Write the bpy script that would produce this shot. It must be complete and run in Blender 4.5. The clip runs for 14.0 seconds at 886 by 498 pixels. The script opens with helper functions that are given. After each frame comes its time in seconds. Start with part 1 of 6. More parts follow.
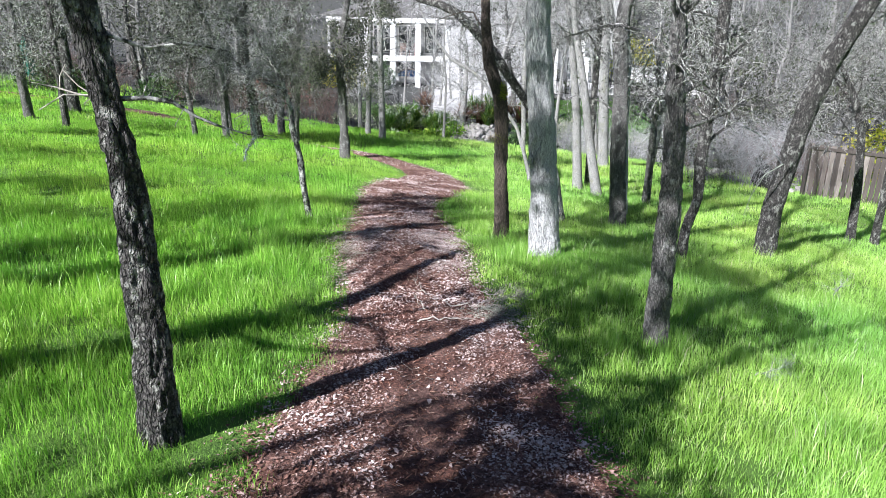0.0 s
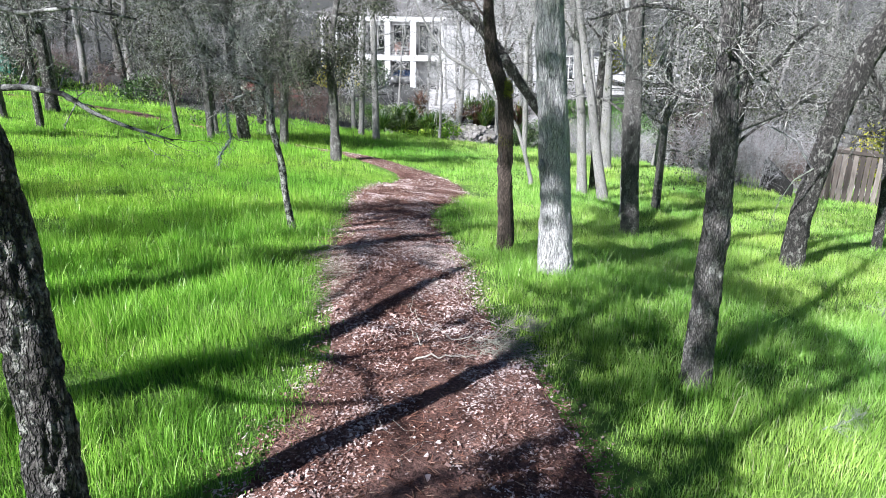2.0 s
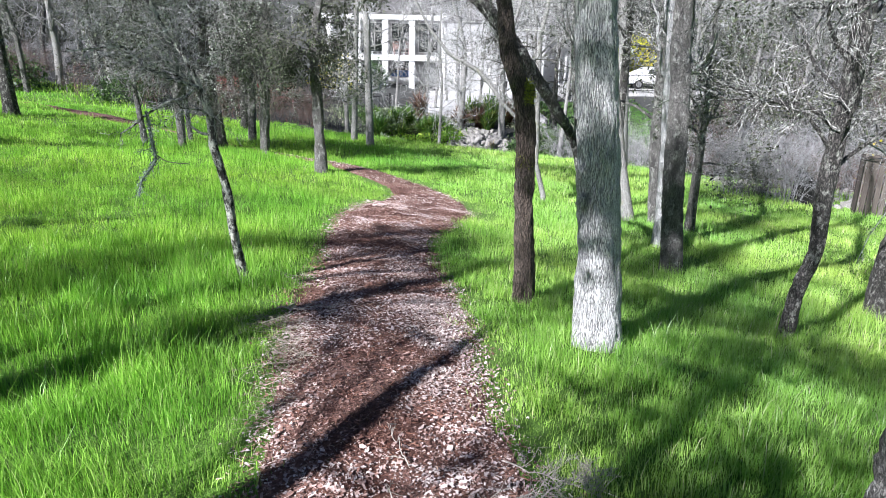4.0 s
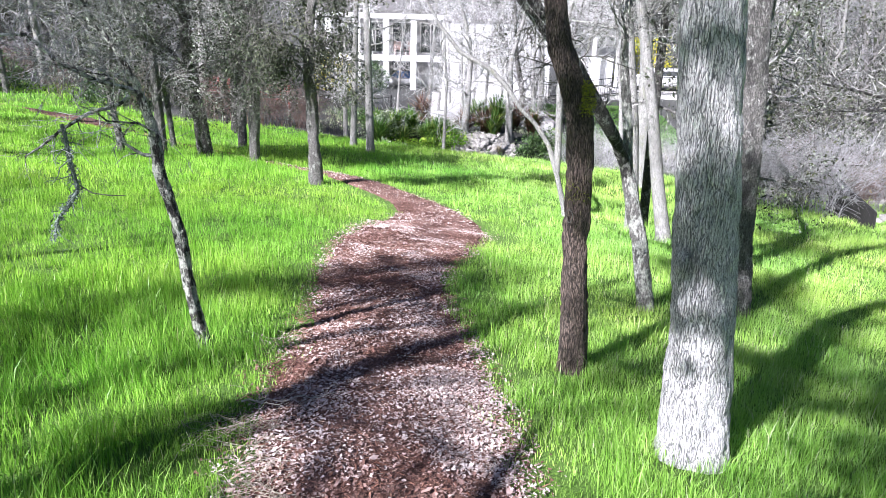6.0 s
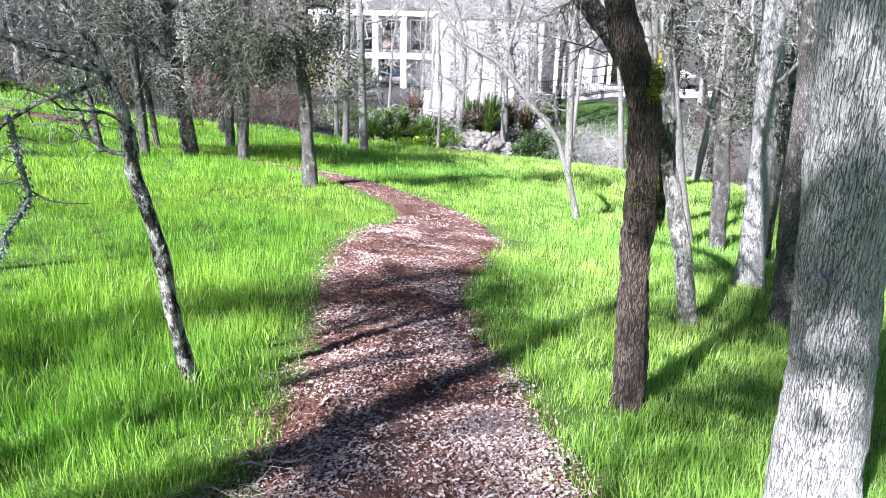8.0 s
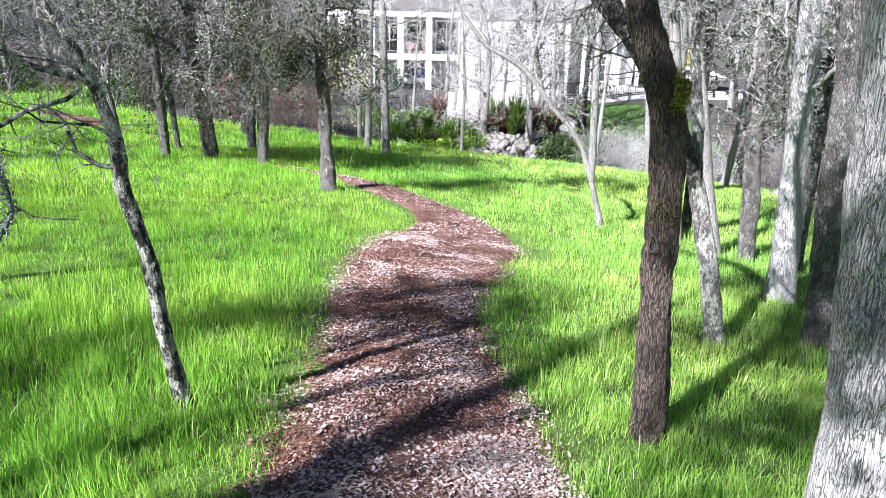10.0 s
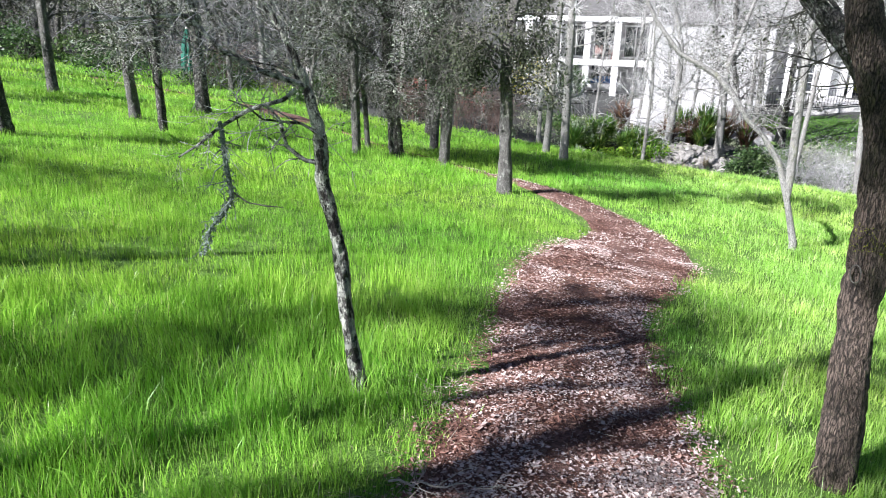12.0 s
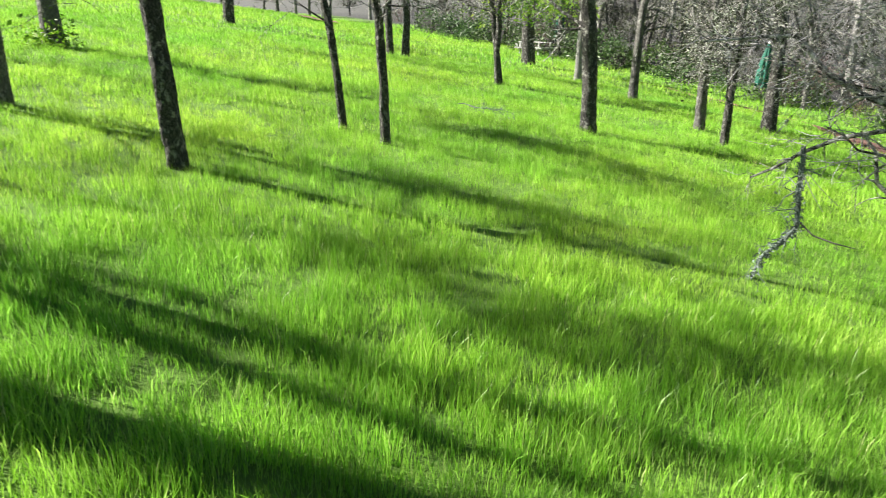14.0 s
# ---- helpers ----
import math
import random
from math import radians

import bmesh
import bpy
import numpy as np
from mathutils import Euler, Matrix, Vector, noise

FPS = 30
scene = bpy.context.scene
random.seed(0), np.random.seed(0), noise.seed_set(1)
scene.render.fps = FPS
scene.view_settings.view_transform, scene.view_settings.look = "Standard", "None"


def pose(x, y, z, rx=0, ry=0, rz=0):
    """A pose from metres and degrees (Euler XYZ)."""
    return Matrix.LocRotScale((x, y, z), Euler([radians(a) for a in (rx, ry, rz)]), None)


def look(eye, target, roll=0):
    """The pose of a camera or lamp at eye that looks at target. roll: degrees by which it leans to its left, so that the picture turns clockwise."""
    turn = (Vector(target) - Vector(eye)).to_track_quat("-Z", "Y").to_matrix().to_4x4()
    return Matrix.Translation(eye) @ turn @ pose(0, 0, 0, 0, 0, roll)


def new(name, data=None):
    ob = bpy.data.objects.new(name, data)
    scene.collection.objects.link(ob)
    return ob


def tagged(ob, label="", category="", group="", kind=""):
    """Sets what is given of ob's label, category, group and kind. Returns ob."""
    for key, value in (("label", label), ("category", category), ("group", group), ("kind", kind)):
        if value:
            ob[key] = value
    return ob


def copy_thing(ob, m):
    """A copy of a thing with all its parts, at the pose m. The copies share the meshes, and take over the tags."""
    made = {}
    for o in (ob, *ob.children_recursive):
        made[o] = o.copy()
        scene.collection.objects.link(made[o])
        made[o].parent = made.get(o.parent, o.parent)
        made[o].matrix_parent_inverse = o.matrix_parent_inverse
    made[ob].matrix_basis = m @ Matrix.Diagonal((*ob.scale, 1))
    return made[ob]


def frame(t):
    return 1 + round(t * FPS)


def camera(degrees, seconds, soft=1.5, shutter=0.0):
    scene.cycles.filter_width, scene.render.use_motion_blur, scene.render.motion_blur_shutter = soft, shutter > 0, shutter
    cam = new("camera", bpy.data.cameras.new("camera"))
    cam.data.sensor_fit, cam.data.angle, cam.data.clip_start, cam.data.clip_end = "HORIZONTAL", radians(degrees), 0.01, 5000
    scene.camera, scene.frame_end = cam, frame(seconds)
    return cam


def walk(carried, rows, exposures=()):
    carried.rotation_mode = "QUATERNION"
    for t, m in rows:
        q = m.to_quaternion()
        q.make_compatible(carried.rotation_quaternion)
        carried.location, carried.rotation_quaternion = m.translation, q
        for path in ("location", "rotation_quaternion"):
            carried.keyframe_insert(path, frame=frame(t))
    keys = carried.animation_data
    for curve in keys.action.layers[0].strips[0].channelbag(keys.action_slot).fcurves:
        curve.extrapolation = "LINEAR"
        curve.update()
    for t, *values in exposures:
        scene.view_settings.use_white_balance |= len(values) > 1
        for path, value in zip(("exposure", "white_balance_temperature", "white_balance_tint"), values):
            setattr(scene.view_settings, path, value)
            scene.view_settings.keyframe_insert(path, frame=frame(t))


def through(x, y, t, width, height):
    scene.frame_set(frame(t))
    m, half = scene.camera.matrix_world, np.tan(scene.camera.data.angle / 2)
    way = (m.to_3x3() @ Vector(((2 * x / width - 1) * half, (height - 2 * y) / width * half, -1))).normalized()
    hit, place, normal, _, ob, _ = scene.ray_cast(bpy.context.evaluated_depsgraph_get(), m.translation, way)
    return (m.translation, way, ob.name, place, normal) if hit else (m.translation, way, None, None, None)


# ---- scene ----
cam = camera(65.9, 14.0, soft=0.55, shutter=0.1)
METRES, EYE, TILT, LEAN, TURN = 6.0, 2.2, -18.0, -1.1, 0.0
ROWS = [
    (0.0, 0.0, 0.0, 0.0, 0.0, 0.0, -0.0),
    (0.5, -0.0001, 0.0174, -0.0007, -0.01, 0.01, -0.03),
    (1.0, -0.0016, 0.0482, 0.0022, -0.0, 0.04, -0.03),
    (1.5, -0.004, 0.0945, 0.0121, -0.1, 0.04, -0.02),
    (2.0, -0.0055, 0.1546, 0.0283, -0.39, 0.05, 0.06),
    (2.5, -0.0049, 0.2233, 0.0523, -0.39, 0.08, 0.05),
    (3.0, -0.0053, 0.3054, 0.0692, -0.38, 0.1, 0.07),
    (3.5, -0.0025, 0.3986, 0.0881, -0.39, 0.1, 0.03),
    (6.0, -0.0322, 0.7469, 0.1765, -0.47, 0.21, -0.2),
    (6.5, -0.0517, 0.7846, 0.1759, -0.45, 0.21, -0.19),
    (7.0, -0.0679, 0.8193, 0.1795, -0.51, 0.19, -0.15),
    (7.5, -0.0779, 0.8512, 0.1841, -0.83, 0.18, 0.03),
    (8.0, -0.0777, 0.881, 0.1924, -1.49, 0.17, 0.27),
    (10.5, -0.0592, 0.9196, 0.2105, 2.22, 0.23, -0.89),
    (11.0, -0.0607, 0.9159, 0.2098, 4.53, 0.24, -1.66),
    (11.5, -0.0624, 0.9136, 0.2096, 8.13, 0.18, -2.9),
    (12.0, -0.064, 0.9103, 0.2096, 14.68, -0.08, -4.97),
    (12.5, -0.0671, 0.9062, 0.2098, 22.81, -0.77, -7.53),
    (13.0, -0.0703, 0.9025, 0.2096, 31.98, -1.98, -10.24),
    (13.5, -0.0737, 0.8992, 0.2091, 43.09, -3.98, -13.23),
    (14.0, -0.0761, 0.8933, 0.2087, 58.09, -7.54, -16.48),
]
walk(cam, [(t, pose(0, 0, EYE, TILT, LEAN, TURN) @ pose(METRES * x, METRES * y, METRES * z, 90 + pitch, roll, yaw)) for t, x, y, z, yaw, pitch, roll in ROWS],
     [(0.0, 1.47, 5850, 14), (3.5, 1.44, 5850, 14), (6.0, 1.84, 5850, 20), (8.0, 1.87, 5850, 20), (11.0, 1.76, 5950, 17), (12.5, 1.57, 6050, 13), (14.0, 1.92, 6800, 9)])

# ---- world, sun, exposure ----
SUN_AZ, SUN_EL = radians(228), radians(36)
world = bpy.data.worlds.new("world")
scene.world = world
world.use_nodes = True
wn = world.node_tree.nodes
sky = wn.new("ShaderNodeTexSky")
sky.sky_type, sky.sun_disc = "NISHITA", False
sky.sun_elevation, sky.sun_rotation = SUN_EL, radians(90) - SUN_AZ
sky.air_density, sky.dust_density, sky.altitude = 0.8, 0.6, 400
world.node_tree.links.new(sky.outputs[0], wn["Background"].inputs[0])
wn["Background"].inputs[1].default_value = 0.028
sun = new("sun", bpy.data.lights.new("sun", "SUN"))
sun.data.energy, sun.data.angle, sun.data.color = 5.0, radians(0.6), (1.0, 0.965, 0.91)
to_sun = Vector((math.cos(SUN_AZ) * math.cos(SUN_EL), math.sin(SUN_AZ) * math.cos(SUN_EL), math.sin(SUN_EL)))
sun.matrix_world = look(to_sun * 60, (0, 0, 0))


# ---- materials ----
def material(name):
    m = bpy.data.materials.new(name)
    m.use_nodes = True
    return m, m.node_tree.nodes, m.node_tree.links, m.node_tree.nodes["Principled BSDF"]


def ramp(nodes, stops):
    r = nodes.new("ShaderNodeValToRGB")
    while len(r.color_ramp.elements) < len(stops):
        r.color_ramp.elements.new(0.5)
    for e, (p, c) in zip(r.color_ramp.elements, stops):
        e.position, e.color = p, (*c, 1)
    return r


def noise_node(nodes, links, scale, detail=4, rough=0.6, stretch=(1, 1, 1), space="Object"):
    tc, mp, nz = nodes.new("ShaderNodeTexCoord"), nodes.new("ShaderNodeMapping"), nodes.new("ShaderNodeTexNoise")
    mp.inputs["Scale"].default_value = stretch
    nz.inputs["Scale"].default_value, nz.inputs["Detail"].default_value, nz.inputs["Roughness"].default_value = scale, detail, rough
    links.new(tc.outputs[space], mp.inputs[0])
    links.new(mp.outputs[0], nz.inputs["Vector"])
    return nz


def mix_color(nodes, links, fac, a, b, mode="MIX"):
    m = nodes.new("ShaderNodeMix")
    m.data_type, m.blend_type = "RGBA", mode
    for sock, v in ((m.inputs[0], fac), (m.inputs[6], a), (m.inputs[7], b)):
        if hasattr(v, "links"):
            links.new(v, sock)
        else:
            sock.default_value = v if isinstance(v, (int, float)) else (*v, 1)
    return m.outputs[2]


def bump(nodes, links, bsdf, height, strength, distance):
    b = nodes.new("ShaderNodeBump")
    b.inputs["Strength"].default_value, b.inputs["Distance"].default_value = strength, distance
    links.new(height, b.inputs["Height"])
    links.new(b.outputs[0], bsdf.inputs["Normal"])


def surface(name, dark, light, scale=6.0, rough=0.85, relief=0.02, stretch=(1, 1, 1), fine=8.0, metal=0.0, spread=(0.3, 0.7)):
    """A two-scale mottled surface."""
    m, n, l, b = material(name)
    big, small = noise_node(n, l, scale, 5, 0.65, stretch), noise_node(n, l, scale * fine, 3, 0.7, stretch)
    r = ramp(n, [(spread[0], dark), (spread[1], light)])
    l.new(big.outputs[0], r.inputs[0])
    r2 = ramp(n, [(0.3, (0.55, 0.55, 0.55)), (0.7, (1.25, 1.25, 1.25))])
    l.new(small.outputs[0], r2.inputs[0])
    l.new(mix_color(n, l, 1.0, r.outputs[0], r2.outputs[0], "MULTIPLY"), b.inputs["Base Color"])
    b.inputs["Roughness"].default_value, b.inputs["Metallic"].default_value = rough, metal
    if relief:
        bump(n, l, b, small.outputs[0], 0.6, relief)
    return m


def bark(name, dark, light, spot, spot_amount=0.55, scale=34.0, furrow=0.4, crack=0.16, relief=0.02, plates=1.0, stained=0.75, blotch=7.0):
    """Furrowed bark: plates between dark cracks, with blotches of lichen."""
    m, n, l, b = material(name)
    warp = noise_node(n, l, scale * 0.5, 3, 0.6, (1, 1, furrow))
    tc, mp = n.new("ShaderNodeTexCoord"), n.new("ShaderNodeMapping")
    mp.inputs["Scale"].default_value = (1, 1, furrow)
    l.new(tc.outputs["Object"], mp.inputs[0])
    bend = n.new("ShaderNodeVectorMath")
    bend.operation = "MULTIPLY_ADD"
    bend.inputs[1].default_value = (2.4 / scale,) * 3
    l.new(warp.outputs["Color"], bend.inputs[0])
    l.new(mp.outputs[0], bend.inputs[2])
    vor = n.new("ShaderNodeTexVoronoi")
    vor.feature = "DISTANCE_TO_EDGE"
    vor.inputs["Scale"].default_value = scale
    l.new(bend.outputs[0], vor.inputs["Vector"])
    gap = ramp(n, [(0.0, (0, 0, 0)), (crack, (1, 1, 1))])
    l.new(vor.outputs["Distance"], gap.inputs[0])
    tone = noise_node(n, l, scale * 0.8, 4, 0.7, (1, 1, furrow))
    r = ramp(n, [(0.3, tuple(0.55 * a + 0.45 * c for a, c in zip(light, dark))), (0.7, light)])
    l.new(tone.outputs[0], r.inputs[0])
    fine = noise_node(n, l, scale * 1.6, 5, 0.75, (1, 1, furrow * 0.6))
    r4 = ramp(n, [(0.38, dark), (0.5, light)])
    l.new(fine.outputs[0], r4.inputs[0])
    streak = mix_color(n, l, 0.5, r.outputs[0], r4.outputs[0])
    keepgap = mix_color(n, l, plates, (1, 1, 1), gap.outputs[0])
    plate = mix_color(n, l, keepgap, dark, streak)
    blot = noise_node(n, l, blotch, 6, 0.75, (1, 1, 0.6))
    r2 = ramp(n, [(spot_amount, (0, 0, 0)), (spot_amount + 0.07, (0.85, 0.85, 0.85))])
    l.new(blot.outputs[0], r2.inputs[0])
    grain = noise_node(n, l, 110.0, 3, 0.7, (1, 1, 0.5))
    r3 = ramp(n, [(0.3, (0.5, 0.5, 0.5)), (0.7, (1.2, 1.2, 1.2))])
    l.new(grain.outputs[0], r3.inputs[0])
    stain = noise_node(n, l, 3.2, 5, 0.7, (1, 1, 0.5))
    r5 = ramp(n, [(0.5, (0, 0, 0)), (0.62, (stained, stained, stained))])
    l.new(stain.outputs[0], r5.inputs[0])
    plate = mix_color(n, l, r5.outputs[0], plate, tuple(0.22 * v + 0.006 for v in light))
    c = mix_color(n, l, r2.outputs[0], plate, spot)
    l.new(mix_color(n, l, 1.0, c, r3.outputs[0], "MULTIPLY"), b.inputs["Base Color"])
    b.inputs["Roughness"].default_value = 0.9
    high = n.new("ShaderNodeMath")
    high.operation = "MULTIPLY_ADD"
    high.inputs[1].default_value = 0.6
    l.new(grain.outputs[0], high.inputs[0])
    l.new(gap.outputs[0], high.inputs[2])
    bump(n, l, b, high.outputs[0], 1.0, relief)
    return m


def leafy(name, stops, through=0.45, rough=0.5, patch=0.25, meadow=False):
    """Thin green growth, lit through; each blade has its own hue, patches drift in tone."""
    m, n, l, b = material(name)
    geo = n.new("ShaderNodeNewGeometry")
    r = ramp(n, stops)
    l.new(geo.outputs["Random Per Island"], r.inputs[0])
    drift = noise_node(n, l, patch, 3, 0.6)
    r2 = ramp(n, [(0.32, (0.80, 0.92, 0.85)), (0.68, (1.3, 1.05, 1.0))])
    l.new(drift.outputs[0], r2.inputs[0])
    c = mix_color(n, l, 1.0, r.outputs[0], r2.outputs[0], "MULTIPLY")
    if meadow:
        # by X: yellow-green uphill, paler and cooler below the path, sheen put into colour
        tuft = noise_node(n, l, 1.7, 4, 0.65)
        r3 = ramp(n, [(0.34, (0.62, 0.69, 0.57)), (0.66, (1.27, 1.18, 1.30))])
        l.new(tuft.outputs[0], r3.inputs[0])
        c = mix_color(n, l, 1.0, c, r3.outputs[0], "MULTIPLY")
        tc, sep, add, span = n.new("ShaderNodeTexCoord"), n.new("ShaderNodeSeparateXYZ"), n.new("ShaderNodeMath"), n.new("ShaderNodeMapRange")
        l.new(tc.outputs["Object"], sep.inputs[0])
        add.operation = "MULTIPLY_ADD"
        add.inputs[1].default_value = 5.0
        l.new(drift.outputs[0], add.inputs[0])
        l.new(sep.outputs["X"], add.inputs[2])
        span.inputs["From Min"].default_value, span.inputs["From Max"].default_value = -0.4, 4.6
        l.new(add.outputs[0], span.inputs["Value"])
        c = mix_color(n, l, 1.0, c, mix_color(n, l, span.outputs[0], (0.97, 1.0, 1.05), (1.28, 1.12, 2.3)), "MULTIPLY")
    l.new(c, b.inputs["Base Color"])
    b.inputs["Roughness"].default_value = rough
    b.inputs["Specular IOR Level"].default_value = 0.45
    tr, mx = n.new("ShaderNodeBsdfTranslucent"), n.new("ShaderNodeMixShader")
    l.new(c, tr.inputs[0])
    mx.inputs[0].default_value = through
    l.new(b.outputs[0], mx.inputs[1])
    l.new(tr.outputs[0], mx.inputs[2])
    l.new(mx.outputs[0], n["Material Output"].inputs[0])
    return m


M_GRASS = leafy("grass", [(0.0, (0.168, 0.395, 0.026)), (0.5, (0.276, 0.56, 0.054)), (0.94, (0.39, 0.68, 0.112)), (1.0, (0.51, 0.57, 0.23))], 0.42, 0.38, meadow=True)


def floor_material():
    """Green-stained soil in the meadow, grey-brown leaf mould under the far woods."""
    m, n, l, b = material("meadow soil and leaf mould")
    a, c, e = noise_node(n, l, 3.0, 5), noise_node(n, l, 40.0, 4, 0.7), noise_node(n, l, 0.4, 4)
    soil, mould = ramp(n, [(0.3, (0.058, 0.125, 0.012)), (0.7, (0.12, 0.235, 0.026))]), ramp(n, [(0.3, (0.018, 0.019, 0.018)), (0.7, (0.080, 0.082, 0.076))])
    l.new(a.outputs[0], soil.inputs[0])
    l.new(c.outputs[0], mould.inputs[0])
    tc, sep, add = n.new("ShaderNodeTexCoord"), n.new("ShaderNodeSeparateXYZ"), n.new("ShaderNodeMath")
    l.new(tc.outputs["Object"], sep.inputs[0])
    add.operation = "MULTIPLY_ADD"
    add.inputs[1].default_value = 4.0
    l.new(e.outputs[0], add.inputs[0])
    l.new(sep.outputs["Y"], add.inputs[2])
    west, sum_, edge = n.new("ShaderNodeMapRange"), n.new("ShaderNodeMath"), n.new("ShaderNodeMapRange")
    west.inputs["From Min"].default_value, west.inputs["From Max"].default_value = -9.0, -16.0
    west.inputs["To Min"].default_value, west.inputs["To Max"].default_value = 0.0, -4.5
    l.new(sep.outputs["X"], west.inputs["Value"])
    l.new(add.outputs[0], sum_.inputs[0])
    l.new(west.outputs[0], sum_.inputs[1])
    edge.inputs["From Min"].default_value, edge.inputs["From Max"].default_value = 30.0, 32.0
    l.new(sum_.outputs[0], edge.inputs["Value"])
    l.new(mix_color(n, l, edge.outputs[0], soil.outputs[0], mould.outputs[0]), b.inputs["Base Color"])
    b.inputs["Roughness"].default_value = 0.95
    bump(n, l, b, c.outputs[0], 0.8, 0.04)
    return m


M_SOIL = floor_material()


def mulch_material():
    """Shredded bark: damp red-brown patches between drier, greyer ones."""
    m, n, l, b = material("bark mulch")
    patch, chip, fine = noise_node(n, l, 1.9, 5, 0.65), noise_node(n, l, 45.0, 4, 0.7), noise_node(n, l, 160.0, 3, 0.7)
    tone = ramp(n, [(0.38, (0.105, 0.040, 0.025)), (0.6, (0.225, 0.130, 0.104))])
    l.new(patch.outputs[0], tone.inputs[0])
    grain, dust = ramp(n, [(0.32, (0.3, 0.28, 0.27)), (0.68, (1.45, 1.4, 1.4))]), ramp(n, [(0.3, (0.6, 0.6, 0.6)), (0.7, (1.3, 1.3, 1.3))])
    l.new(chip.outputs[0], grain.inputs[0])
    l.new(fine.outputs[0], dust.inputs[0])
    c = mix_color(n, l, 1.0, tone.outputs[0], grain.outputs[0], "MULTIPLY")
    l.new(mix_color(n, l, 1.0, c, dust.outputs[0], "MULTIPLY"), b.inputs["Base Color"])
    b.inputs["Roughness"].default_value = 0.95
    bump(n, l, b, chip.outputs[0], 0.9, 0.03)
    return m


M_MULCH = mulch_material()
M_OAK = bark("grey oak bark", (0.007, 0.006, 0.006), (0.30, 0.285, 0.265), (0.50, 0.50, 0.46), 0.54, 64, 0.3, 0.15, 0.04, 0.4, 0.85, 13.0)
M_SAPLING = bark("lichen-crusted sapling bark", (0.006, 0.005, 0.005), (0.09, 0.08, 0.072), (0.74, 0.76, 0.66), 0.46, 80, 0.5, 0.2, 0.02, 0.7, 0.35, 17.0)
M_PALE = bark("pale furrowed bark", (0.27, 0.27, 0.275), (0.70, 0.69, 0.68), (0.72, 0.72, 0.71), 0.60, 84, 0.085, 0.08, 0.02, 0.75, 0.12)
M_BROWN = bark("brown oak bark", (0.014, 0.010, 0.007), (0.22, 0.165, 0.13), (0.20, 0.19, 0.09), 0.62, 80, 0.14, 0.14, 0.035, 0.8, 0.45)
M_DARK = bark("dark oak bark", (0.006, 0.0055, 0.005), (0.16, 0.147, 0.133), (0.46, 0.46, 0.41), 0.53, 46, 0.4, 0.2, 0.04, 0.85, 0.7, 16.0)
M_WHITE = bark("whitish alder bark", (0.09, 0.085, 0.08), (0.42, 0.41, 0.39), (0.27, 0.27, 0.20), 0.56, 34, 0.5, 0.07, 0.02, 0.3, 0.4)
M_LICHENED = bark("oak bark whitened by lichen", (0.03, 0.028, 0.025), (0.34, 0.325, 0.30), (0.74, 0.745, 0.68), 0.47, 60, 0.35, 0.12, 0.03, 0.4, 0.3, 11.0)
M_TWIG = surface("grey lichened twigs", (0.09, 0.088, 0.09), (0.46, 0.455, 0.465), 5.0, 0.9, 0.0)
M_TWIG_PALE = surface("whitish twigs", (0.26, 0.255, 0.25), (0.74, 0.735, 0.73), 5.0, 0.9, 0.0)
M_TWIG_DARK = surface("dark twigs", (0.03, 0.028, 0.024), (0.17, 0.165, 0.14), 3.0, 0.9, 0.0)
M_TWIG_MIX = surface("dark twigs blotched with pale lichen", (0.03, 0.028, 0.025), (0.46, 0.46, 0.43), 26.0, 0.9, 0.0, spread=(0.42, 0.6))
M_LICHEN_BLUE = surface("blue-green lichened limb", (0.05, 0.065, 0.055), (0.24, 0.30, 0.26), 20.0, 0.95, 0.0)
M_LICHEN = surface("grey-green lichen", (0.20, 0.24, 0.19), (0.44, 0.48, 0.39), 20.0, 0.95, 0.0)
M_MOSS = surface("yellow-green moss", (0.16, 0.20, 0.01), (0.42, 0.44, 0.04), 25.0, 0.95, 0.02)
M_STUCCO = surface("white stucco", (0.38, 0.378, 0.376), (0.50, 0.497, 0.494), 1.2, 0.9, 0.004, fine=30)
M_TRIM = surface("white paint", (0.76, 0.76, 0.75), (0.84, 0.84, 0.83), 2.0, 0.6, 0.0)
M_SHINGLE = surface("grey roof shingles", (0.07, 0.068, 0.066), (0.17, 0.165, 0.16), 4.0, 0.9, 0.02)
M_PAVE = surface("grey terrace paving", (0.40, 0.395, 0.39), (0.56, 0.55, 0.54), 1.0, 0.9, 0.01)
M_IRON = surface("black iron", (0.012, 0.012, 0.013), (0.03, 0.03, 0.03), 5.0, 0.5, 0.0, metal=0.3)
M_CANVAS = surface("green canvas", (0.004, 0.075, 0.05), (0.01, 0.14, 0.095), 6.0, 0.8, 0.01)
M_FENCE = surface("weathered grey boards", (0.05, 0.04, 0.034), (0.17, 0.145, 0.12), 4.0, 0.9, 0.01, (1, 1, 0.15))
def board_material():
    """Weathered boards, each with its own tone."""
    m, n, l, b = material("weathered boards, each its own tone")
    info = n.new("ShaderNodeObjectInfo")
    tone = ramp(n, [(0.0, (0.035, 0.028, 0.024)), (0.6, (0.085, 0.070, 0.060)), (1.0, (0.19, 0.165, 0.145))])
    l.new(info.outputs["Random"], tone.inputs[0])
    grain = noise_node(n, l, 30.0, 4, 0.7, (1, 1, 0.06))
    streak = ramp(n, [(0.3, (0.5, 0.5, 0.5)), (0.7, (1.4, 1.4, 1.4))])
    l.new(grain.outputs[0], streak.inputs[0])
    l.new(mix_color(n, l, 1.0, tone.outputs[0], streak.outputs[0], "MULTIPLY"), b.inputs["Base Color"])
    b.inputs["Roughness"].default_value = 0.9
    bump(n, l, b, grain.outputs[0], 0.6, 0.01)
    return m


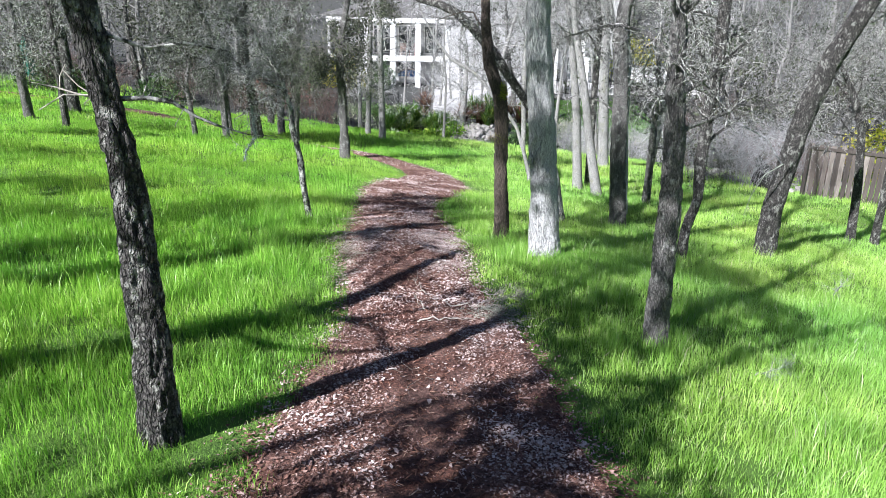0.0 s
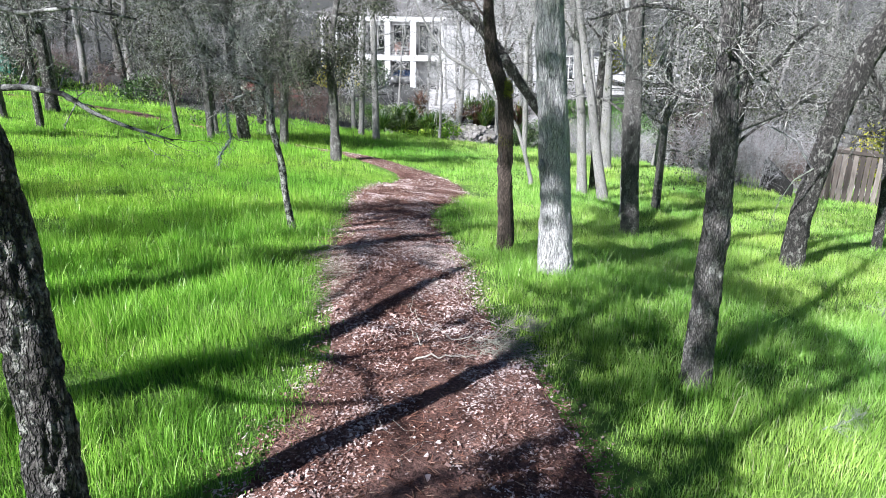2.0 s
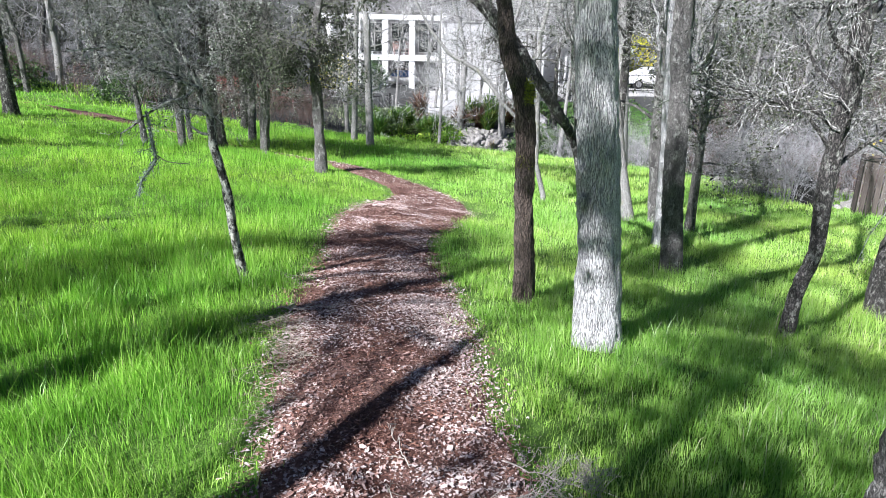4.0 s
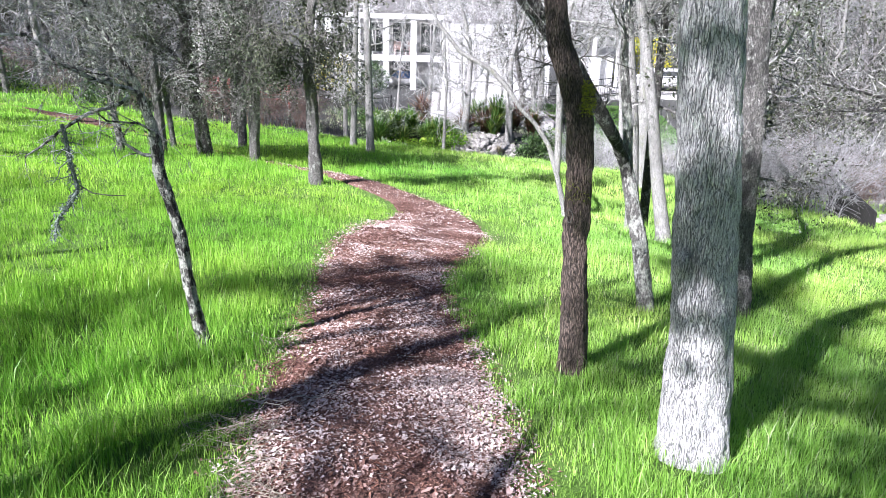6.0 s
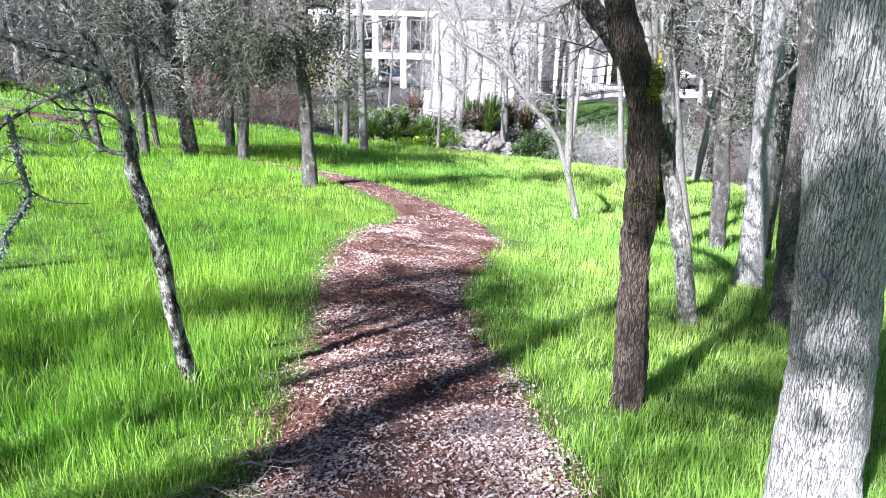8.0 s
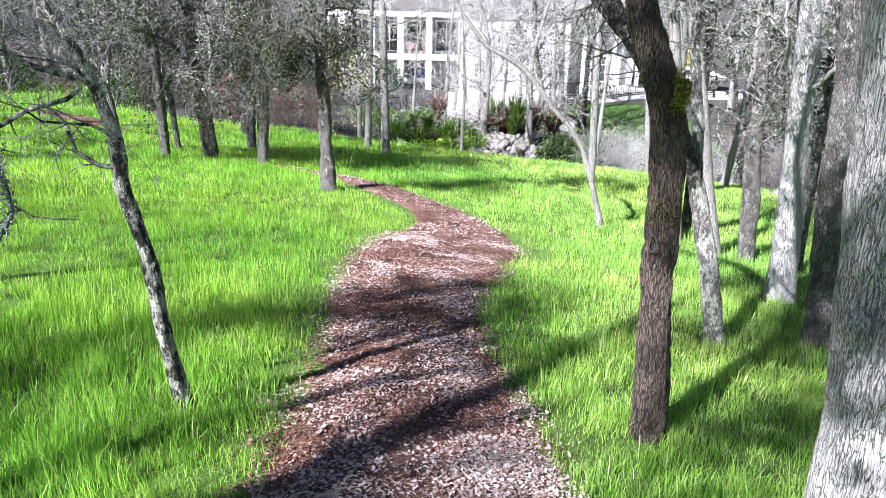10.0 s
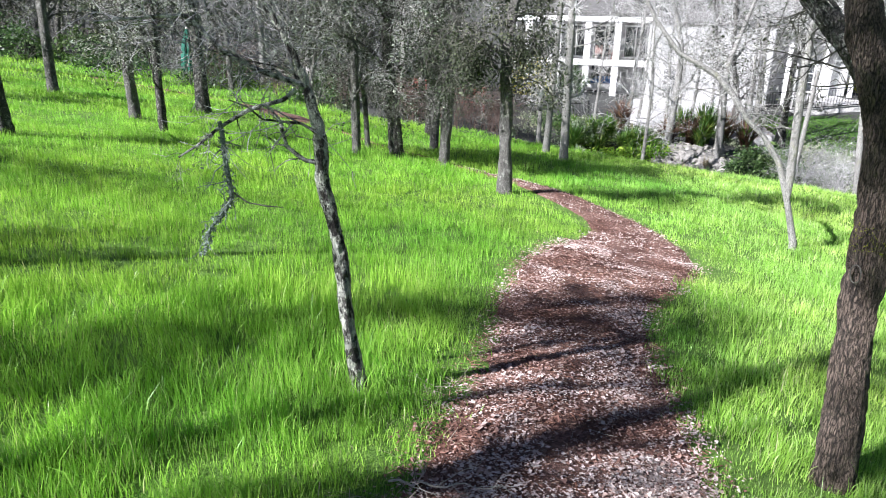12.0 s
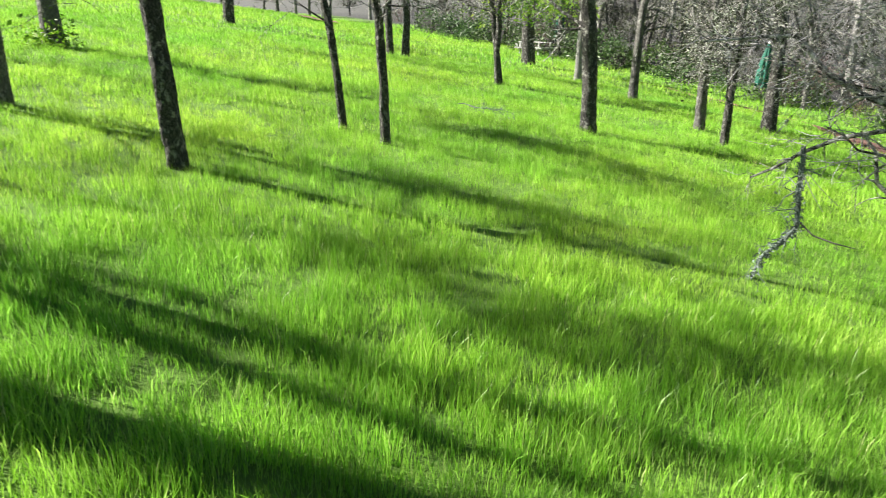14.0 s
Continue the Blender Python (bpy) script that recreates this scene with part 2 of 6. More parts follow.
M_BOARD = board_material()
# near-black, as the deep shade on the slope fence is put into the colour
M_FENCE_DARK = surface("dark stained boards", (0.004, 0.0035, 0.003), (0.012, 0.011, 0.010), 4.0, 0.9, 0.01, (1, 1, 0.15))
M_ROCK = surface("grey river rock", (0.16, 0.15, 0.14), (0.46, 0.44, 0.41), 5.0, 0.85, 0.02)
M_RED = surface("faded red paint", (0.22, 0.03, 0.03), (0.34, 0.06, 0.05), 3.0, 0.6, 0.0)


# ---- building helpers ----
def smooth(a, b, v):
    u = np.clip((np.asarray(v, float) - a) / (b - a), 0, 1)
    return u * u * (3 - 2 * u)


PATH_Y = np.array([-40, -15, 0, 2.0, 2.7, 3.5, 4.85, 6.3, 8.3, 9.8, 11.3, 12.4, 13.6, 14.6, 15.5, 16.5, 17.4, 18.4, 18.9, 19.4, 20.5, 23.2, 23.9, 24.9, 25.9, 26.4, 28.0])
PATH_X = np.array([4, 1.0, 0.1, 0.02, 0.04, -0.05, 0.0, -0.28, -0.5, -0.53, -0.75, -0.68, -0.38, -0.17, -0.2, -0.5, -1.1, -1.85, -2.4, -3.2, -5.3, -8.6, -9.5, -10.8, -12.1, -12.9, -22])
PATH_W = np.array([0.9, 0.9, 0.9, 0.93, 0.93, 0.88, 0.72, 0.58, 0.7, 0.6, 0.58, 0.68, 0.84, 0.75, 0.57, 0.45, 0.42, 0.42, 0.25, 0.12, 0.02, 0.02, 0.45, 0.6, 0.5, 0.02, 0.02])
_s = np.concatenate([[0], np.cumsum(np.hypot(np.diff(PATH_X), np.diff(PATH_Y)))])
_u = np.arange(0, _s[-1], 0.12)
PX, PY, PW = np.interp(_u, _s, PATH_X), np.interp(_u, _s, PATH_Y), np.interp(_u, _s, PATH_W)
_k = np.ones(7) / 7
for _ in range(2):
    PX[3:-3], PY[3:-3], PW[3:-3] = np.convolve(PX, _k, "valid"), np.convolve(PY, _k, "valid"), np.convolve(PW, _k, "valid")


def path_ratio(x, y):
    """Distance from the path's middle over its half width."""
    x, y = np.ravel(np.asarray(x, float)), np.ravel(np.asarray(y, float))
    out = np.full(x.shape, 99.0)
    near = np.where((x > -24) & (x < 6) & (y > -30) & (y < 28))[0]
    for k in range(0, len(near), 4000):
        i = near[k:k + 4000]
        d = np.hypot(x[i, None] - PX[None, ::2], y[i, None] - PY[None, ::2])
        j = d.argmin(1)
        out[i] = d[np.arange(len(i)), j] / PW[::2][j]
    return out


def gz(x, y):
    """Height of the ground."""
    x, y = np.asarray(x, float), np.asarray(y, float)
    xe, ys = 70 * np.tanh(x / 70), np.where(y < 0, 60 * np.tanh(y / 60), y)
    plane = 0.206 - 0.092 * xe - 0.085 * ys
    plane = plane + 0.20 * np.exp(-((x - 1.7) ** 2 + (y - 7.0) ** 2) / 5.5) + 0.05 * np.exp(-((x + 3) ** 2 + (y - 10) ** 2) / 9)
    yard = np.maximum(0.206 - 0.092 * xe - 0.085 * 29, -2.35)
    yard = yard - 1.1 * smooth(3, 7, x) * (1 - smooth(36, 46, y))
    z = plane + (yard - plane) * smooth(28, 34, y)
    z = z - 0.8 * np.exp(-((y - 31.5) / 1.5) ** 2) * smooth(-5, 0, x)
    z = z + 0.75 * smooth(8, 12, x) * smooth(45, 50, y)
    z = z + 0.30 * np.maximum(0, np.minimum(y - 62, 90))
    z = z + 0.32 * np.maximum(0, np.minimum(np.minimum(x - 17, y - 20), 40))
    return z + 0.03 * np.sin(1.3 * x + 0.4 * y) * np.sin(0.9 * y - 0.5 * x)


def ground_at(x, y):
    return float(gz(x, y))


def mesh_object(name, verts, faces, mat, parent=None, label="", shade=False):
    """Links numpy vertices and equal-sided faces as one mesh object."""
    verts, faces = np.asarray(verts, np.float32), np.asarray(faces, np.int32)
    me = bpy.data.meshes.new(name)
    me.vertices.add(len(verts))
    me.vertices.foreach_set("co", verts.ravel())
    k = faces.shape[1]
    me.loops.add(faces.size)
    me.loops.foreach_set("vertex_index", faces.ravel())
    me.polygons.add(len(faces))
    me.polygons.foreach_set("loop_start", np.arange(0, faces.size, k, dtype=np.int32))
    if shade:
        me.polygons.foreach_set("use_smooth", np.ones(len(faces), bool))
    me.materials.append(mat)
    me.update(calc_edges=True)
    me.validate()
    ob = new(name, me)
    if parent:
        ob.parent = parent
        ob.matrix_parent_inverse = parent.matrix_world.inverted()
    if label:
        tagged(ob, label)
    return ob


def thing(name, at, label, category, group="", kind=""):
    ob = new(name)
    ob.empty_display_size = 0.2
    ob.location = at
    bpy.context.view_layer.update()
    return tagged(ob, label, category, group, kind)


def part(name, bm, mat, parent, label="", shade=False):
    """Links a bmesh in world coordinates as one mesh under a thing or a part."""
    me = bpy.data.meshes.new(name)
    bm.normal_update()
    bm.to_mesh(me)
    bm.free()
    me.materials.append(mat)
    if shade:
        me.polygons.foreach_set("use_smooth", [True] * len(me.polygons))
    ob = new(name, me)
    if parent:
        ob.parent = parent
        ob.matrix_parent_inverse = Matrix.Translation(-world_place(parent))
    if label:
        tagged(ob, label)
    return ob


def world_place(ob):
    p = Vector(ob.location)
    return p


def box(bm, x0, x1, y0, y1, z0, z1, bevel=0.0, turn=None):
    vs = [bm.verts.new(c) for c in ((x0, y0, z0), (x1, y0, z0), (x1, y1, z0), (x0, y1, z0), (x0, y0, z1), (x1, y0, z1), (x1, y1, z1), (x0, y1, z1))]
    fs = [bm.faces.new([vs[i] for i in q]) for q in ((3, 2, 1, 0), (4, 5, 6, 7), (0, 1, 5, 4), (1, 2, 6, 5), (2, 3, 7, 6), (3, 0, 4, 7))]
    if bevel:
        edges = list({e for f_ in fs for e in f_.edges})
        bmesh.ops.bevel(bm, geom=edges, offset=bevel, segments=2, affect="EDGES")
    if turn is not None:
        bmesh.ops.transform(bm, matrix=turn, verts=bm.verts)
    return bm


def boxed(*a, **k):
    return box(bmesh.new(), *a, **k)


def vnoise(p, seed=0):
    """Smooth value noise of points (N, 3), 0 to 1."""
    i = np.floor(p).astype(np.int64)
    f = p - i
    f = f * f * (3 - 2 * f)
    out = 0.0
    for dx in (0, 1):
        for dy in (0, 1):
            for dz in (0, 1):
                h = (i[..., 0] + dx) * 374761393 + (i[..., 1] + dy) * 668265263 + (i[..., 2] + dz) * 2147483647 + seed * 974711
                h = (h ^ (h >> 13)) * 1274126177
                v = ((h ^ (h >> 16)) & 0xFFFF) / 65535.0
                out = out + v * np.where(dx, f[..., 0], 1 - f[..., 0]) * np.where(dy, f[..., 1], 1 - f[..., 1]) * np.where(dz, f[..., 2], 1 - f[..., 2])
    return out


def tubes(P, R, sides):
    """Many tubes at once. P: (M, K, 3), R: (M, K). Returns vertices and quads."""
    M, K, _ = P.shape
    T = np.gradient(P, axis=1)
    T /= np.linalg.norm(T, axis=2, keepdims=True) + 1e-9
    up = np.where(np.abs(T[..., 2:3]) > 0.9, np.array([1.0, 0, 0]), np.array([0, 0, 1.0]))
    ref = np.repeat(up[:, :1], K, 1)
    A = np.cross(T, ref)
    A /= np.linalg.norm(A, axis=2, keepdims=True) + 1e-9
    B = np.cross(T, A)
    th = np.arange(sides) * 2 * np.pi / sides
    V = P[:, :, None] + R[:, :, None, None] * (A[:, :, None] * np.cos(th)[:, None] + B[:, :, None] * np.sin(th)[:, None])
    base = (np.arange(M)[:, None, None] * K + np.arange(K - 1)[None, :, None]) * sides
    s = np.arange(sides)[None, None]
    s2 = (s + 1) % sides
    F = np.stack([base + s, base + s2, base + sides + s2, base + sides + s], -1).reshape(-1, 4)
    return V.reshape(-1, 3), F


def curve_points(rows, n):
    """Points and radii along a smooth curve through rows of (x, y, z, r)."""
    a = np.array(rows, float)
    s = np.concatenate([[0], np.cumsum(np.linalg.norm(np.diff(a[:, :3], axis=0), axis=1))])
    u = np.linspace(0, s[-1], n)
    out = np.stack([np.interp(u, s, a[:, i]) for i in range(4)], 1)
    w = max(1, n // (6 * len(a)))
    if w > 1:
        k = np.ones(2 * w + 1) / (2 * w + 1)
        pad = np.concatenate([out[:1] + (out[:1] - out[1:2]) * np.arange(w, 0, -1)[:, None], out, out[-1:] + (out[-1:] - out[-2:-1]) * np.arange(1, w + 1)[:, None]])
        pad[:, 3] = np.clip(pad[:, 3], 0.004, None)
        out = np.stack([np.convolve(pad[:, i], k, "valid") for i in range(4)], 1)
    return out[:, :3], out[:, 3]


def trunk_mesh(rows, around, step, relief, seed, flare=0.25):
    """A trunk with a root flare and furrowed relief."""
    length = sum(math.dist(a[:3], b[:3]) for a, b in zip(rows, rows[1:]))
    n = max(6, int(length / step))
    P, R = curve_points(rows, n)
    h = np.linspace(0, length, n)
    R = R * (1 + flare * np.exp(-h / 0.16))
    if n > 60:
        pick = np.array([q for q in range(n) if h[q] < 3.4 or q % 12 == 0 or q == n - 1])
        P, R, h = P[pick], R[pick], h[pick]
    V, F = tubes(P[None], R[None], around)
    if relief:
        C = np.repeat(P, around, 0)
        D = V - C
        rr = np.linalg.norm(D, axis=1, keepdims=True) + 1e-9
        q = D / rr
        hh = np.repeat(h, around)
        rad = np.repeat(R, around)
        lump = vnoise(np.stack([q[:, 0] * 1.6, q[:, 1] * 1.6, hh * 2.6], 1) + 31.7, seed) + 0.7 * vnoise(np.stack([q[:, 0] * 2.5, q[:, 1] * 2.5, hh * 9], 1) + 3.7, seed + 2) - 0.85
        warp = 0.5 * vnoise(np.stack([q[:, 0] * 3, q[:, 1] * 3, hh * 9], 1), seed + 5)
        k = 1 / 0.028
        fur = np.abs(vnoise(np.stack([q[:, 0] * rad * k + warp, q[:, 1] * rad * k + warp, hh * 9], 1) + 57.1, seed + 9) - 0.5) * 2
        fin = vnoise(np.stack([q[:, 0] * rad * 90, q[:, 1] * rad * 90, hh * 40], 1) + 11.3, seed + 13) - 0.5
        V = V + q * (rad * (0.16 if around > 80 else 0.26) * lump + relief * (np.clip(fur, 0, 0.5) * 2 - 0.6) + relief * 0.5 * fin)[:, None]
    return V, F


def offshoots(rng, P, R, count, length, K, angle=(35, 75), droop=0.0, crook=0.35, start=0.25, thin=0.55, tip=0.25, up=0.0, least=0.003):
    """Branches that leave random places of the tubes P, R: (M, K, 3) and (M, K)."""
    M, K0, _ = P.shape
    m = rng.integers(0, M, count)
    u = rng.uniform(start, 1, count) * (K0 - 1)
    i = np.clip(u.astype(int), 0, K0 - 2)
    f = (u - i)[:, None]
    p = P[m, i] * (1 - f) + P[m, i + 1] * f
    r = R[m, i] * (1 - f[:, 0]) + R[m, i + 1] * f[:, 0]
    t = P[m, i + 1] - P[m, i]
    t /= np.linalg.norm(t, axis=1, keepdims=True) + 1e-9
    side = np.cross(t, rng.normal(size=(count, 3)))
    side /= np.linalg.norm(side, axis=1, keepdims=True) + 1e-9
    a = np.radians(rng.uniform(*angle, count))[:, None]
    d = t * np.cos(a) + side * np.sin(a)
    d[:, 2] += up
    L = length * rng.uniform(0.45, 1.25, count)
    out = np.zeros((count, K, 3))
    out[:, 0] = p
    for k in range(1, K):
        d = d + crook * rng.normal(size=(count, 3)) / math.sqrt(K)
        d[:, 2] -= droop / K
        d /= np.linalg.norm(d, axis=1, keepdims=True) + 1e-9
        out[:, k] = out[:, k - 1] + d * (L / (K - 1))[:, None]
    rad = np.maximum(r * thin, least)[:, None] * np.linspace(1, tip, K)[None]
    return out, rad


class Pile:
    """Gathers vertices and quads of many tubes into one mesh."""
    def __init__(self):
        self.v, self.f, self.n = [], [], 0

    def add(self, V, F):
        self.v.append(V)
        self.f.append(F + self.n)
        self.n += len(V)

    def tubes(self, P, R, sides):
        self.add(*tubes(P, R, sides))

    def link(self, name, mat, parent=None, label="", shade=False):
        return mesh_object(name, np.concatenate(self.v), np.concatenate(self.f), mat, parent, label, shade)


# ---- ground and path ----
def axis(bounds):
    out = []
    for a, b, s in bounds:
        out.append(np.arange(a, b, s))
    return np.concatenate(out)


gx = axis([(-420, -70, 25), (-70, -24, 2.0), (-24, -8, 0.6), (-8, 10, 0.2), (10, 24, 0.6), (24, 70, 2.0), (70, 421, 25)])
gy = axis([(-300, -40, 25), (-40, -4, 2.0), (-4, 22, 0.25), (22, 40, 0.5), (40, 70, 1.5), (70, 421, 18)])
GX, GY = np.meshgrid(gx, gy)
gv = np.stack([GX.ravel(), GY.ravel(), gz(GX, GY).ravel()], 1)
i, j = np.meshgrid(np.arange(len(gx) - 1), np.arange(len(gy) - 1))
k = (j * len(gx) + i).ravel()
tagged(mesh_object("ground", gv, np.stack([k, k + 1, k + 1 + len(gx), k + len(gx)], 1), M_SOIL, shade=True), "sloping earth under spring grass and woodland", "ground", kind="structure")

rng = np.random.default_rng(4)
n, across = len(PX), 15
tx, ty = np.gradient(PX), np.gradient(PY)
tl = np.hypot(tx, ty)
nx, ny = -ty / tl, tx / tl
uu = np.linspace(-1, 1, across)
edge = 1.12 + 0.16 * (vnoise(np.stack([PX * 3, PY * 3, PX * 0], 1), 3) - 0.5)
ox = PX[:, None] + nx[:, None] * uu[None] * (PW * edge)[:, None]
oy = PY[:, None] + ny[:, None] * uu[None] * (PW * edge)[:, None]
oz = gz(ox, oy) + 0.03 * (1 - uu[None] ** 2) + 0.025 * (vnoise(np.stack([ox * 7, oy * 7, ox * 0], -1), 8) - 0.35) + 0.004
oz[:, [0, -1]] -= 0.05
k = (np.arange(n - 1)[:, None] * across + np.arange(across - 1)[None]).ravel()
tagged(mesh_object("path", np.stack([ox, oy, oz], -1).reshape(-1, 3), np.stack([k, k + 1, k + 1 + across, k + across], 1), M_MULCH, shade=True), "winding footpath of reddish bark mulch and fallen oak leaves", "path", kind="structure")


# ---- grass ----
def eye_distance(x, y):
    t = np.clip(y / 5.6, 0, 1)
    return np.hypot(x + 0.4 * t, y - 5.6 * t)


def blades(seed, near, far, density, width, tall, detailed, outside=False):
    """Grass blades in a ring about the walk: base places, then bent blades."""
    r = np.random.default_rng(seed)
    x0, x1, y0, y1 = -far - 0.5, far * 0.9, -14.0 if outside else -1.5, min(far + 6, 35)
    count = int((x1 - x0) * (y1 - y0) * density)
    x, y = r.uniform(x0, x1, count), r.uniform(y0, y1, count)
    d = eye_distance(x, y)
    edge_y = 29.5 + np.sin(x * 0.7) * 0.5 - 2 * smooth(5, 12, x) + 4.5 * smooth(-9, -16, x)
    seen = (x < 0.62 * (y + 3) + 2.5) & (y > -1.5)
    keep = (d >= near) & (d < far) & (y < edge_y) & (seen != outside)
    x, y = x[keep], y[keep]
    pr = path_ratio(x, y) + 0.5 * (vnoise(np.stack([x * 2.2, y * 2.2, x * 0], 1), 3) - 0.5)
    clump = vnoise(np.stack([x * 1.1, y * 1.1, x * 0], 1), 21)
    tuft = vnoise(np.stack([x * 5, y * 5, x * 0], 1), 22)
    keep = r.uniform(size=len(x)) < smooth(0.85, 1.5, pr) * (0.35 + 0.95 * tuft)
    x, y, pr, clump, tuft = x[keep], y[keep], pr[keep], clump[keep], tuft[keep]
    m = len(x)
    h = tall * r.lognormal(0, 0.3, m) * (0.30 + 0.55 * clump + 0.95 * tuft ** 1.5) * (0.45 + 0.55 * smooth(1.0, 2.0, pr))
    w = width * r.uniform(0.7, 1.3, m)
    a, b = r.uniform(0, 2 * np.pi, m), r.uniform(0, 2 * np.pi, m)
    b = 12.0 * vnoise(np.stack([x * 1.6, y * 1.6, x * 0], 1), 33) + r.normal(0, 1.7, m)
    lean = h * r.uniform(0.08, 0.7 if detailed else 0.55, m)
    side = np.stack([np.cos(a), np.sin(a), 0 * a], 1) * w[:, None] * 0.5
    bend = np.stack([np.cos(b), np.sin(b), 0 * b], 1) * lean[:, None]
    p = np.stack([x, y, gz(x, y) - 0.01], 1)
    rise = np.zeros((m, 3))
    rise[:, 2] = h
    if detailed:
        mid, tip = p + 0.3 * bend + 0.6 * rise, p + bend + 0.97 * rise
        V = np.stack([p - side, p + side, mid - side * 0.8, mid + side * 0.8, tip], 1).reshape(-1, 3)
        o = np.arange(m)[:, None] * 5
        F = np.concatenate([o + np.array([[0, 1, 3]]), o + np.array([[0, 3, 2]]), o + np.array([[2, 3, 4]])])
    else:
        V = np.stack([p - side, p + side, p + 0.7 * bend + rise], 1).reshape(-1, 3)
        F = np.arange(3 * m).reshape(-1, 3)
    return V, F


gvs, gfs, total = [], [], 0
for args in ((1, 0, 3.5, 1700, 0.0050, 0.13, True), (11, 0, 3.5, 4200, 0.0042, 0.095, False), (2, 3.5, 5.5, 1200, 0.0052, 0.125, True), (12, 3.5, 5.5, 3300, 0.0048, 0.095, False), (3, 5.5, 10, 2300, 0.0062, 0.10, False),
             (4, 10, 16, 1200, 0.0095, 0.095, False), (5, 16, 26, 500, 0.015, 0.10, False), (6, 26, 60, 70, 0.04, 0.13, False), (7, 0, 30, 60, 0.03, 0.12, False, True)):
    V, F = blades(*args)
    gvs.append(V)
    gfs.append(F + total)
    total += len(V)
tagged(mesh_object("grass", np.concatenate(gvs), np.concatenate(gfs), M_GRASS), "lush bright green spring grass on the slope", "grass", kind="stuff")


# ---- trees ----
def ribbons(P, R, rng):
    """The finest twigs, as narrow strips. P: (M, K, 3)."""
    M, K, _ = P.shape
    side = np.cross(P[:, -1] - P[:, 0], rng.normal(size=(M, 3)))
    side /= np.linalg.norm(side, axis=1, keepdims=True) + 1e-9
    V = np.stack([P - side[:, None] * R[..., None], P + side[:, None] * R[..., None]], 2).reshape(-1, 3)
    o = (np.arange(M)[:, None] * K + np.arange(K - 1)[None]).ravel() * 2
    return V, np.stack([o, o + 1, o + 3, o + 2], 1)


def crown_pile(rng, P, R, limbs, twigs, sprigs, reach=1.6, low=0.3, droop=0.2, sides=(5, 3), joints=(7, 4, 3), least=0.003):
    """Limbs; then twigs and fine sprigs, that leave the trunks P, R."""
    boughs, pile = Pile(), Pile()
    P1, R1 = offshoots(rng, P, R, limbs, reach, joints[0], (35, 80), droop, 0.6, low, 0.28, 0.3, 0.15)
    boughs.tubes(P1, R1, sides[0])
    P2, R2 = offshoots(rng, P1, R1, twigs, reach * 0.45, joints[1], (30, 80), droop, 0.7, 0.2, 0.55, 0.35, 0.0, least)
    pile.tubes(P2, R2, sides[1])
    P3, R3 = offshoots(rng, P2, R2, sprigs, reach * 0.24, joints[2], (30, 80), droop, 0.7, 0.1, 0.7, 0.5, 0.0, least * 0.8)
    pile.add(*ribbons(P3, R3 * 1.1, rng))
    return boughs, pile, P2, P3


def extend(rows, height, rng, wander=0.12):
    """Carries a trunk on upward to its full height."""
    rows = [tuple(r) for r in rows]
    d = Vector(rows[-1][:3]) - Vector(rows[-2][:3])
    d.normalize()
    p, r = Vector(rows[-1][:3]), rows[-1][3]
    r0, z0 = r, p.z
    while p.z < height:
        d = (d + Vector((rng.normal(0, wander), rng.normal(0, wander), 0.12))).normalized()
        p = p + d * 0.5
        r = max(0.02, r0 * (1 - 0.85 * (p.z - z0) / max(0.5, height - z0)))
        rows.append((p.x, p.y, p.z, r))
    return rows


def tree(label, rows, mat, seed, height=7.0, around=14, step=0.08, relief=0.0, limbs=18, twigs=150, sprigs=900, low=0.25, reach=1.7, droop=0.2, twig_mat=None, forks=(), flare=0.25, least=0.0034, group="woodland trees"):
    rng = np.random.default_rng(seed)
    x, y = rows[0][:2]
    rows = [(x, y, min(rows[0][2], ground_at(x, y)) - 0.06, rows[0][3])] + list(rows)
    if forks:
        stems = [rows] + [extend(fk, height, rng) for fk in forks]
    else:
        stems = [extend(rows, rows[1][2] + height, rng)]
    ob = thing("tree", (x, y, ground_at(x, y)), label, "tree", group)
    pile = Pile()
    for q, st in enumerate(stems):
        pile.add(*trunk_mesh(st, around, step, relief, seed + q, flare if q == 0 else 0))
    P = np.stack([curve_points(st, 24)[0] for st in (stems[1:] if forks else stems)])
    R = np.stack([curve_points(st, 24)[1] for st in (stems[1:] if forks else stems)])
    boughs, crown, P2, P3 = crown_pile(rng, P, R, limbs, twigs, sprigs, reach, low, droop, least=least)
    pile.add(np.concatenate(boughs.v), np.concatenate(boughs.f))
    pile.link("trunk", mat, ob, shade=True)
    crown.link("crown", twig_mat or M_TWIG_MIX, ob)
    return ob, P2, P3


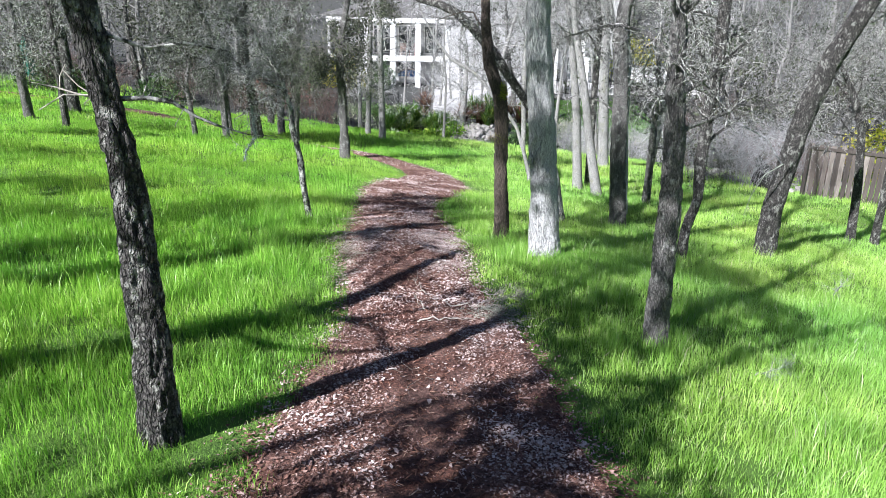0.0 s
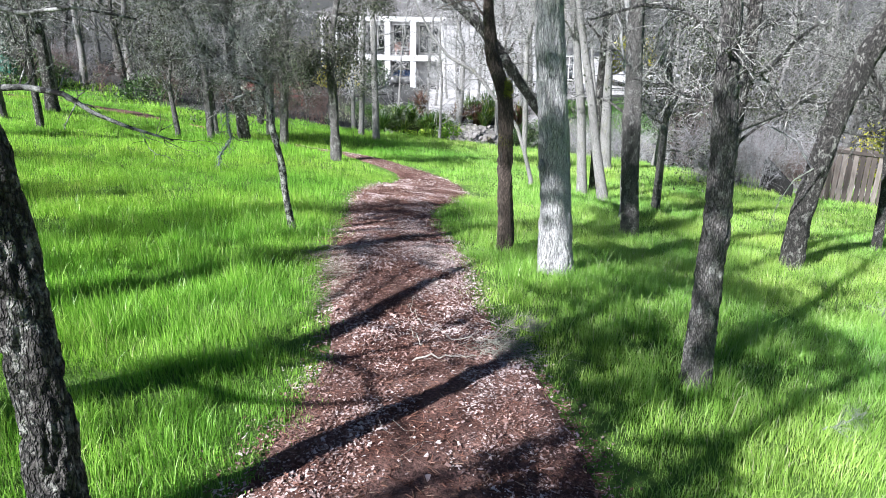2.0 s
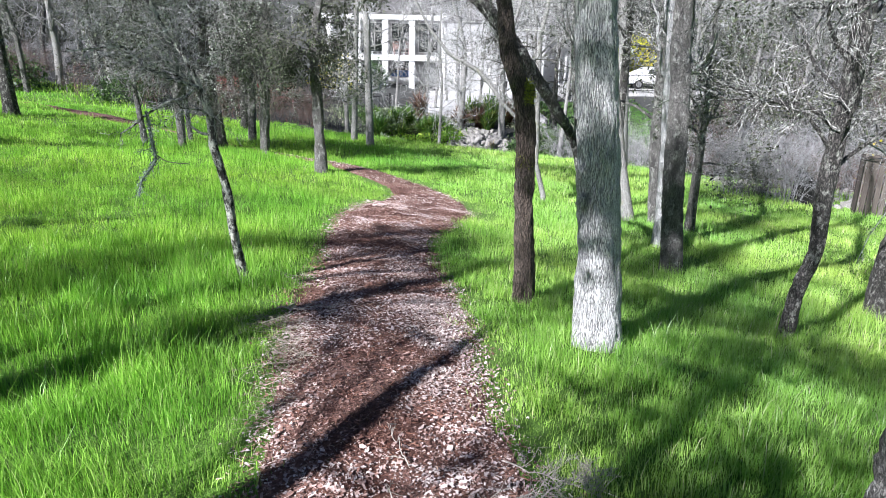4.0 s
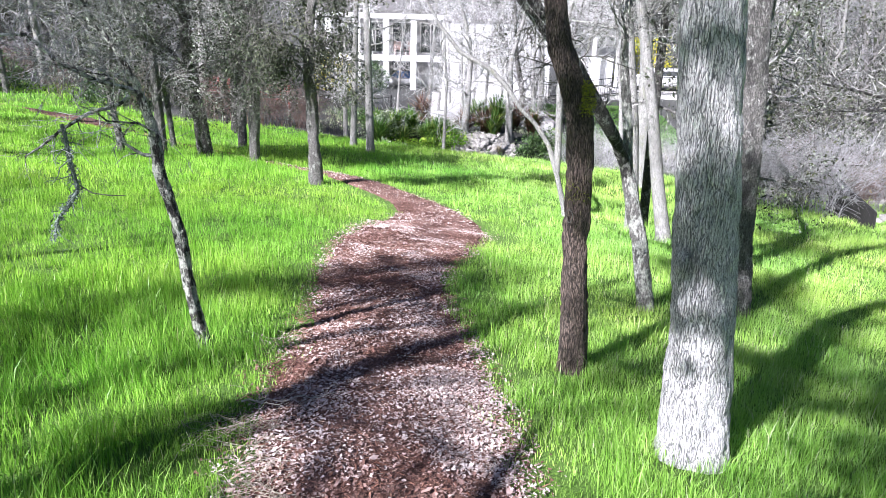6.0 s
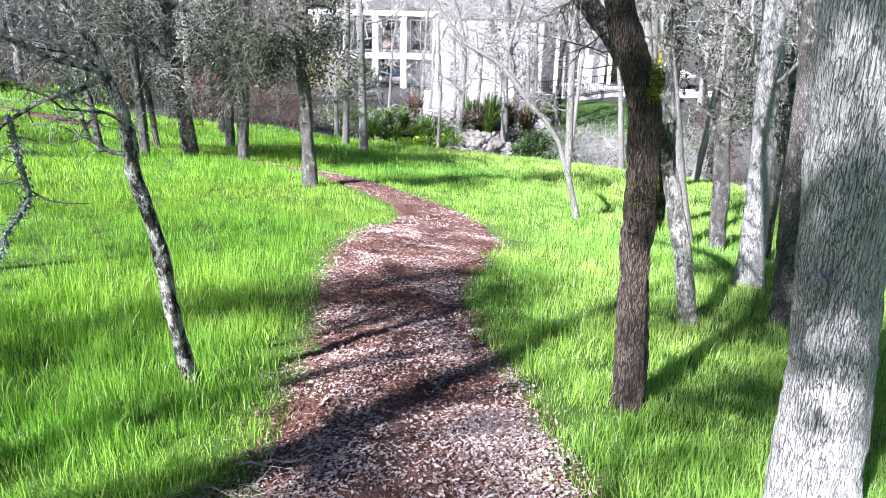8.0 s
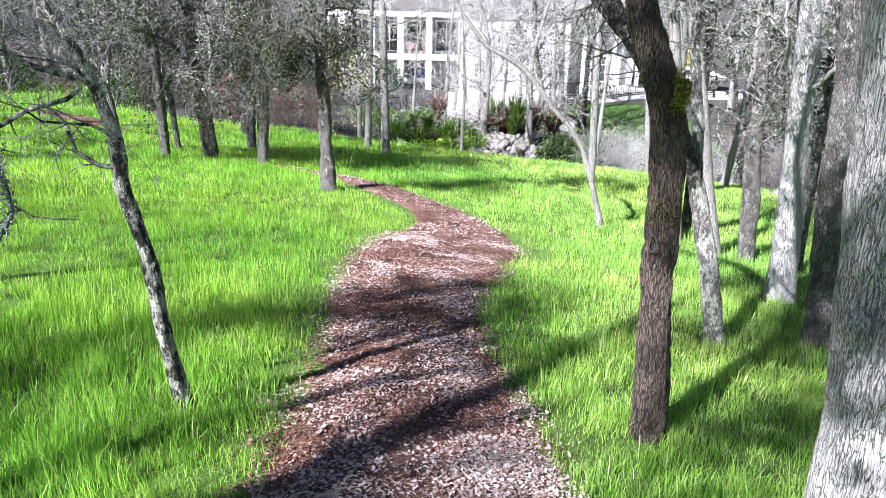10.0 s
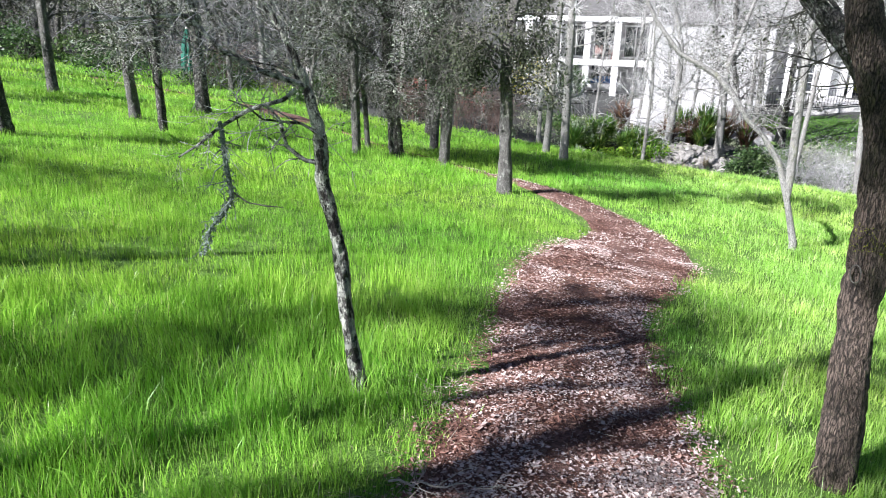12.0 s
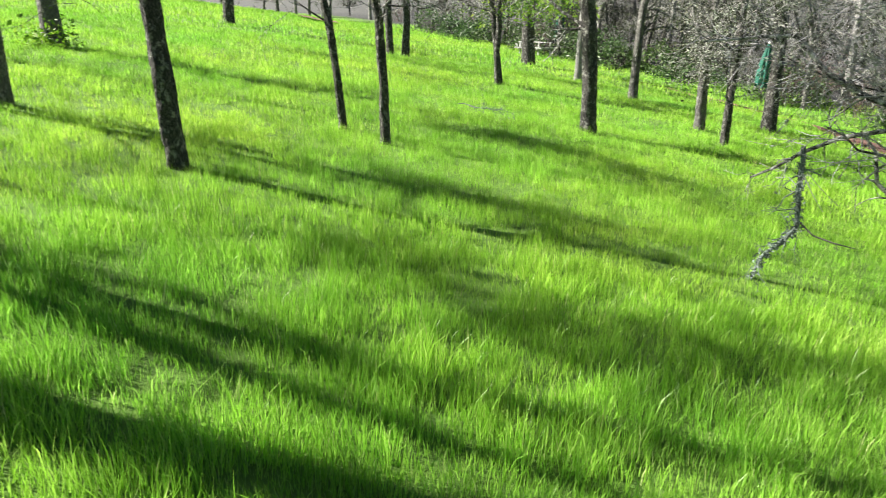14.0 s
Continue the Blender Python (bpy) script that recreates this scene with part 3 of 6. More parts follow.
OAK = "slender oak with grey lichened bark and bare twiggy crown"
grown = []
near_oak, _m, _m = tree("leaning oak with dark rugged lichened bark beside the path", [(-1.46, 3.15, 0.17, 0.096), (-1.45, 3.15, 0.67, 0.089), (-1.46, 3.15, 0.97, 0.084), (-1.47, 3.15, 1.27, 0.076), (-1.47, 3.15, 1.54, 0.066), (-1.48, 3.14, 1.67, 0.075), (-1.5, 3.13, 1.8, 0.066), (-1.53, 3.12, 2.05, 0.067), (-1.56, 3.11, 2.28, 0.06)], M_DARK, 101, height=6.5, around=64, step=0.012, relief=0.02, limbs=10, low=0.45)
sapling, sapling_twigs, sapling_sprigs = tree("thin crooked oak sapling crusted with pale lichen", [(-1.74, 8.88, -0.29, 0.044), (-1.8, 8.86, 0.12, 0.039), (-1.82, 8.85, 0.4, 0.041), (-1.84, 8.85, 0.6, 0.036), (-1.88, 8.83, 0.79, 0.034), (-1.91, 8.82, 0.95, 0.036), (-1.91, 8.82, 1.07, 0.039), (-1.92, 8.82, 1.19, 0.032), (-1.95, 8.81, 1.3, 0.023), (-1.98, 8.8, 1.45, 0.018), (-2.03, 8.79, 1.57, 0.014), (-2.1, 8.78, 1.7, 0.011), (-2.2, 8.77, 1.84, 0.009)], M_SAPLING, 102, height=2.4, around=36, step=0.012, relief=0.009, limbs=13, twigs=170, sprigs=900, low=0.5, reach=0.75, droop=0.3, least=0.0022, twig_mat=M_TWIG)
stout_tree, _m, _m = tree("stout straight tree with pale grey furrowed bark", [(1.27, 7.85, -0.38, 0.181), (1.23, 7.86, 0.34, 0.16), (1.18, 7.87, 0.86, 0.156), (1.11, 7.89, 1.59, 0.15), (1.03, 7.9, 2.27, 0.136)], M_PALE, 103, height=11, around=90, step=0.014, relief=0.010, limbs=8, low=0.45)
mossy_oak, mossy_twigs, _m = tree("dark brown oak with moss on a broken limb stub", [(0.87, 9.2, -0.51, 0.1), (0.85, 9.21, -0.05, 0.094), (0.82, 9.22, 0.4, 0.084), (0.82, 9.22, 0.72, 0.089), (0.81, 9.22, 1, 0.084), (0.785, 9.24, 1.25, 0.088), (0.74, 9.25, 1.42, 0.085), (0.68, 9.26, 1.58, 0.083), (0.63, 9.3, 1.73, 0.08), (0.6, 9.34, 1.87, 0.078), (0.56, 9.42, 2.25, 0.062)], M_BROWN, 104, height=6, around=64, step=0.014, relief=0.011, limbs=22, twigs=200, sprigs=1400, low=0.42, reach=1.5, least=0.002, twig_mat=M_TWIG_MIX)
tree("leaning oak with grey blotched bark", [(1.83, 5.22, -0.28, 0.095), (1.82, 5.23, 0.15, 0.093), (1.82, 5.23, 0.59, 0.091), (1.8, 5.23, 1.05, 0.084), (1.79, 5.24, 1.4, 0.078), (1.74, 5.25, 2.03, 0.063), (1.72, 5.26, 2.42, 0.053)], M_OAK, 105, height=6, around=56, step=0.014, relief=0.015, limbs=32, twigs=300, sprigs=1800, low=0.14, reach=0.8, least=0.0015, twig_mat=M_TWIG_MIX)
tree("crooked dark mossy oak stem", [(3.27, 8.78, -0.74, 0.065), (3.3, 8.77, -0.26, 0.064), (3.39, 8.74, 0.13, 0.067), (3.36, 8.75, 0.66, 0.073), (3.38, 8.74, 1.23, 0.071), (3.4, 8.73, 2.05, 0.076), (3.4, 8.74, 2.58, 0.068)], M_DARK, 106, height=6, around=28, step=0.025, relief=0.007, limbs=20, twigs=180, sprigs=1400, low=0.25, reach=1.2, twig_mat=M_TWIG_MIX)
leaning_oak, _m, _m = tree("strongly leaning grey oak", [(5.13, 10.25, -1.04, 0.16), (5.13, 10.25, -0.38, 0.144), (5.22, 10.2, 0.25, 0.141), (5.35, 10.14, 1.19, 0.144), (5.52, 10.06, 1.83, 0.136), (5.69, 9.97, 2.29, 0.133), (5.82, 9.9, 2.66, 0.123)], M_DARK, 107, height=5, around=40, step=0.02, relief=0.009, limbs=7, low=0.7)
tree("straight grey tree in the grass", [(3.07, 11.36, -0.95, 0.14), (2.97, 11.39, 0.19, 0.128), (2.91, 11.41, 1.36, 0.116), (2.84, 11.43, 2.44, 0.112)], M_OAK, 108, height=9, around=40, step=0.02, relief=0.008, limbs=10, low=0.4)
crooked_oak, _m, _m = tree("pale lichened oak, crooked, with a dark limb arching over the path", [(2.03, 11.19, -0.84, 0.084), (1.93, 11.24, -0.23, 0.074), (1.81, 11.28, 0.19, 0.078), (1.74, 11.315, 0.5, 0.066), (1.71, 11.3, 0.62, 0.035), (1.70, 11.3, 0.68, 0.01)], M_LICHENED, 109, height=4, around=32, step=0.02, relief=0.007, limbs=28, twigs=220, sprigs=1600, low=0.25, reach=1.2, forks=([(1.74, 11.32, 0.5, 0.05), (1.69, 11.33, 1, 0.045), (1.61, 11.37, 1.49, 0.04), (1.58, 11.38, 1.95, 0.035)],))
tree("thin pale tree split low into two stems", [(2.24, 16.89, -1.34, 0.053), (2.06, 16.93, -0.7, 0.046)], M_WHITE, 110, height=3.5, around=18, step=0.05, limbs=16, twigs=140, low=0.2, forks=([(2.24, 16.89, -1.34, 0.053), (2.06, 16.93, -0.7, 0.046), (1.86, 16.98, -0.12, 0.042), (1.6, 17.04, 0.25, 0.039), (1.35, 17.09, 0.48, 0.036), (1.05, 17.15, 0.89, 0.046), (0.8, 17.15, 1.14, 0.043), (0.48, 17.15, 1.32, 0.04), (0.26, 17.15, 1.4, 0.036), (0, 17.15, 1.68, 0.032), (-0.19, 17.15, 1.94, 0.028)], [(2.06, 16.93, -0.7, 0.037), (2.04, 16.93, -0.31, 0.061), (1.99, 16.95, 0.84, 0.059), (1.98, 16.95, 1.83, 0.051)]))
tree(OAK, [(4.08, 15.32, -1.38, 0.115), (4.06, 15.33, -0.6, 0.121), (3.96, 15.38, 0.17, 0.11), (3.97, 15.37, 0.75, 0.1), (3.9, 15.4, 1.7, 0.081)], M_OAK, 111, height=6, around=20, step=0.05, relief=0.008, limbs=14)
tree(OAK, [(3.53, 13.09, -1.14, 0.147), (3.49, 13.11, -0.16, 0.128), (3.43, 13.14, 0.84, 0.117), (3.38, 13.16, 1.77, 0.107)], M_PALE, 112, height=8, around=26, step=0.04, relief=0.009, limbs=12)
hung_oak, hung_twigs, hung_sprigs = tree("straight oak beside the path, hung with grey-green lichen", [(-2.43, 17.33, -0.95, 0.127), (-2.46, 17.33, -0.17, 0.11), (-2.48, 17.32, 0.61, 0.103), (-2.51, 17.32, 1.18, 0.091), (-2.44, 17.33, 2.08, 0.08)], M_OAK, 113, height=6, around=24, step=0.04, relief=0.007, limbs=34, twigs=336, sprigs=3800, low=0.2, reach=1.3, droop=0.5, twig_mat=M_TWIG_DARK)
hung_oak_b, hung_twigs_b, _m = tree(OAK, [(-4.17, 19.63, -0.98, 0.114), (-4.14, 19.63, -0.07, 0.117), (-4.05, 19.66, 1.06, 0.103), (-4.03, 19.66, 2.14, 0.09)], M_OAK, 114, height=6, around=22, step=0.05, relief=0.006, limbs=30, twigs=304, sprigs=3400, low=0.2, reach=1.3, droop=0.5, twig_mat=M_TWIG_DARK)
g_ob, g_twigs, _m = tree(OAK, [(-5.25, 19.61, -0.88, 0.155), (-5.31, 19.58, -0.09, 0.14), (-5.37, 19.57, 0.48, 0.127), (-5.44, 19.54, 1.25, 0.124), (-5.44, 19.54, 2.1, 0.111)], M_DARK, 115, height=6, around=20, step=0.05, relief=0.006, limbs=28, twigs=240, sprigs=2400, low=0.25, twig_mat=M_TWIG_MIX)
grown.append((g_ob, g_twigs, 6))
tree(OAK, [(-2.15, 25.12, -1.64, 0.124), (-2.18, 25.11, 0.13, 0.112), (-2.22, 25.11, 2.39, 0.1)], M_WHITE, 116, height=8, limbs=24, twigs=240, sprigs=1300, low=0.2, reach=1.5, twig_mat=M_TWIG_PALE)
tree(OAK, [(-2.81, 26.39, -1.69, 0.105), (-2.75, 26.4, 0.02, 0.094), (-2.67, 26.41, 2.43, 0.082)], M_WHITE, 117, height=7, limbs=24, twigs=240, sprigs=1300, low=0.2, reach=1.5, twig_mat=M_TWIG_PALE)
tree(OAK, [(7.91, 12.58, -1.5, 0.082), (7.87, 12.61, -0.5, 0.075), (7.76, 12.67, 0.54, 0.068), (7.57, 12.79, 1.14, 0.052), (7.33, 12.95, 1.63, 0.036)], M_DARK, 118, height=3.5, limbs=16, low=0.5)
tree(OAK, [(8.42, 12.63, -1.55, 0.077), (8.42, 12.63, -0.94, 0.07), (8.42, 12.63, -0.17, 0.063)], M_DARK, 119, height=4, limbs=14, low=0.5)
tree(OAK, [(3.35, 16.36, -1.4, 0.117), (3.2, 16.39, 0.33, 0.094), (2.98, 16.44, 1.86, 0.078), (2.82, 16.47, 2.84, 0.064)], M_WHITE, 120, height=6, low=0.5)
tree(OAK, [(3.58, 15.3, -1.33, 0.117), (3.39, 15.35, -0.43, 0.102), (3.19, 15.39, 0.69, 0.088), (2.88, 15.47, 2.12, 0.073)], M_WHITE, 121, height=6, low=0.5)
tree(OAK, [(3.71, 16.86, -1.47, 0.085), (3.68, 16.86, 0.55, 0.082), (3.68, 16.86, 2.37, 0.066)], M_DARK, 122, height=6, low=0.5)
g_ob, g_twigs, _m = tree(OAK, [(4.6, 14.85, -1.38, 0.088), (4.6, 14.85, -0.07, 0.074), (4.59, 14.86, 1.13, 0.06)], M_OAK, 123, height=4, limbs=20, low=0.3)
grown.append((g_ob, g_twigs, 4))
tree("tall white-barked tree at the edge of the grass", [(5.6, 23.34, -2.2, 0.185), (5.41, 23.39, 0.47, 0.16), (5.27, 23.42, 2.61, 0.147)], M_WHITE, 124, height=9, low=0.45)
g_ob, g_twigs, _m = tree(OAK, [(-6.02, 19.2, -0.78, 0.095), (-6.03, 19.2, 0.13, 0.094), (-6.04, 19.2, 1.33, 0.076)], M_OAK, 125, around=18, step=0.06, relief=0.006, height=5, limbs=22, twigs=260, sprigs=2000, low=0.2, twig_mat=M_TWIG_MIX)
grown.append((g_ob, g_twigs, 5))
g_ob, g_twigs, _m = tree(OAK, [(-6.82, 19.03, -0.69, 0.07), (-6.89, 19, 0.13, 0.062)], M_OAK, 126, height=3.5, limbs=20, twigs=220, sprigs=1600, low=0.2, reach=1.2)
grown.append((g_ob, g_twigs, 3))
g_ob, g_twigs, _m = tree(OAK, [(-5.26, 22.56, -1.13, 0.111), (-5.19, 22.58, 0.33, 0.109)], M_OAK, 127, around=18, step=0.06, relief=0.006, height=6, limbs=22, twigs=260, sprigs=2000, low=0.2, twig_mat=M_TWIG_MIX)
grown.append((g_ob, g_twigs, 5))
g_ob, g_twigs, _m = tree(OAK, [(-6.38, 25.87, -1.31, 0.127), (-6.32, 25.89, 0.46, 0.125)], M_DARK, 128, around=18, step=0.06, relief=0.006, height=6, limbs=22, twigs=260, sprigs=2000, low=0.2, twig_mat=M_TWIG_MIX)
grown.append((g_ob, g_twigs, 5))
tree(OAK, [(-10.23, 14.46, 0.02, 0.139), (-10.26, 14.43, 0.87, 0.131), (-10.31, 14.37, 1.7, 0.142), (-10.34, 14.33, 2.06, 0.131)], M_DARK, 129, height=6, around=24, step=0.05, relief=0.008, low=0.25)
tree(OAK, [(-15.69, 21.15, -0.05, 0.14), (-15.69, 21.15, 1.12, 0.122), (-15.68, 21.16, 2.34, 0.111)], M_OAK, 130, height=6, limbs=20, low=0.25)
g_ob, g_twigs, _m = tree(OAK, [(-11.22, 18.8, -0.26, 0.128), (-11.25, 18.79, 0.77, 0.112), (-11.26, 18.78, 1.77, 0.091)], M_OAK, 131, around=18, step=0.06, relief=0.006, height=6, limbs=22, twigs=220, sprigs=1600, low=0.2, twig_mat=M_TWIG_MIX)
grown.append((g_ob, g_twigs, 4))
g_ob, g_twigs, _m = tree(OAK, [(-9.57, 17.58, -0.31, 0.085), (-9.57, 17.58, 0.54, 0.077), (-9.58, 17.57, 1.66, 0.069)], M_DARK, 132, around=18, step=0.06, relief=0.006, height=5, limbs=22, twigs=220, sprigs=1600, low=0.15, twig_mat=M_TWIG_MIX)
grown.append((g_ob, g_twigs, 4))
g_ob, g_twigs, _m = tree(OAK, [(-11.74, 22.17, -0.5, 0.193), (-11.76, 22.16, 0.77, 0.158), (-11.78, 22.14, 1.67, 0.14)], M_DARK, 133, height=7, limbs=18, low=0.25, twig_mat=M_TWIG_MIX)
grown.append((g_ob, g_twigs, 4))
tree("broad dark oak trunk on the slope", [(-24.81, 24.08, 0.54, 0.299), (-24.85, 24.02, 1.63, 0.273), (-24.88, 23.99, 2.42, 0.271)], M_DARK, 134, height=7)
tree(OAK, [(-20.06, 22.77, 0.21, 0.133), (-20.06, 22.76, 1.33, 0.131), (-20.05, 22.78, 2.39, 0.129)], M_WHITE, 135, height=7)
tree(OAK, [(-16.38, 16.63, 0.4, 0.08), (-16.41, 16.58, 1.14, 0.079), (-16.39, 16.61, 1.76, 0.078)], M_DARK, 136, height=5)
tree("dark oak trunk lit along one side", [(-7.54, 6.65, 0.43, 0.095), (-7.55, 6.61, 0.88, 0.098), (-7.55, 6.57, 1.4, 0.096), (-7.56, 6.54, 1.9, 0.093)], M_DARK, 137, height=6, around=40, step=0.02, relief=0.008)
tree(OAK, [(-9.78, 9.32, 0.41, 0.057), (-9.81, 9.26, 1.08, 0.056), (-9.85, 9.16, 1.83, 0.051)], M_DARK, 138, height=5, around=20, step=0.04, relief=0.006)
tree(OAK, [(-8.92, 9.59, 0.31, 0.066), (-8.93, 9.56, 1.06, 0.06), (-8.96, 9.51, 1.85, 0.059)], M_DARK, 139, height=5, around=24, step=0.04, relief=0.006)
tree(OAK, [(-28.59, 12.44, 1.88, 0.218), (-28.58, 12.46, 2.53, 0.216)], M_DARK, 140, height=7)
shoot_oak, _m, _m = tree("stout oak with leafy shoots at its foot", [(-16.42, 6.01, 1.31, 0.2), (-16.42, 5.98, 2.04, 0.174)], M_OAK, 141, height=7)
tree(OAK, [(-16.53, 16.79, 0.4, 0.095), (-16.62, 16.67, 1.48, 0.085), (-16.69, 16.57, 2.35, 0.084)], M_DARK, 142, height=5)
g_ob, g_twigs, _m = tree(OAK, [(-22.45, 16.32, 0.98, 0.126), (-22.48, 16.25, 2.23, 0.124)], M_DARK, 143, height=6)
grown.append((g_ob, g_twigs, 3))
tree(OAK, [(-22.24, 16.82, 0.92, 0.136), (-22.23, 16.85, 2.07, 0.115)], M_DARK, 144, height=6)
g_ob, g_twigs, _m = tree(OAK, [(-6.28, 20.52, -0.87, 0.06), (-6.33, 20.49, 0.15, 0.059)], M_OAK, 145, height=4, limbs=22, twigs=220, sprigs=1600, low=0.2)
grown.append((g_ob, g_twigs, 2))
tree(OAK, [(-16.36, 30.99, -0.83, 0.108), (-16.41, 30.96, 0.79, 0.106)], M_OAK, 146, height=6, limbs=20)

# unseen trees added behind the walk, placed so that their shadows cross it
for x, y, r, h in ((-3.6, -1.0, 0.13, 8), (-4.75, 1.5, 0.21, 5.6), (-6.2, 4.0, 0.10, 7), (-8.4, 1.4, 0.14, 8), (-1.2, -4.2, 0.12, 8), (2.2, -3.0, 0.12, 8), (-9.8, -3.4, 0.13, 8),
                   (-12.5, 2.6, 0.12, 7), (4.6, -1.6, 0.10, 7), (-5.6, -6.5, 0.14, 9), (-14.0, -2.0, 0.14, 8), (-10.4, 5.2, 0.09, 7), (-17.5, 1.5, 0.14, 8), (-6.8, -3.0, 0.12, 8)):
    z = ground_at(x, y)
    tree(OAK, [(x, y, z, r), (x + 0.06, y, z + 1.5, r * 0.85), (x + 0.1, y - 0.1, z + 3, r * 0.7)], M_OAK, int(900 + 10 * x + y), height=h, limbs=9 if r > 0.2 else 20, twigs=40 if r > 0.2 else 120, sprigs=60 if r > 0.2 else 300, reach=2.0, low=0.35, least=0.0024)

# pale trees along the creek
for x, y, r, h, lean in ((1.0, 33.5, 0.17, 7, 0.1), (2.85, 33.0, 0.16, 8, -0.05), (0.1, 30.6, 0.07, 6, 0.05), (4.9, 30.4, 0.10, 7, 0.15), (-0.6, 38.0, 0.12, 8, 0.1), (6.9, 30.0, 0.12, 8, -0.2), (8.4, 27.0, 0.13, 8, 0.2), (-3.6, 30.6, 0.09, 7, 0.0), (2.2, 39.5, 0.09, 7, 0.1), (4.4, 37.0, 0.10, 7, -0.1), (6.2, 40.5, 0.09, 7, 0.1), (3.4, 43.0, 0.08, 6, 0.0), (-0.1, 40.8, 0.08, 7, 0.12), (1.1, 37.6, 0.08, 7, -0.1), (-2.0, 36.5, 0.07, 7, 0.1), (1.9, 44.0, 0.09, 7, 0.05), (0.6, 45.0, 0.07, 7, -0.1), (5.4, 44.5, 0.08, 6, 0.1)):
    z = ground_at(x, y)
    tree("pale bare tree on the creek bank", [(x, y, z, r), (x + lean, y, z + 1.6, r * 0.8), (x + 1.6 * lean, y + 0.1, z + 3, r * 0.65)], M_WHITE, int(500 + 10 * x + y), height=h, limbs=24, twigs=260, sprigs=1300, reach=2.0, low=0.5 if x > 4.5 else 0.15, twig_mat=M_TWIG_PALE)

# woodland beyond the grass: a few kinds, repeated
M_OLIVE = leafy("grey-olive hanging growth", [(0.0, (0.012, 0.018, 0.008)), (0.6, (0.037, 0.05, 0.024)), (1.0, (0.13, 0.155, 0.095))], 0.2, 0.7)


def leaf_cloud(name, rng, places, per, spread, size, mat, parent, label="", droop=0.0):
    """Small pointed leaves about the given places."""
    c = np.repeat(places, per, 0) + rng.normal(0, spread, (len(places) * per, 3))
    c[:, 2] -= np.abs(rng.normal(0, droop + 1e-6, len(c)))
    m = len(c)
    a = rng.normal(size=(m, 3))
    a /= np.linalg.norm(a, axis=1, keepdims=True)
    b = np.cross(a, rng.normal(size=(m, 3)))
    b /= np.linalg.norm(b, axis=1, keepdims=True)
    s = (size * rng.lognormal(0, 0.3, m))[:, None]
    V = np.stack([c - a * s, c + b * s * 0.45, c + a * s, c - b * s * 0.45], 1).reshape(-1, 3)
    return mesh_object(name, V, np.arange(4 * m).reshape(-1, 4), mat, parent, label)


def wood_tree(seed, mat, twig, height, r, limbs, twigs, sprigs, growth=0):
    rng = np.random.default_rng(seed)
    rows = [(0, 0, -0.3, r * 1.2), (rng.normal(0, 0.1), rng.normal(0, 0.1), 1.5, r), (rng.normal(0, 0.3), rng.normal(0, 0.3), 3.0, r * 0.8)]
    rows = extend(rows, height, rng)
    ob = thing("tree", (0, 0, 0), "bare grey oak in the woodland beyond the grass", "tree", "far woodland trees")
    V, F = trunk_mesh(rows, 7, 0.5, 0, seed)
    P, R = curve_points(rows, 24)
    boughs, crown, boughlets, _b = crown_pile(rng, P[None], R[None], limbs, twigs, sprigs, height * 0.34, 0.12, 0.1, (4, 3), (5, 4, 2))
    boughs.add(V, F)
    boughs.link("trunk", mat, ob)
    crown.link("crown", twig, ob)
    if growth:
        tufts = boughlets[:, 1:].reshape(-1, 3)
        tagged(leaf_cloud("foliage", rng, tufts[tufts[:, 2] < 6.0], growth, 0.16, 0.06, M_OLIVE, ob, "grey-green growth among the twigs", 0.12), kind="stuff")
    return ob


kinds = [wood_tree(51, M_OAK, M_TWIG_MIX, 7.5, 0.14, 20, 120, 850, 3), wood_tree(52, M_WHITE, M_TWIG, 9, 0.15, 20, 120, 850),
         wood_tree(53, M_DARK, M_TWIG_MIX, 7, 0.13, 20, 120, 850, 4), wood_tree(54, M_DARK, M_TWIG_DARK, 5.5, 0.10, 20, 120, 850, 7)]
rng = np.random.default_rng(77)
spots = []
for zone, count in (((-34, -9, 31, 46), 40), ((1, 13, 29, 44), 5), ((-3, 9, 39, 46), 1), ((13, 30, 23, 50), 44), ((-60, 40, 62, 85), 34), ((-75, -34, 33, 60), 24), ((-78, -50, 12, 33), 12), ((-52, -19, 33.5, 44), 22)):
    tries = 0
    while count and tries < 4000:
        tries += 1
        x, y = rng.uniform(zone[0], zone[1]), rng.uniform(zone[2], zone[3])
        if any(math.hypot(x - a, y - b) < 1.6 for a, b in spots) or (-9 < x < 16 and 47 < y < 62) or (6.5 < x < 14 and 33 < y < 48):
            continue
        spots.append((x, y))
        count -= 1
first = set()
for q, (x, y) in enumerate(spots):
    ob = kinds[int(rng.integers(0, 4))]
    m = pose(x, y, ground_at(x, y), 0, 0, rng.uniform(0, 360))
    if ob.name in first:
        copy_thing(ob, m @ Matrix.Identity(4))
    else:
        first.add(ob.name)
        ob.matrix_basis = m




# ---- litter on the path ----
def on_path(r, count, y0, y1, reach, power=1.0):
    """Random places over the path, out to reach half widths."""
    ok = np.where((PY > y0) & (PY < y1))[0]
    k = r.choice(ok, count, p=PW[ok] / PW[ok].sum())
    u = r.uniform(-1, 1, count)
    u = np.sign(u) * np.abs(u) ** power * reach
    x, y = PX[k] + nx[k] * u * PW[k] + r.normal(0, 0.06, count), PY[k] + ny[k] * u * PW[k] + r.normal(0, 0.06, count)
    return x, y, np.abs(u)


def path_top(x, y, u):
    return gz(x, y) + 0.03 * np.clip(1 - u ** 2, 0, 1) + 0.025 * (vnoise(np.stack([x * 7, y * 7, x * 0], -1), 8) - 0.35) + 0.006


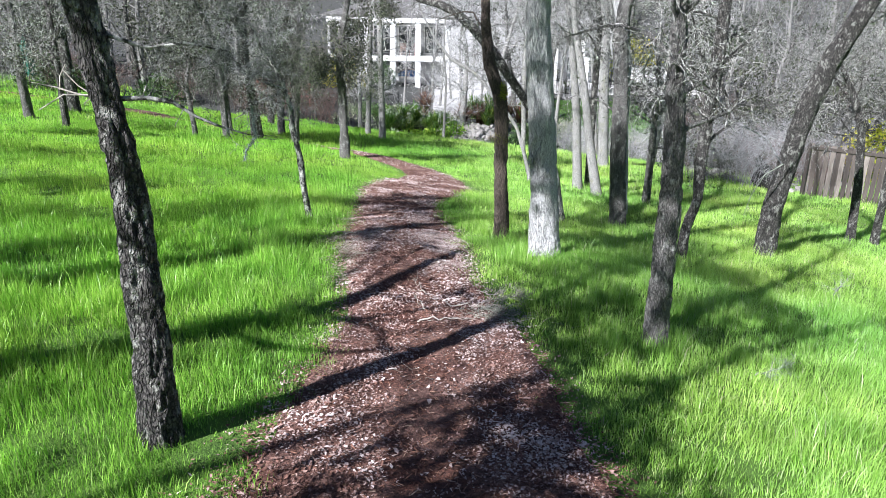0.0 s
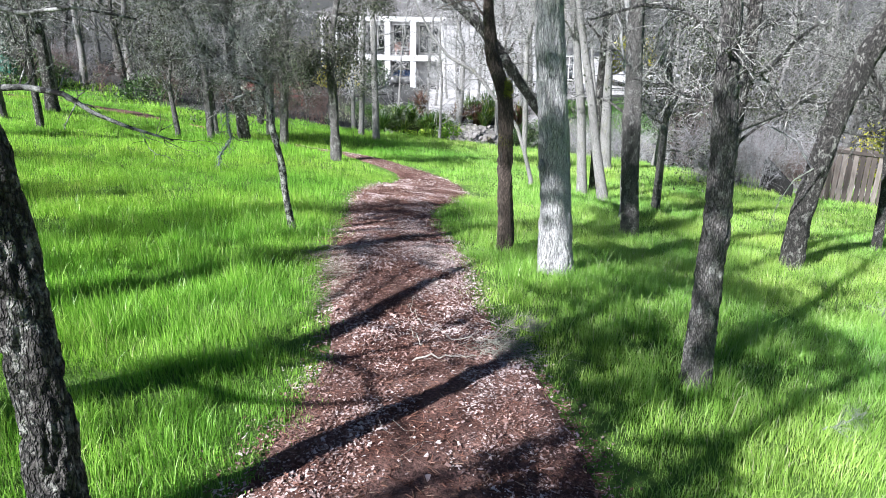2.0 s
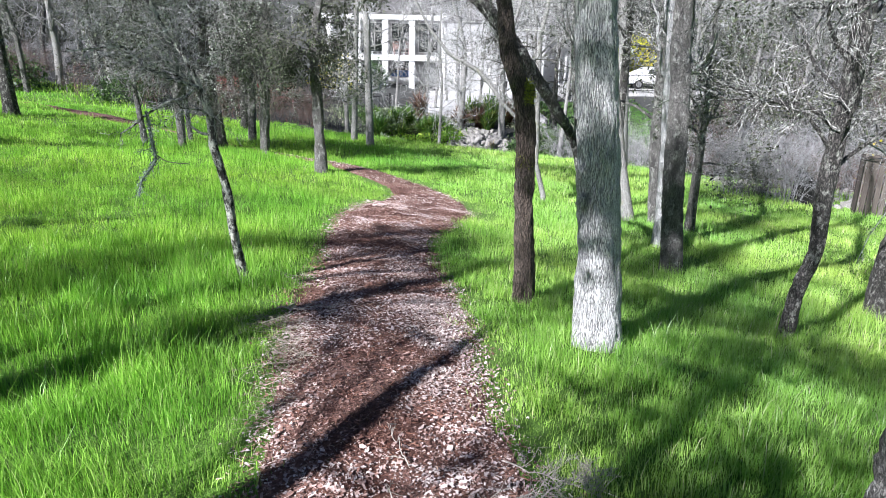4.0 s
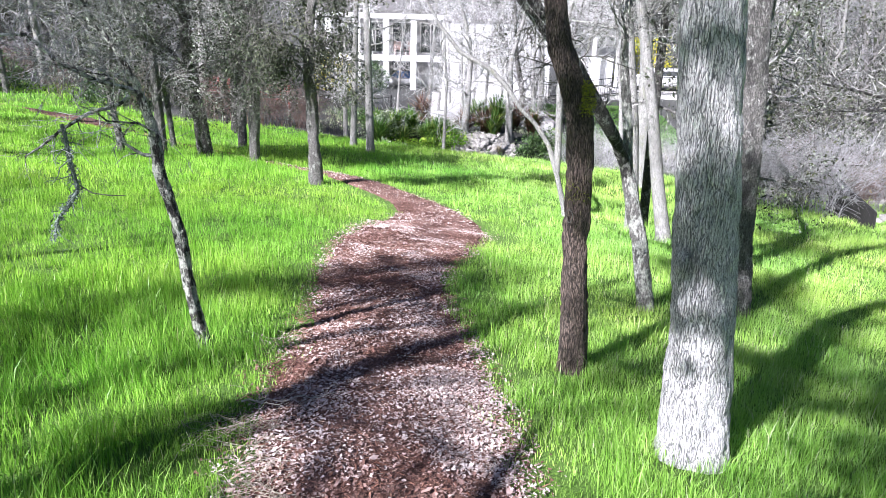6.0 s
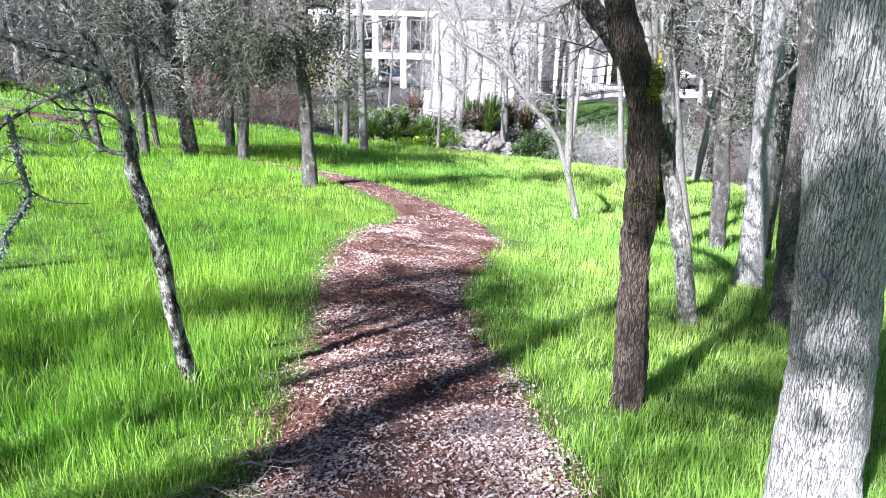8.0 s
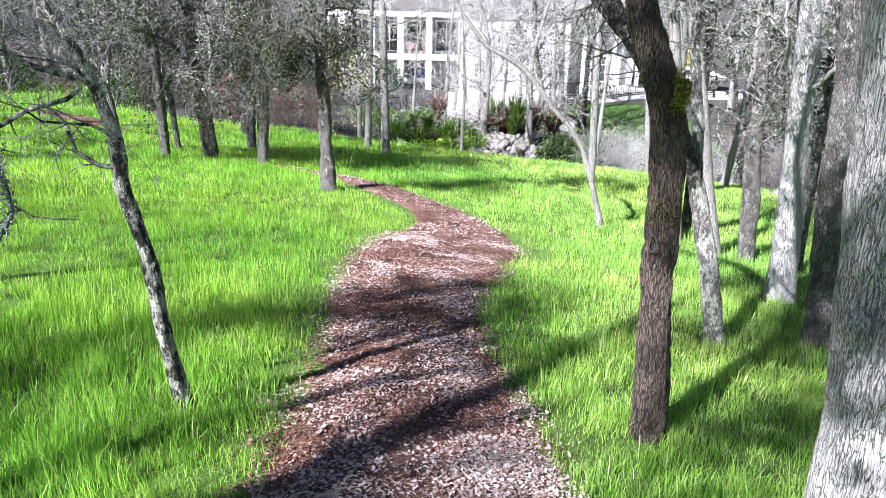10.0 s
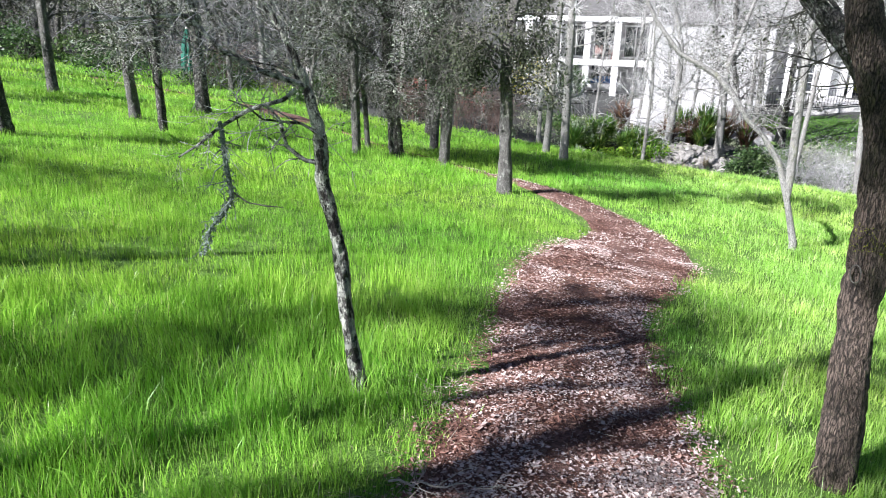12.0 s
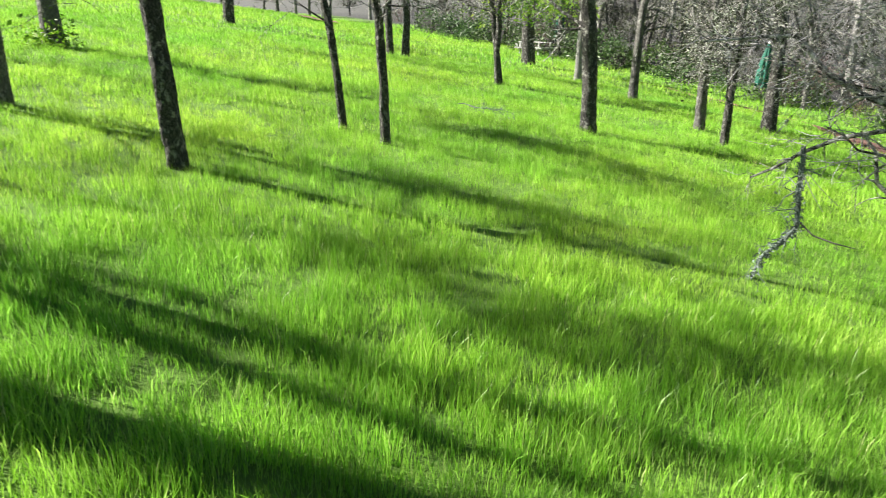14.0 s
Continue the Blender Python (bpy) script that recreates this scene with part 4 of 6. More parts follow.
def litter(name, label, r, x, y, z, size, mat, tilt=0.5, lift=0.016):
    """Curled lobed leaves, each its own island."""
    size = np.asarray(size) * np.ones(len(x))
    m = len(x)
    out = np.array([(0, 0), (0.3, 0.30), (0.62, 0.16), (0.8, 0.28), (1.0, 0.0), (0.55, -0.3)])
    a, s = r.uniform(0, 2 * np.pi, m), size * np.minimum(r.lognormal(0, 0.42, m), 1.8)
    curl = r.normal(0.25, 0.35, m)
    jag = r.normal(0, 0.11, (2, m, 6))
    px = (out[None, :, 0] - 0.5 + jag[0]) * s[:, None]
    py = (out[None, :, 1] + jag[1]) * s[:, None] * r.uniform(0.6, 1.25, m)[:, None]
    pz = curl[:, None] * (np.abs(out[None, :, 1]) * s[:, None]) + r.normal(0, tilt, m)[:, None] * px + r.normal(0, tilt, m)[:, None] * py
    pz = pz - pz.min(1, keepdims=True) * 0.7 + lift * r.uniform(0, 1, m)[:, None]
    X = x[:, None] + px * np.cos(a)[:, None] - py * np.sin(a)[:, None]
    Y = y[:, None] + px * np.sin(a)[:, None] + py * np.cos(a)[:, None]
    V = np.stack([X, Y, z[:, None] + pz], -1).reshape(-1, 3)
    tri = np.array([(0, 1, 2), (2, 3, 4), (0, 2, 4), (0, 4, 5)])
    F = (np.arange(m)[:, None, None] * 6 + tri[None]).reshape(-1, 3)
    return tagged(mesh_object(name, V, F, mat), label, "leaf litter", kind="stuff")


def dry(name, stops, rough=0.8, drifts=0.0):
    """Dead litter: each piece its own tone; with drifts, whole patches run browner or paler."""
    m, n, l, b = material(name)
    geo = n.new("ShaderNodeNewGeometry")
    r = ramp(n, stops)
    tone = geo.outputs["Random Per Island"]
    if drifts:
        wide, add = noise_node(n, l, 1.6, 4, 0.6), n.new("ShaderNodeMath")
        span = n.new("ShaderNodeMapRange")
        span.inputs["From Min"].default_value, span.inputs["From Max"].default_value = 0.36, 0.64
        span.inputs["To Min"].default_value, span.inputs["To Max"].default_value = -drifts, drifts
        l.new(wide.outputs[0], span.inputs["Value"])
        add.use_clamp = True
        l.new(tone, add.inputs[0])
        l.new(span.outputs[0], add.inputs[1])
        tone = add.outputs[0]
    l.new(tone, r.inputs[0])
    nz = noise_node(n, l, 60, 3)
    r2 = ramp(n, [(0.3, (0.7, 0.7, 0.7)), (0.7, (1.15, 1.15, 1.15))])
    l.new(nz.outputs[0], r2.inputs[0])
    l.new(mix_color(n, l, 1.0, r.outputs[0], r2.outputs[0], "MULTIPLY"), b.inputs["Base Color"])
    b.inputs["Roughness"].default_value = rough
    return m


M_LEAF = dry("dead oak leaves", [(0.0, (0.10, 0.042, 0.028)), (0.35, (0.24, 0.125, 0.095)), (0.68, (0.44, 0.31, 0.275)), (1.0, (0.70, 0.60, 0.57))], 0.8, 0.42)
M_LEAF_PALE = dry("bleached oak leaves", [(0.0, (0.24, 0.15, 0.12)), (0.4, (0.44, 0.34, 0.305)), (1.0, (0.74, 0.66, 0.625))], 0.8)
M_CHIP = dry("bark chips", [(0.0, (0.07, 0.03, 0.02)), (0.5, (0.19, 0.085, 0.056)), (0.85, (0.31, 0.165, 0.115)), (1.0, (0.48, 0.35, 0.27))], 0.9)
M_STRAW = dry("dry straw", [(0.0, (0.22, 0.18, 0.10)), (0.6, (0.40, 0.34, 0.22)), (1.0, (0.55, 0.49, 0.36))], 0.7)

r = np.random.default_rng(12)
for count, size, base, seed, out in ((160000, 0.0155, 0.30, 41, 1.3), (21000, 0.026, 0.42, 43, 1.1)):
    x, y, u = on_path(r, count, 1.6, 14.5, 1.5, 0.75)
    drift = 0.65 * vnoise(np.stack([x * 1.5, y * 1.5, x * 0], 1), seed) + 0.35 * vnoise(np.stack([x * 5, y * 5, x * 0], 1), seed + 1) + 0.22 * np.clip(u, 0, 1) + 0.16 * smooth(0.1, 0.5, x - np.interp(y, PATH_Y, PATH_X)) * smooth(10.5, 9.0, y) + 0.10 * smooth(5.6, 6.6, y) - (0.22 * smooth(5.6, 4.6, y) + 0.16 * smooth(9.2, 10.6, y)) * np.clip(1 - u, 0, 1)
    keep = (r.uniform(size=len(x)) < 0.05 + smooth(base + 0.06, base + 0.21, drift)) & (r.uniform(0.8, out, len(x)) > u)
    litter("fallen_leaves", "dry pinkish-brown oak leaves lying over the mulch", r, x[keep], y[keep], path_top(x, y, u)[keep], size, M_LEAF, 0.22, 0.012)
# bleached leaves drifted along the sunny edge
along = np.where((PY > 6.4) & (PY < 10.0))[0]
k = r.choice(along, 12500)
u = r.normal(0.72, 0.24, len(k))
x, y = PX[k] - nx[k] * u * PW[k] + r.normal(0, 0.05, len(k)), PY[k] - ny[k] * u * PW[k] + r.normal(0, 0.05, len(k))
keep = (vnoise(np.stack([x * 2.2, y * 2.2, x * 0], 1), 47) + 0.25 * u > 0.50) & (u < 1.25) & (r.uniform(size=len(k)) < smooth(6.4, 7.2, y) * smooth(10.0, 9.0, y))
litter("fallen_leaves", "bleached oak leaves drifted along the path's edge", r, x[keep], y[keep], path_top(x, y, np.abs(u))[keep] + 0.006, 0.017, M_LEAF_PALE, 0.25, 0.014)
x, y, u = on_path(r, 7000, 14.5, 20, 1.0, 0.9)
litter("fallen_leaves", "dry pinkish-brown oak leaves further along the path", r, x, y, path_top(x, y, u), 0.018, M_LEAF, 0.3)

x, y, u = on_path(r, 17000, 1.6, 13, 1.1)
m = len(x)
a, L = r.uniform(0, 2 * np.pi, m), np.minimum(0.015 * r.lognormal(0, 0.6, m), 0.032)
d = np.stack([np.cos(a), np.sin(a), r.normal(0, 0.25, m)], 1) * L[:, None]
c = np.stack([x, y, path_top(x, y, u)], 1)
P = np.stack([c - d, c + d], 1)
chip = Pile()
chip.tubes(P, np.stack([0.002 + 0.11 * L, 0.001 + 0.05 * L], 1), 3)
tagged(chip.link("bark_chips", M_CHIP), "shredded reddish bark chips covering the footpath", "mulch", kind="stuff")


# ---- fallen branches ----
def fallen_branch(label, x, y, heading, length, r0, seed, mat, offs=16, twigs=70, lift=0.05):
    rng = np.random.default_rng(seed)
    n = 12
    s = np.linspace(0, length, n)
    P = np.stack([x + np.cos(heading) * s, y + np.sin(heading) * s, 0 * s], 1) + rng.normal(0, 0.02, (n, 3)) * length * 0.4
    P[:, 2] = gz(P[:, 0], P[:, 1]) + lift + np.abs(rng.normal(0, 0.03, n))
    R = np.linspace(r0, r0 * 0.35, n)
    ob = thing("fallen_branch", tuple(P[0]), label, "branch")
    a = Pile()
    a.tubes(P[None], R[None], 8)
    a.link("stem", mat, ob, shade=True)
    b = Pile()
    P1, R1 = offshoots(rng, P[None], R[None], offs, length * 0.35, 7, (30, 70), -0.05, 0.6, 0.1, 0.55, 0.3, 0.05, 0.002)
    b.tubes(P1, R1, 5)
    P2, R2 = offshoots(rng, P1, R1, twigs, length * 0.13, 4, (30, 70), 0, 0.6, 0.1, 0.6, 0.4, 0.0, 0.0015)
    b.tubes(P2, R2, 3)
    b.link("spray", mat, ob)
    return ob


M_BLEACH = surface("bleached dead wood", (0.30, 0.27, 0.23), (0.52, 0.48, 0.42), 12.0, 0.85, 0.0)
fallen_branch("bleached dead branch lying on the mulch", 0.05, 5.55, 0.15, 0.7, 0.006, 3, M_BLEACH, 9, 30)
fallen_branch("bleached dead branch with fine twigs beside the path", 0.35, 5.9, -0.5, 0.5, 0.004, 4, M_BLEACH, 18, 150, 0.08)
fallen_branch("grey dead twigs heaped beside the path", 0.42, 5.55, 0.6, 0.45, 0.004, 5, M_BLEACH, 22, 260, 0.10)
fallen_branch("pale dead stick standing out of the mulch", -0.12, 5.9, 1.9, 0.4, 0.004, 6, M_BLEACH, 4, 6)
fallen_branch("grey lichened branch lying in the grass", -11.9, 12.6, 0.5, 1.2, 0.010, 7, M_LICHEN_BLUE, 20, 120, 0.15)
fallen_branch("lichened twig lying in the grass", 2.4, 4.6, 0.5, 0.45, 0.005, 9, M_LICHEN, 14, 80, 0.1)
fallen_branch("lichened twig lying in the grass", 4.6, 7.4, 0.9, 0.6, 0.006, 10, M_LICHEN, 14, 80, 0.14)
fallen_branch("dead sticks at the path edge", -1.25, 8.0, 0.3, 0.55, 0.006, 11, M_BLEACH, 10, 30)


def twig_heap(label, x, y, rx, ry, count, seed, mat, tall=0.10, length=0.16, thick=0.0016):
    """Fine dead twigs and stems lying loosely over one another."""
    r = np.random.default_rng(seed)
    ob = thing("twig_heap", (x, y, ground_at(x, y)), label, "twigs")
    px, py = x + r.normal(0, rx, count), y + r.normal(0, ry, count)
    a, L = r.uniform(0, 2 * np.pi, count), length * r.lognormal(0, 0.45, count)
    near = np.exp(-((px - x) / rx) ** 2 / 2 - ((py - y) / ry) ** 2 / 2)
    z0, rise = gz(px, py) + 0.015 + tall * near * r.uniform(0, 1, count), L * r.uniform(-0.05, 0.45, count) * near
    u = np.array([-0.5, -0.15, 0.2, 0.5])
    P = np.stack([px[:, None] + np.cos(a)[:, None] * L[:, None] * u, py[:, None] + np.sin(a)[:, None] * L[:, None] * u, z0[:, None] + rise[:, None] * (u + 0.5) ** 1.5], -1)
    P += r.normal(0, 0.06, P.shape) * L[:, None, None]
    P[..., 2] = np.maximum(P[..., 2], gz(P[..., 0], P[..., 1]) + 0.012)
    q = Pile()
    q.tubes(P, thick * r.uniform(0.6, 1.5, count)[:, None] * np.array([[1, 0.9, 0.75, 0.5]]), 3)
    tagged(q.link("tangle", mat, ob), kind="stuff")
    return ob, P


M_PALE_STRAW = dry("bleached straw", [(0.0, (0.22, 0.19, 0.13)), (0.6, (0.38, 0.34, 0.26)), (1.0, (0.54, 0.50, 0.41))], 0.7)
M_HEAP = surface("grey lichened dead twigs", (0.17, 0.165, 0.13), (0.50, 0.50, 0.42), 30.0, 0.9, 0.0)
heap, heap_twigs = twig_heap("heap of grey lichened dead twigs at the path edge", 0.50, 5.52, 0.15, 0.10, 170, 61, M_HEAP, 0.05, 0.16, 0.0022)
twig_heap("flattened bleached grass at the path edge", -0.98, 7.25, 0.10, 0.20, 170, 62, M_PALE_STRAW, 0.03, 0.16, 0.0015)
twig_heap("bleached dead grass and sticks at the path edge", -1.18, 7.75, 0.15, 0.12, 120, 63, M_PALE_STRAW, 0.03, 0.18, 0.0016)
twig_heap("dry straw lying along the path edge", -0.95, 6.5, 0.10, 0.25, 90, 64, M_PALE_STRAW, 0.02, 0.14, 0.0013)
twig_heap("thin dead stems scattered on the mulch", -0.2, 4.3, 0.4, 0.8, 60, 65, M_BLEACH, 0.01, 0.13, 0.0016)
twig_heap("thin dead stems scattered on the mulch", -0.5, 8.8, 0.4, 0.9, 70, 66, M_BLEACH, 0.01, 0.13, 0.0016)
twig_heap("dry stems among the short grass at the path edge", -1.25, 9.0, 0.16, 0.4, 80, 67, M_PALE_STRAW, 0.02, 0.13, 0.0013)
fallen_branch("bleached forked stick lying on the mulch", -0.18, 5.25, 0.25, 0.55, 0.008, 14, M_BLEACH, 5, 9, 0.03)
fallen_branch("bleached stick propped upright on the mulch", -0.1, 5.32, 1.9, 0.35, 0.006, 15, M_BLEACH, 5, 8, 0.10)


# ---- sapling's hanging branch ----
def hanging(parent, name, rows, seed, mat, offs, twigs, length, label=""):
    rng = np.random.default_rng(seed)
    P, R = curve_points(rows, 26)
    pile = Pile()
    pile.tubes(P[None], R[None], 6)
    P1, R1 = offshoots(rng, P[None], R[None], offs, length, 6, (30, 80), 0.5, 0.8, 0.1, 0.34, 0.4, 0.0, 0.0016)
    pile.tubes(P1, R1, 4)
    P2, R2 = offshoots(rng, P1, R1, twigs, length * 0.4, 4, (30, 80), 0.4, 0.8, 0.1, 0.7, 0.5, 0.0, 0.0011)
    pile.tubes(P2, R2, 3)
    return pile.link(name, mat, parent, label)


hanging(sapling, "limb", [(-2.02, 8.77, 1.4, 0.013), (-2.07, 8.75, 1.35, 0.012), (-2.23, 8.68, 1.3, 0.012), (-2.37, 8.62, 1.21, 0.010), (-2.47, 8.57, 1.12, 0.008), (-2.56, 8.53, 1.06, 0.005)], 21, M_TWIG_MIX, 14, 50, 0.20)
hanging(sapling, "limb", [(-2.37, 8.62, 1.24, 0.011), (-2.36, 8.62, 1.2, 0.012), (-2.35, 8.62, 1.02, 0.013), (-2.33, 8.63, 0.85, 0.011), (-2.38, 8.61, 0.76, 0.010), (-2.45, 8.58, 0.68, 0.008), (-2.48, 8.56, 0.55, 0.005)], 22, M_LICHEN_BLUE, 14, 70, 0.16, "hanging limb crusted with blue-green lichen")
hanging(sapling, "limb", [(-2.33, 8.63, 0.88, 0.005), (-2.26, 8.66, 0.82, 0.004), (-2.18, 8.7, 0.8, 0.004), (-2.1, 8.74, 0.79, 0.002)], 23, M_TWIG_DARK, 4, 6, 0.06)
hanging(sapling, "limb", [(-1.92, 8.81, 1.03, 0.013), (-1.99, 8.79, 1.04, 0.012), (-2.07, 8.75, 1.11, 0.010), (-2.1, 8.74, 1.25, 0.008), (-2.15, 8.71, 1.32, 0.006)], 24, M_TWIG_MIX, 9, 30, 0.18)
hanging(sapling, "limb", [(-1.98, 8.8, 1.42, 0.016), (-2.18, 8.7, 1.49, 0.014), (-2.33, 8.63, 1.58, 0.013), (-2.47, 8.57, 1.74, 0.011), (-2.61, 8.5, 1.73, 0.009), (-2.85, 8.4, 1.70, 0.006)], 25, M_TWIG_MIX, 13, 55, 0.26)


# bleached snags and a drooping dead limb on the near oak
for rows, seed, offs in (([(-1.53, 3.13, 1.86, 0.008), (-1.66, 3.13, 1.89, 0.006), (-1.72, 3.13, 1.91, 0.005), (-1.83, 3.13, 1.93, 0.003)], 31, 3), ([(-1.58, 3.12, 1.88, 0.006), (-1.69, 3.12, 1.88, 0.005), (-1.76, 3.12, 1.84, 0.004), (-1.81, 3.12, 1.81, 0.003)], 32, 2),
                         ([(-1.71, 3.13, 1.90, 0.005), (-1.70, 3.13, 1.96, 0.004), (-1.67, 3.13, 2.01, 0.003)], 33, 1), ([(-1.53, 3.12, 1.86, 0.006), (-1.62, 3.12, 1.92, 0.004), (-1.68, 3.12, 1.99, 0.003)], 34, 1)):
    hanging(near_oak, "limb", [(*row[:3], row[3] * 0.7) for row in rows], seed, M_BLEACH, offs, 2, 0.08, "bleached dead snag")
hanging(near_oak, "limb", [(-1.50, 3.15, 1.86, 0.013), (-1.33, 3.15, 1.87, 0.011), (-1.21, 3.15, 1.85, 0.009), (-1.12, 3.15, 1.79, 0.007), (-1.02, 3.15, 1.75, 0.006), (-0.88, 3.15, 1.71, 0.003)], 35, M_TWIG_MIX, 14, 22, 0.16, "drooping dead limb")
hanging(near_oak, "limb", [(-1.48, 3.14, 2.14, 0.011), (-1.31, 3.14, 2.09, 0.008), (-1.13, 3.14, 2.11, 0.005), (-0.95, 3.14, 2.08, 0.003)], 36, M_TWIG_MIX, 16, 30, 0.18)
hanging(leaning_oak, "lichen_strand", [(5.12, 10.1, 0.35, 0.008), (4.85, 10.05, 0.2, 0.006), (4.7, 10.05, -0.1, 0.006), (4.62, 10.05, -0.45, 0.004)], 26, M_LICHEN, 16, 90, 0.14, "pale hanging lichen strand")
hanging(leaning_oak, "limb", [(5.15, 10.15, 0.3, 0.014), (4.75, 10.0, 0.75, 0.011), (4.3, 9.9, 0.95, 0.008), (3.9, 9.9, 1.05, 0.005)], 27, M_TWIG, 30, 160, 0.4)


# ---- leaves, lichen and moss on the near trees ----
M_FRESH = leafy("fresh spring leaves", [(0.0, (0.06, 0.16, 0.01)), (0.6, (0.14, 0.30, 0.02)), (1.0, (0.28, 0.42, 0.06))], 0.45, 0.5)
M_SHRUB = leafy("dark green shrub leaves", [(0.0, (0.02, 0.05, 0.015)), (0.6, (0.05, 0.11, 0.03)), (1.0, (0.12, 0.20, 0.07))], 0.25, 0.5)
M_SAGE = leafy("grey-green shrub leaves", [(0.0, (0.12, 0.17, 0.10)), (0.6, (0.24, 0.30, 0.20)), (1.0, (0.40, 0.44, 0.34))], 0.25, 0.7)
M_YELLOW = leafy("yellow-green shrub leaves", [(0.0, (0.25, 0.30, 0.02)), (0.6, (0.45, 0.46, 0.03)), (1.0, (0.60, 0.56, 0.08))], 0.4, 0.5)
M_STRAP = leafy("strap leaves", [(0.0, (0.03, 0.09, 0.015)), (0.6, (0.09, 0.19, 0.03)), (1.0, (0.22, 0.30, 0.07))], 0.3, 0.45)
M_FLAX = leafy("bronze flax leaves", [(0.0, (0.05, 0.03, 0.025)), (0.6, (0.14, 0.08, 0.06)), (1.0, (0.25, 0.17, 0.10))], 0.25, 0.5)
M_LAWN = leafy("mown lawn", [(0.0, (0.06, 0.17, 0.03)), (1.0, (0.12, 0.26, 0.05))], 0.3, 0.6)
M_BRUSH = surface("reddish-brown brush", (0.06, 0.035, 0.03), (0.19, 0.12, 0.10), 3.0, 0.9, 0.0)

rng = np.random.default_rng(31)
low = hung_sprigs[:, 1][hung_sprigs[:, 1, 2] < 4.5]
tagged(leaf_cloud("foliage", rng, low, 8, 0.06, 0.024, M_OLIVE, hung_oak, "dark grey-green hanging growth", 0.10), kind="stuff")
low = hung_twigs_b[:, 3][hung_twigs_b[:, 3, 2] < 4.5]
tagged(leaf_cloud("foliage", rng, low, 30, 0.12, 0.022, M_OLIVE, hung_oak_b, "dark grey-green hanging growth", 0.12), kind="stuff")
for grown_ob, grown_twigs, per in grown:
    low = grown_twigs[:, 2:].reshape(-1, 3)
    low = low[low[:, 2] < 4.5]
    tagged(leaf_cloud("foliage", rng, low, per * 2, 0.11, 0.028, M_OLIVE, grown_ob, "grey-green growth among the twigs", 0.10), kind="stuff")
    tagged(leaf_cloud("lichen", rng, low, per, 0.05, 0.022, M_LICHEN, grown_ob, "pale lichen tufts on the twigs", 0.04), kind="stuff")
crust, _r = curve_points([(-2.36, 8.62, 1.2, 0.01), (-2.35, 8.62, 1.02, 0.01), (-2.33, 8.63, 0.85, 0.01), (-2.38, 8.61, 0.76, 0.01), (-2.45, 8.58, 0.68, 0.01), (-2.48, 8.56, 0.55, 0.01)], 160)
tagged(leaf_cloud("lichen", rng, crust, 6, 0.013, 0.008, M_LICHEN_BLUE, sapling, "blue-green lichen on the hanging limb"), kind="stuff")
tagged(leaf_cloud("lichen", rng, heap_twigs[::2, 2], 5, 0.016, 0.006, M_LICHEN, heap, "pale green lichen on the dead twigs"), kind="stuff")
tufts = np.concatenate([sapling_twigs[:, 1], sapling_twigs[:, 2], sapling_twigs[:, 3], sapling_sprigs[::2, 1]])
tagged(leaf_cloud("lichen", rng, tufts, 4, 0.011, 0.0055, M_LICHEN, sapling, "pale green lichen tufts"), kind="stuff")
stub = Pile()
stub.tubes(np.array([[(0.74, 9.24, 1.26), (0.785, 9.21, 1.36), (0.82, 9.19, 1.43), (0.835, 9.18, 1.47)]]), np.array([[0.07, 0.062, 0.05, 0.02]]), 14)
stub.link("stub", M_BROWN, mossy_oak, "broken mossy limb stub", True)
side = np.array([(0.785 + 0.062 * math.cos(a) * math.sin(e) + rng.normal(0, 0.012), 9.19 + 0.062 * math.sin(a) * math.sin(e) + rng.normal(0, 0.012), 1.40 + 0.10 * math.cos(e) + rng.normal(0, 0.02)) for a, e in zip(rng.uniform(-1.9, 0.9, 320), np.arccos(rng.uniform(-0.9, 1, 320)))])
tagged(leaf_cloud("moss", rng, side, 6, 0.007, 0.006, M_MOSS, mossy_oak, "bright yellow-green moss cushion"), kind="stuff")
band = np.array([(0.81 + 0.085 * math.cos(a), 9.22 + 0.085 * math.sin(a), z) for z in np.arange(0.72, 0.86, 0.008) for a in rng.uniform(2.8, 6.2, 8)])
tagged(leaf_cloud("moss", rng, band, 4, 0.008, 0.0038, M_MOSS, mossy_oak, "thin moss at the old ring"), kind="stuff")
shoots = np.array([(-16.2 + rng.normal(0, 0.25), 5.9 + rng.normal(0, 0.25), 1.2 + abs(rng.normal(0, 0.22))) for _ in range(160)])
bm = bmesh.new()
bmesh.ops.create_icosphere(bm, subdivisions=3, radius=1)
for v in bm.verts:
    k = 1 + 0.5 * noise.noise(v.co * 2.2) + 0.25 * noise.noise(v.co * 6)
    v.co = Vector((1.035, 7.76, 0.77)) + Vector((v.co.x * 0.03, v.co.y * 0.04, v.co.z * 0.06)) * k
part("burl", bm, M_PALE, stout_tree, "rough grey burl", True)
tagged(leaf_cloud("foliage", rng, shoots, 4, 0.05, 0.04, M_FRESH, shoot_oak, "leafy green shoots at the foot"), kind="stuff")


def wire_ring(x, y, z, r):
    ob = thing("wire_ring", (x, y, z - r), "loop of grey wire hung on the trunk", "wire")
    a = np.linspace(0, 2 * np.pi, 28)
    P = np.stack([x + 0.35 * r * np.cos(a), y - 0.6 * r * np.cos(a), z + r * np.sin(a)], 1)
    p = Pile()
    p.tubes(P[None], np.full((1, 28), 0.0032), 6)
    p.link("loop", M_TWIG_DARK, ob, shade=True)


wire_ring(0.745, 9.13, 0.62, 0.045)


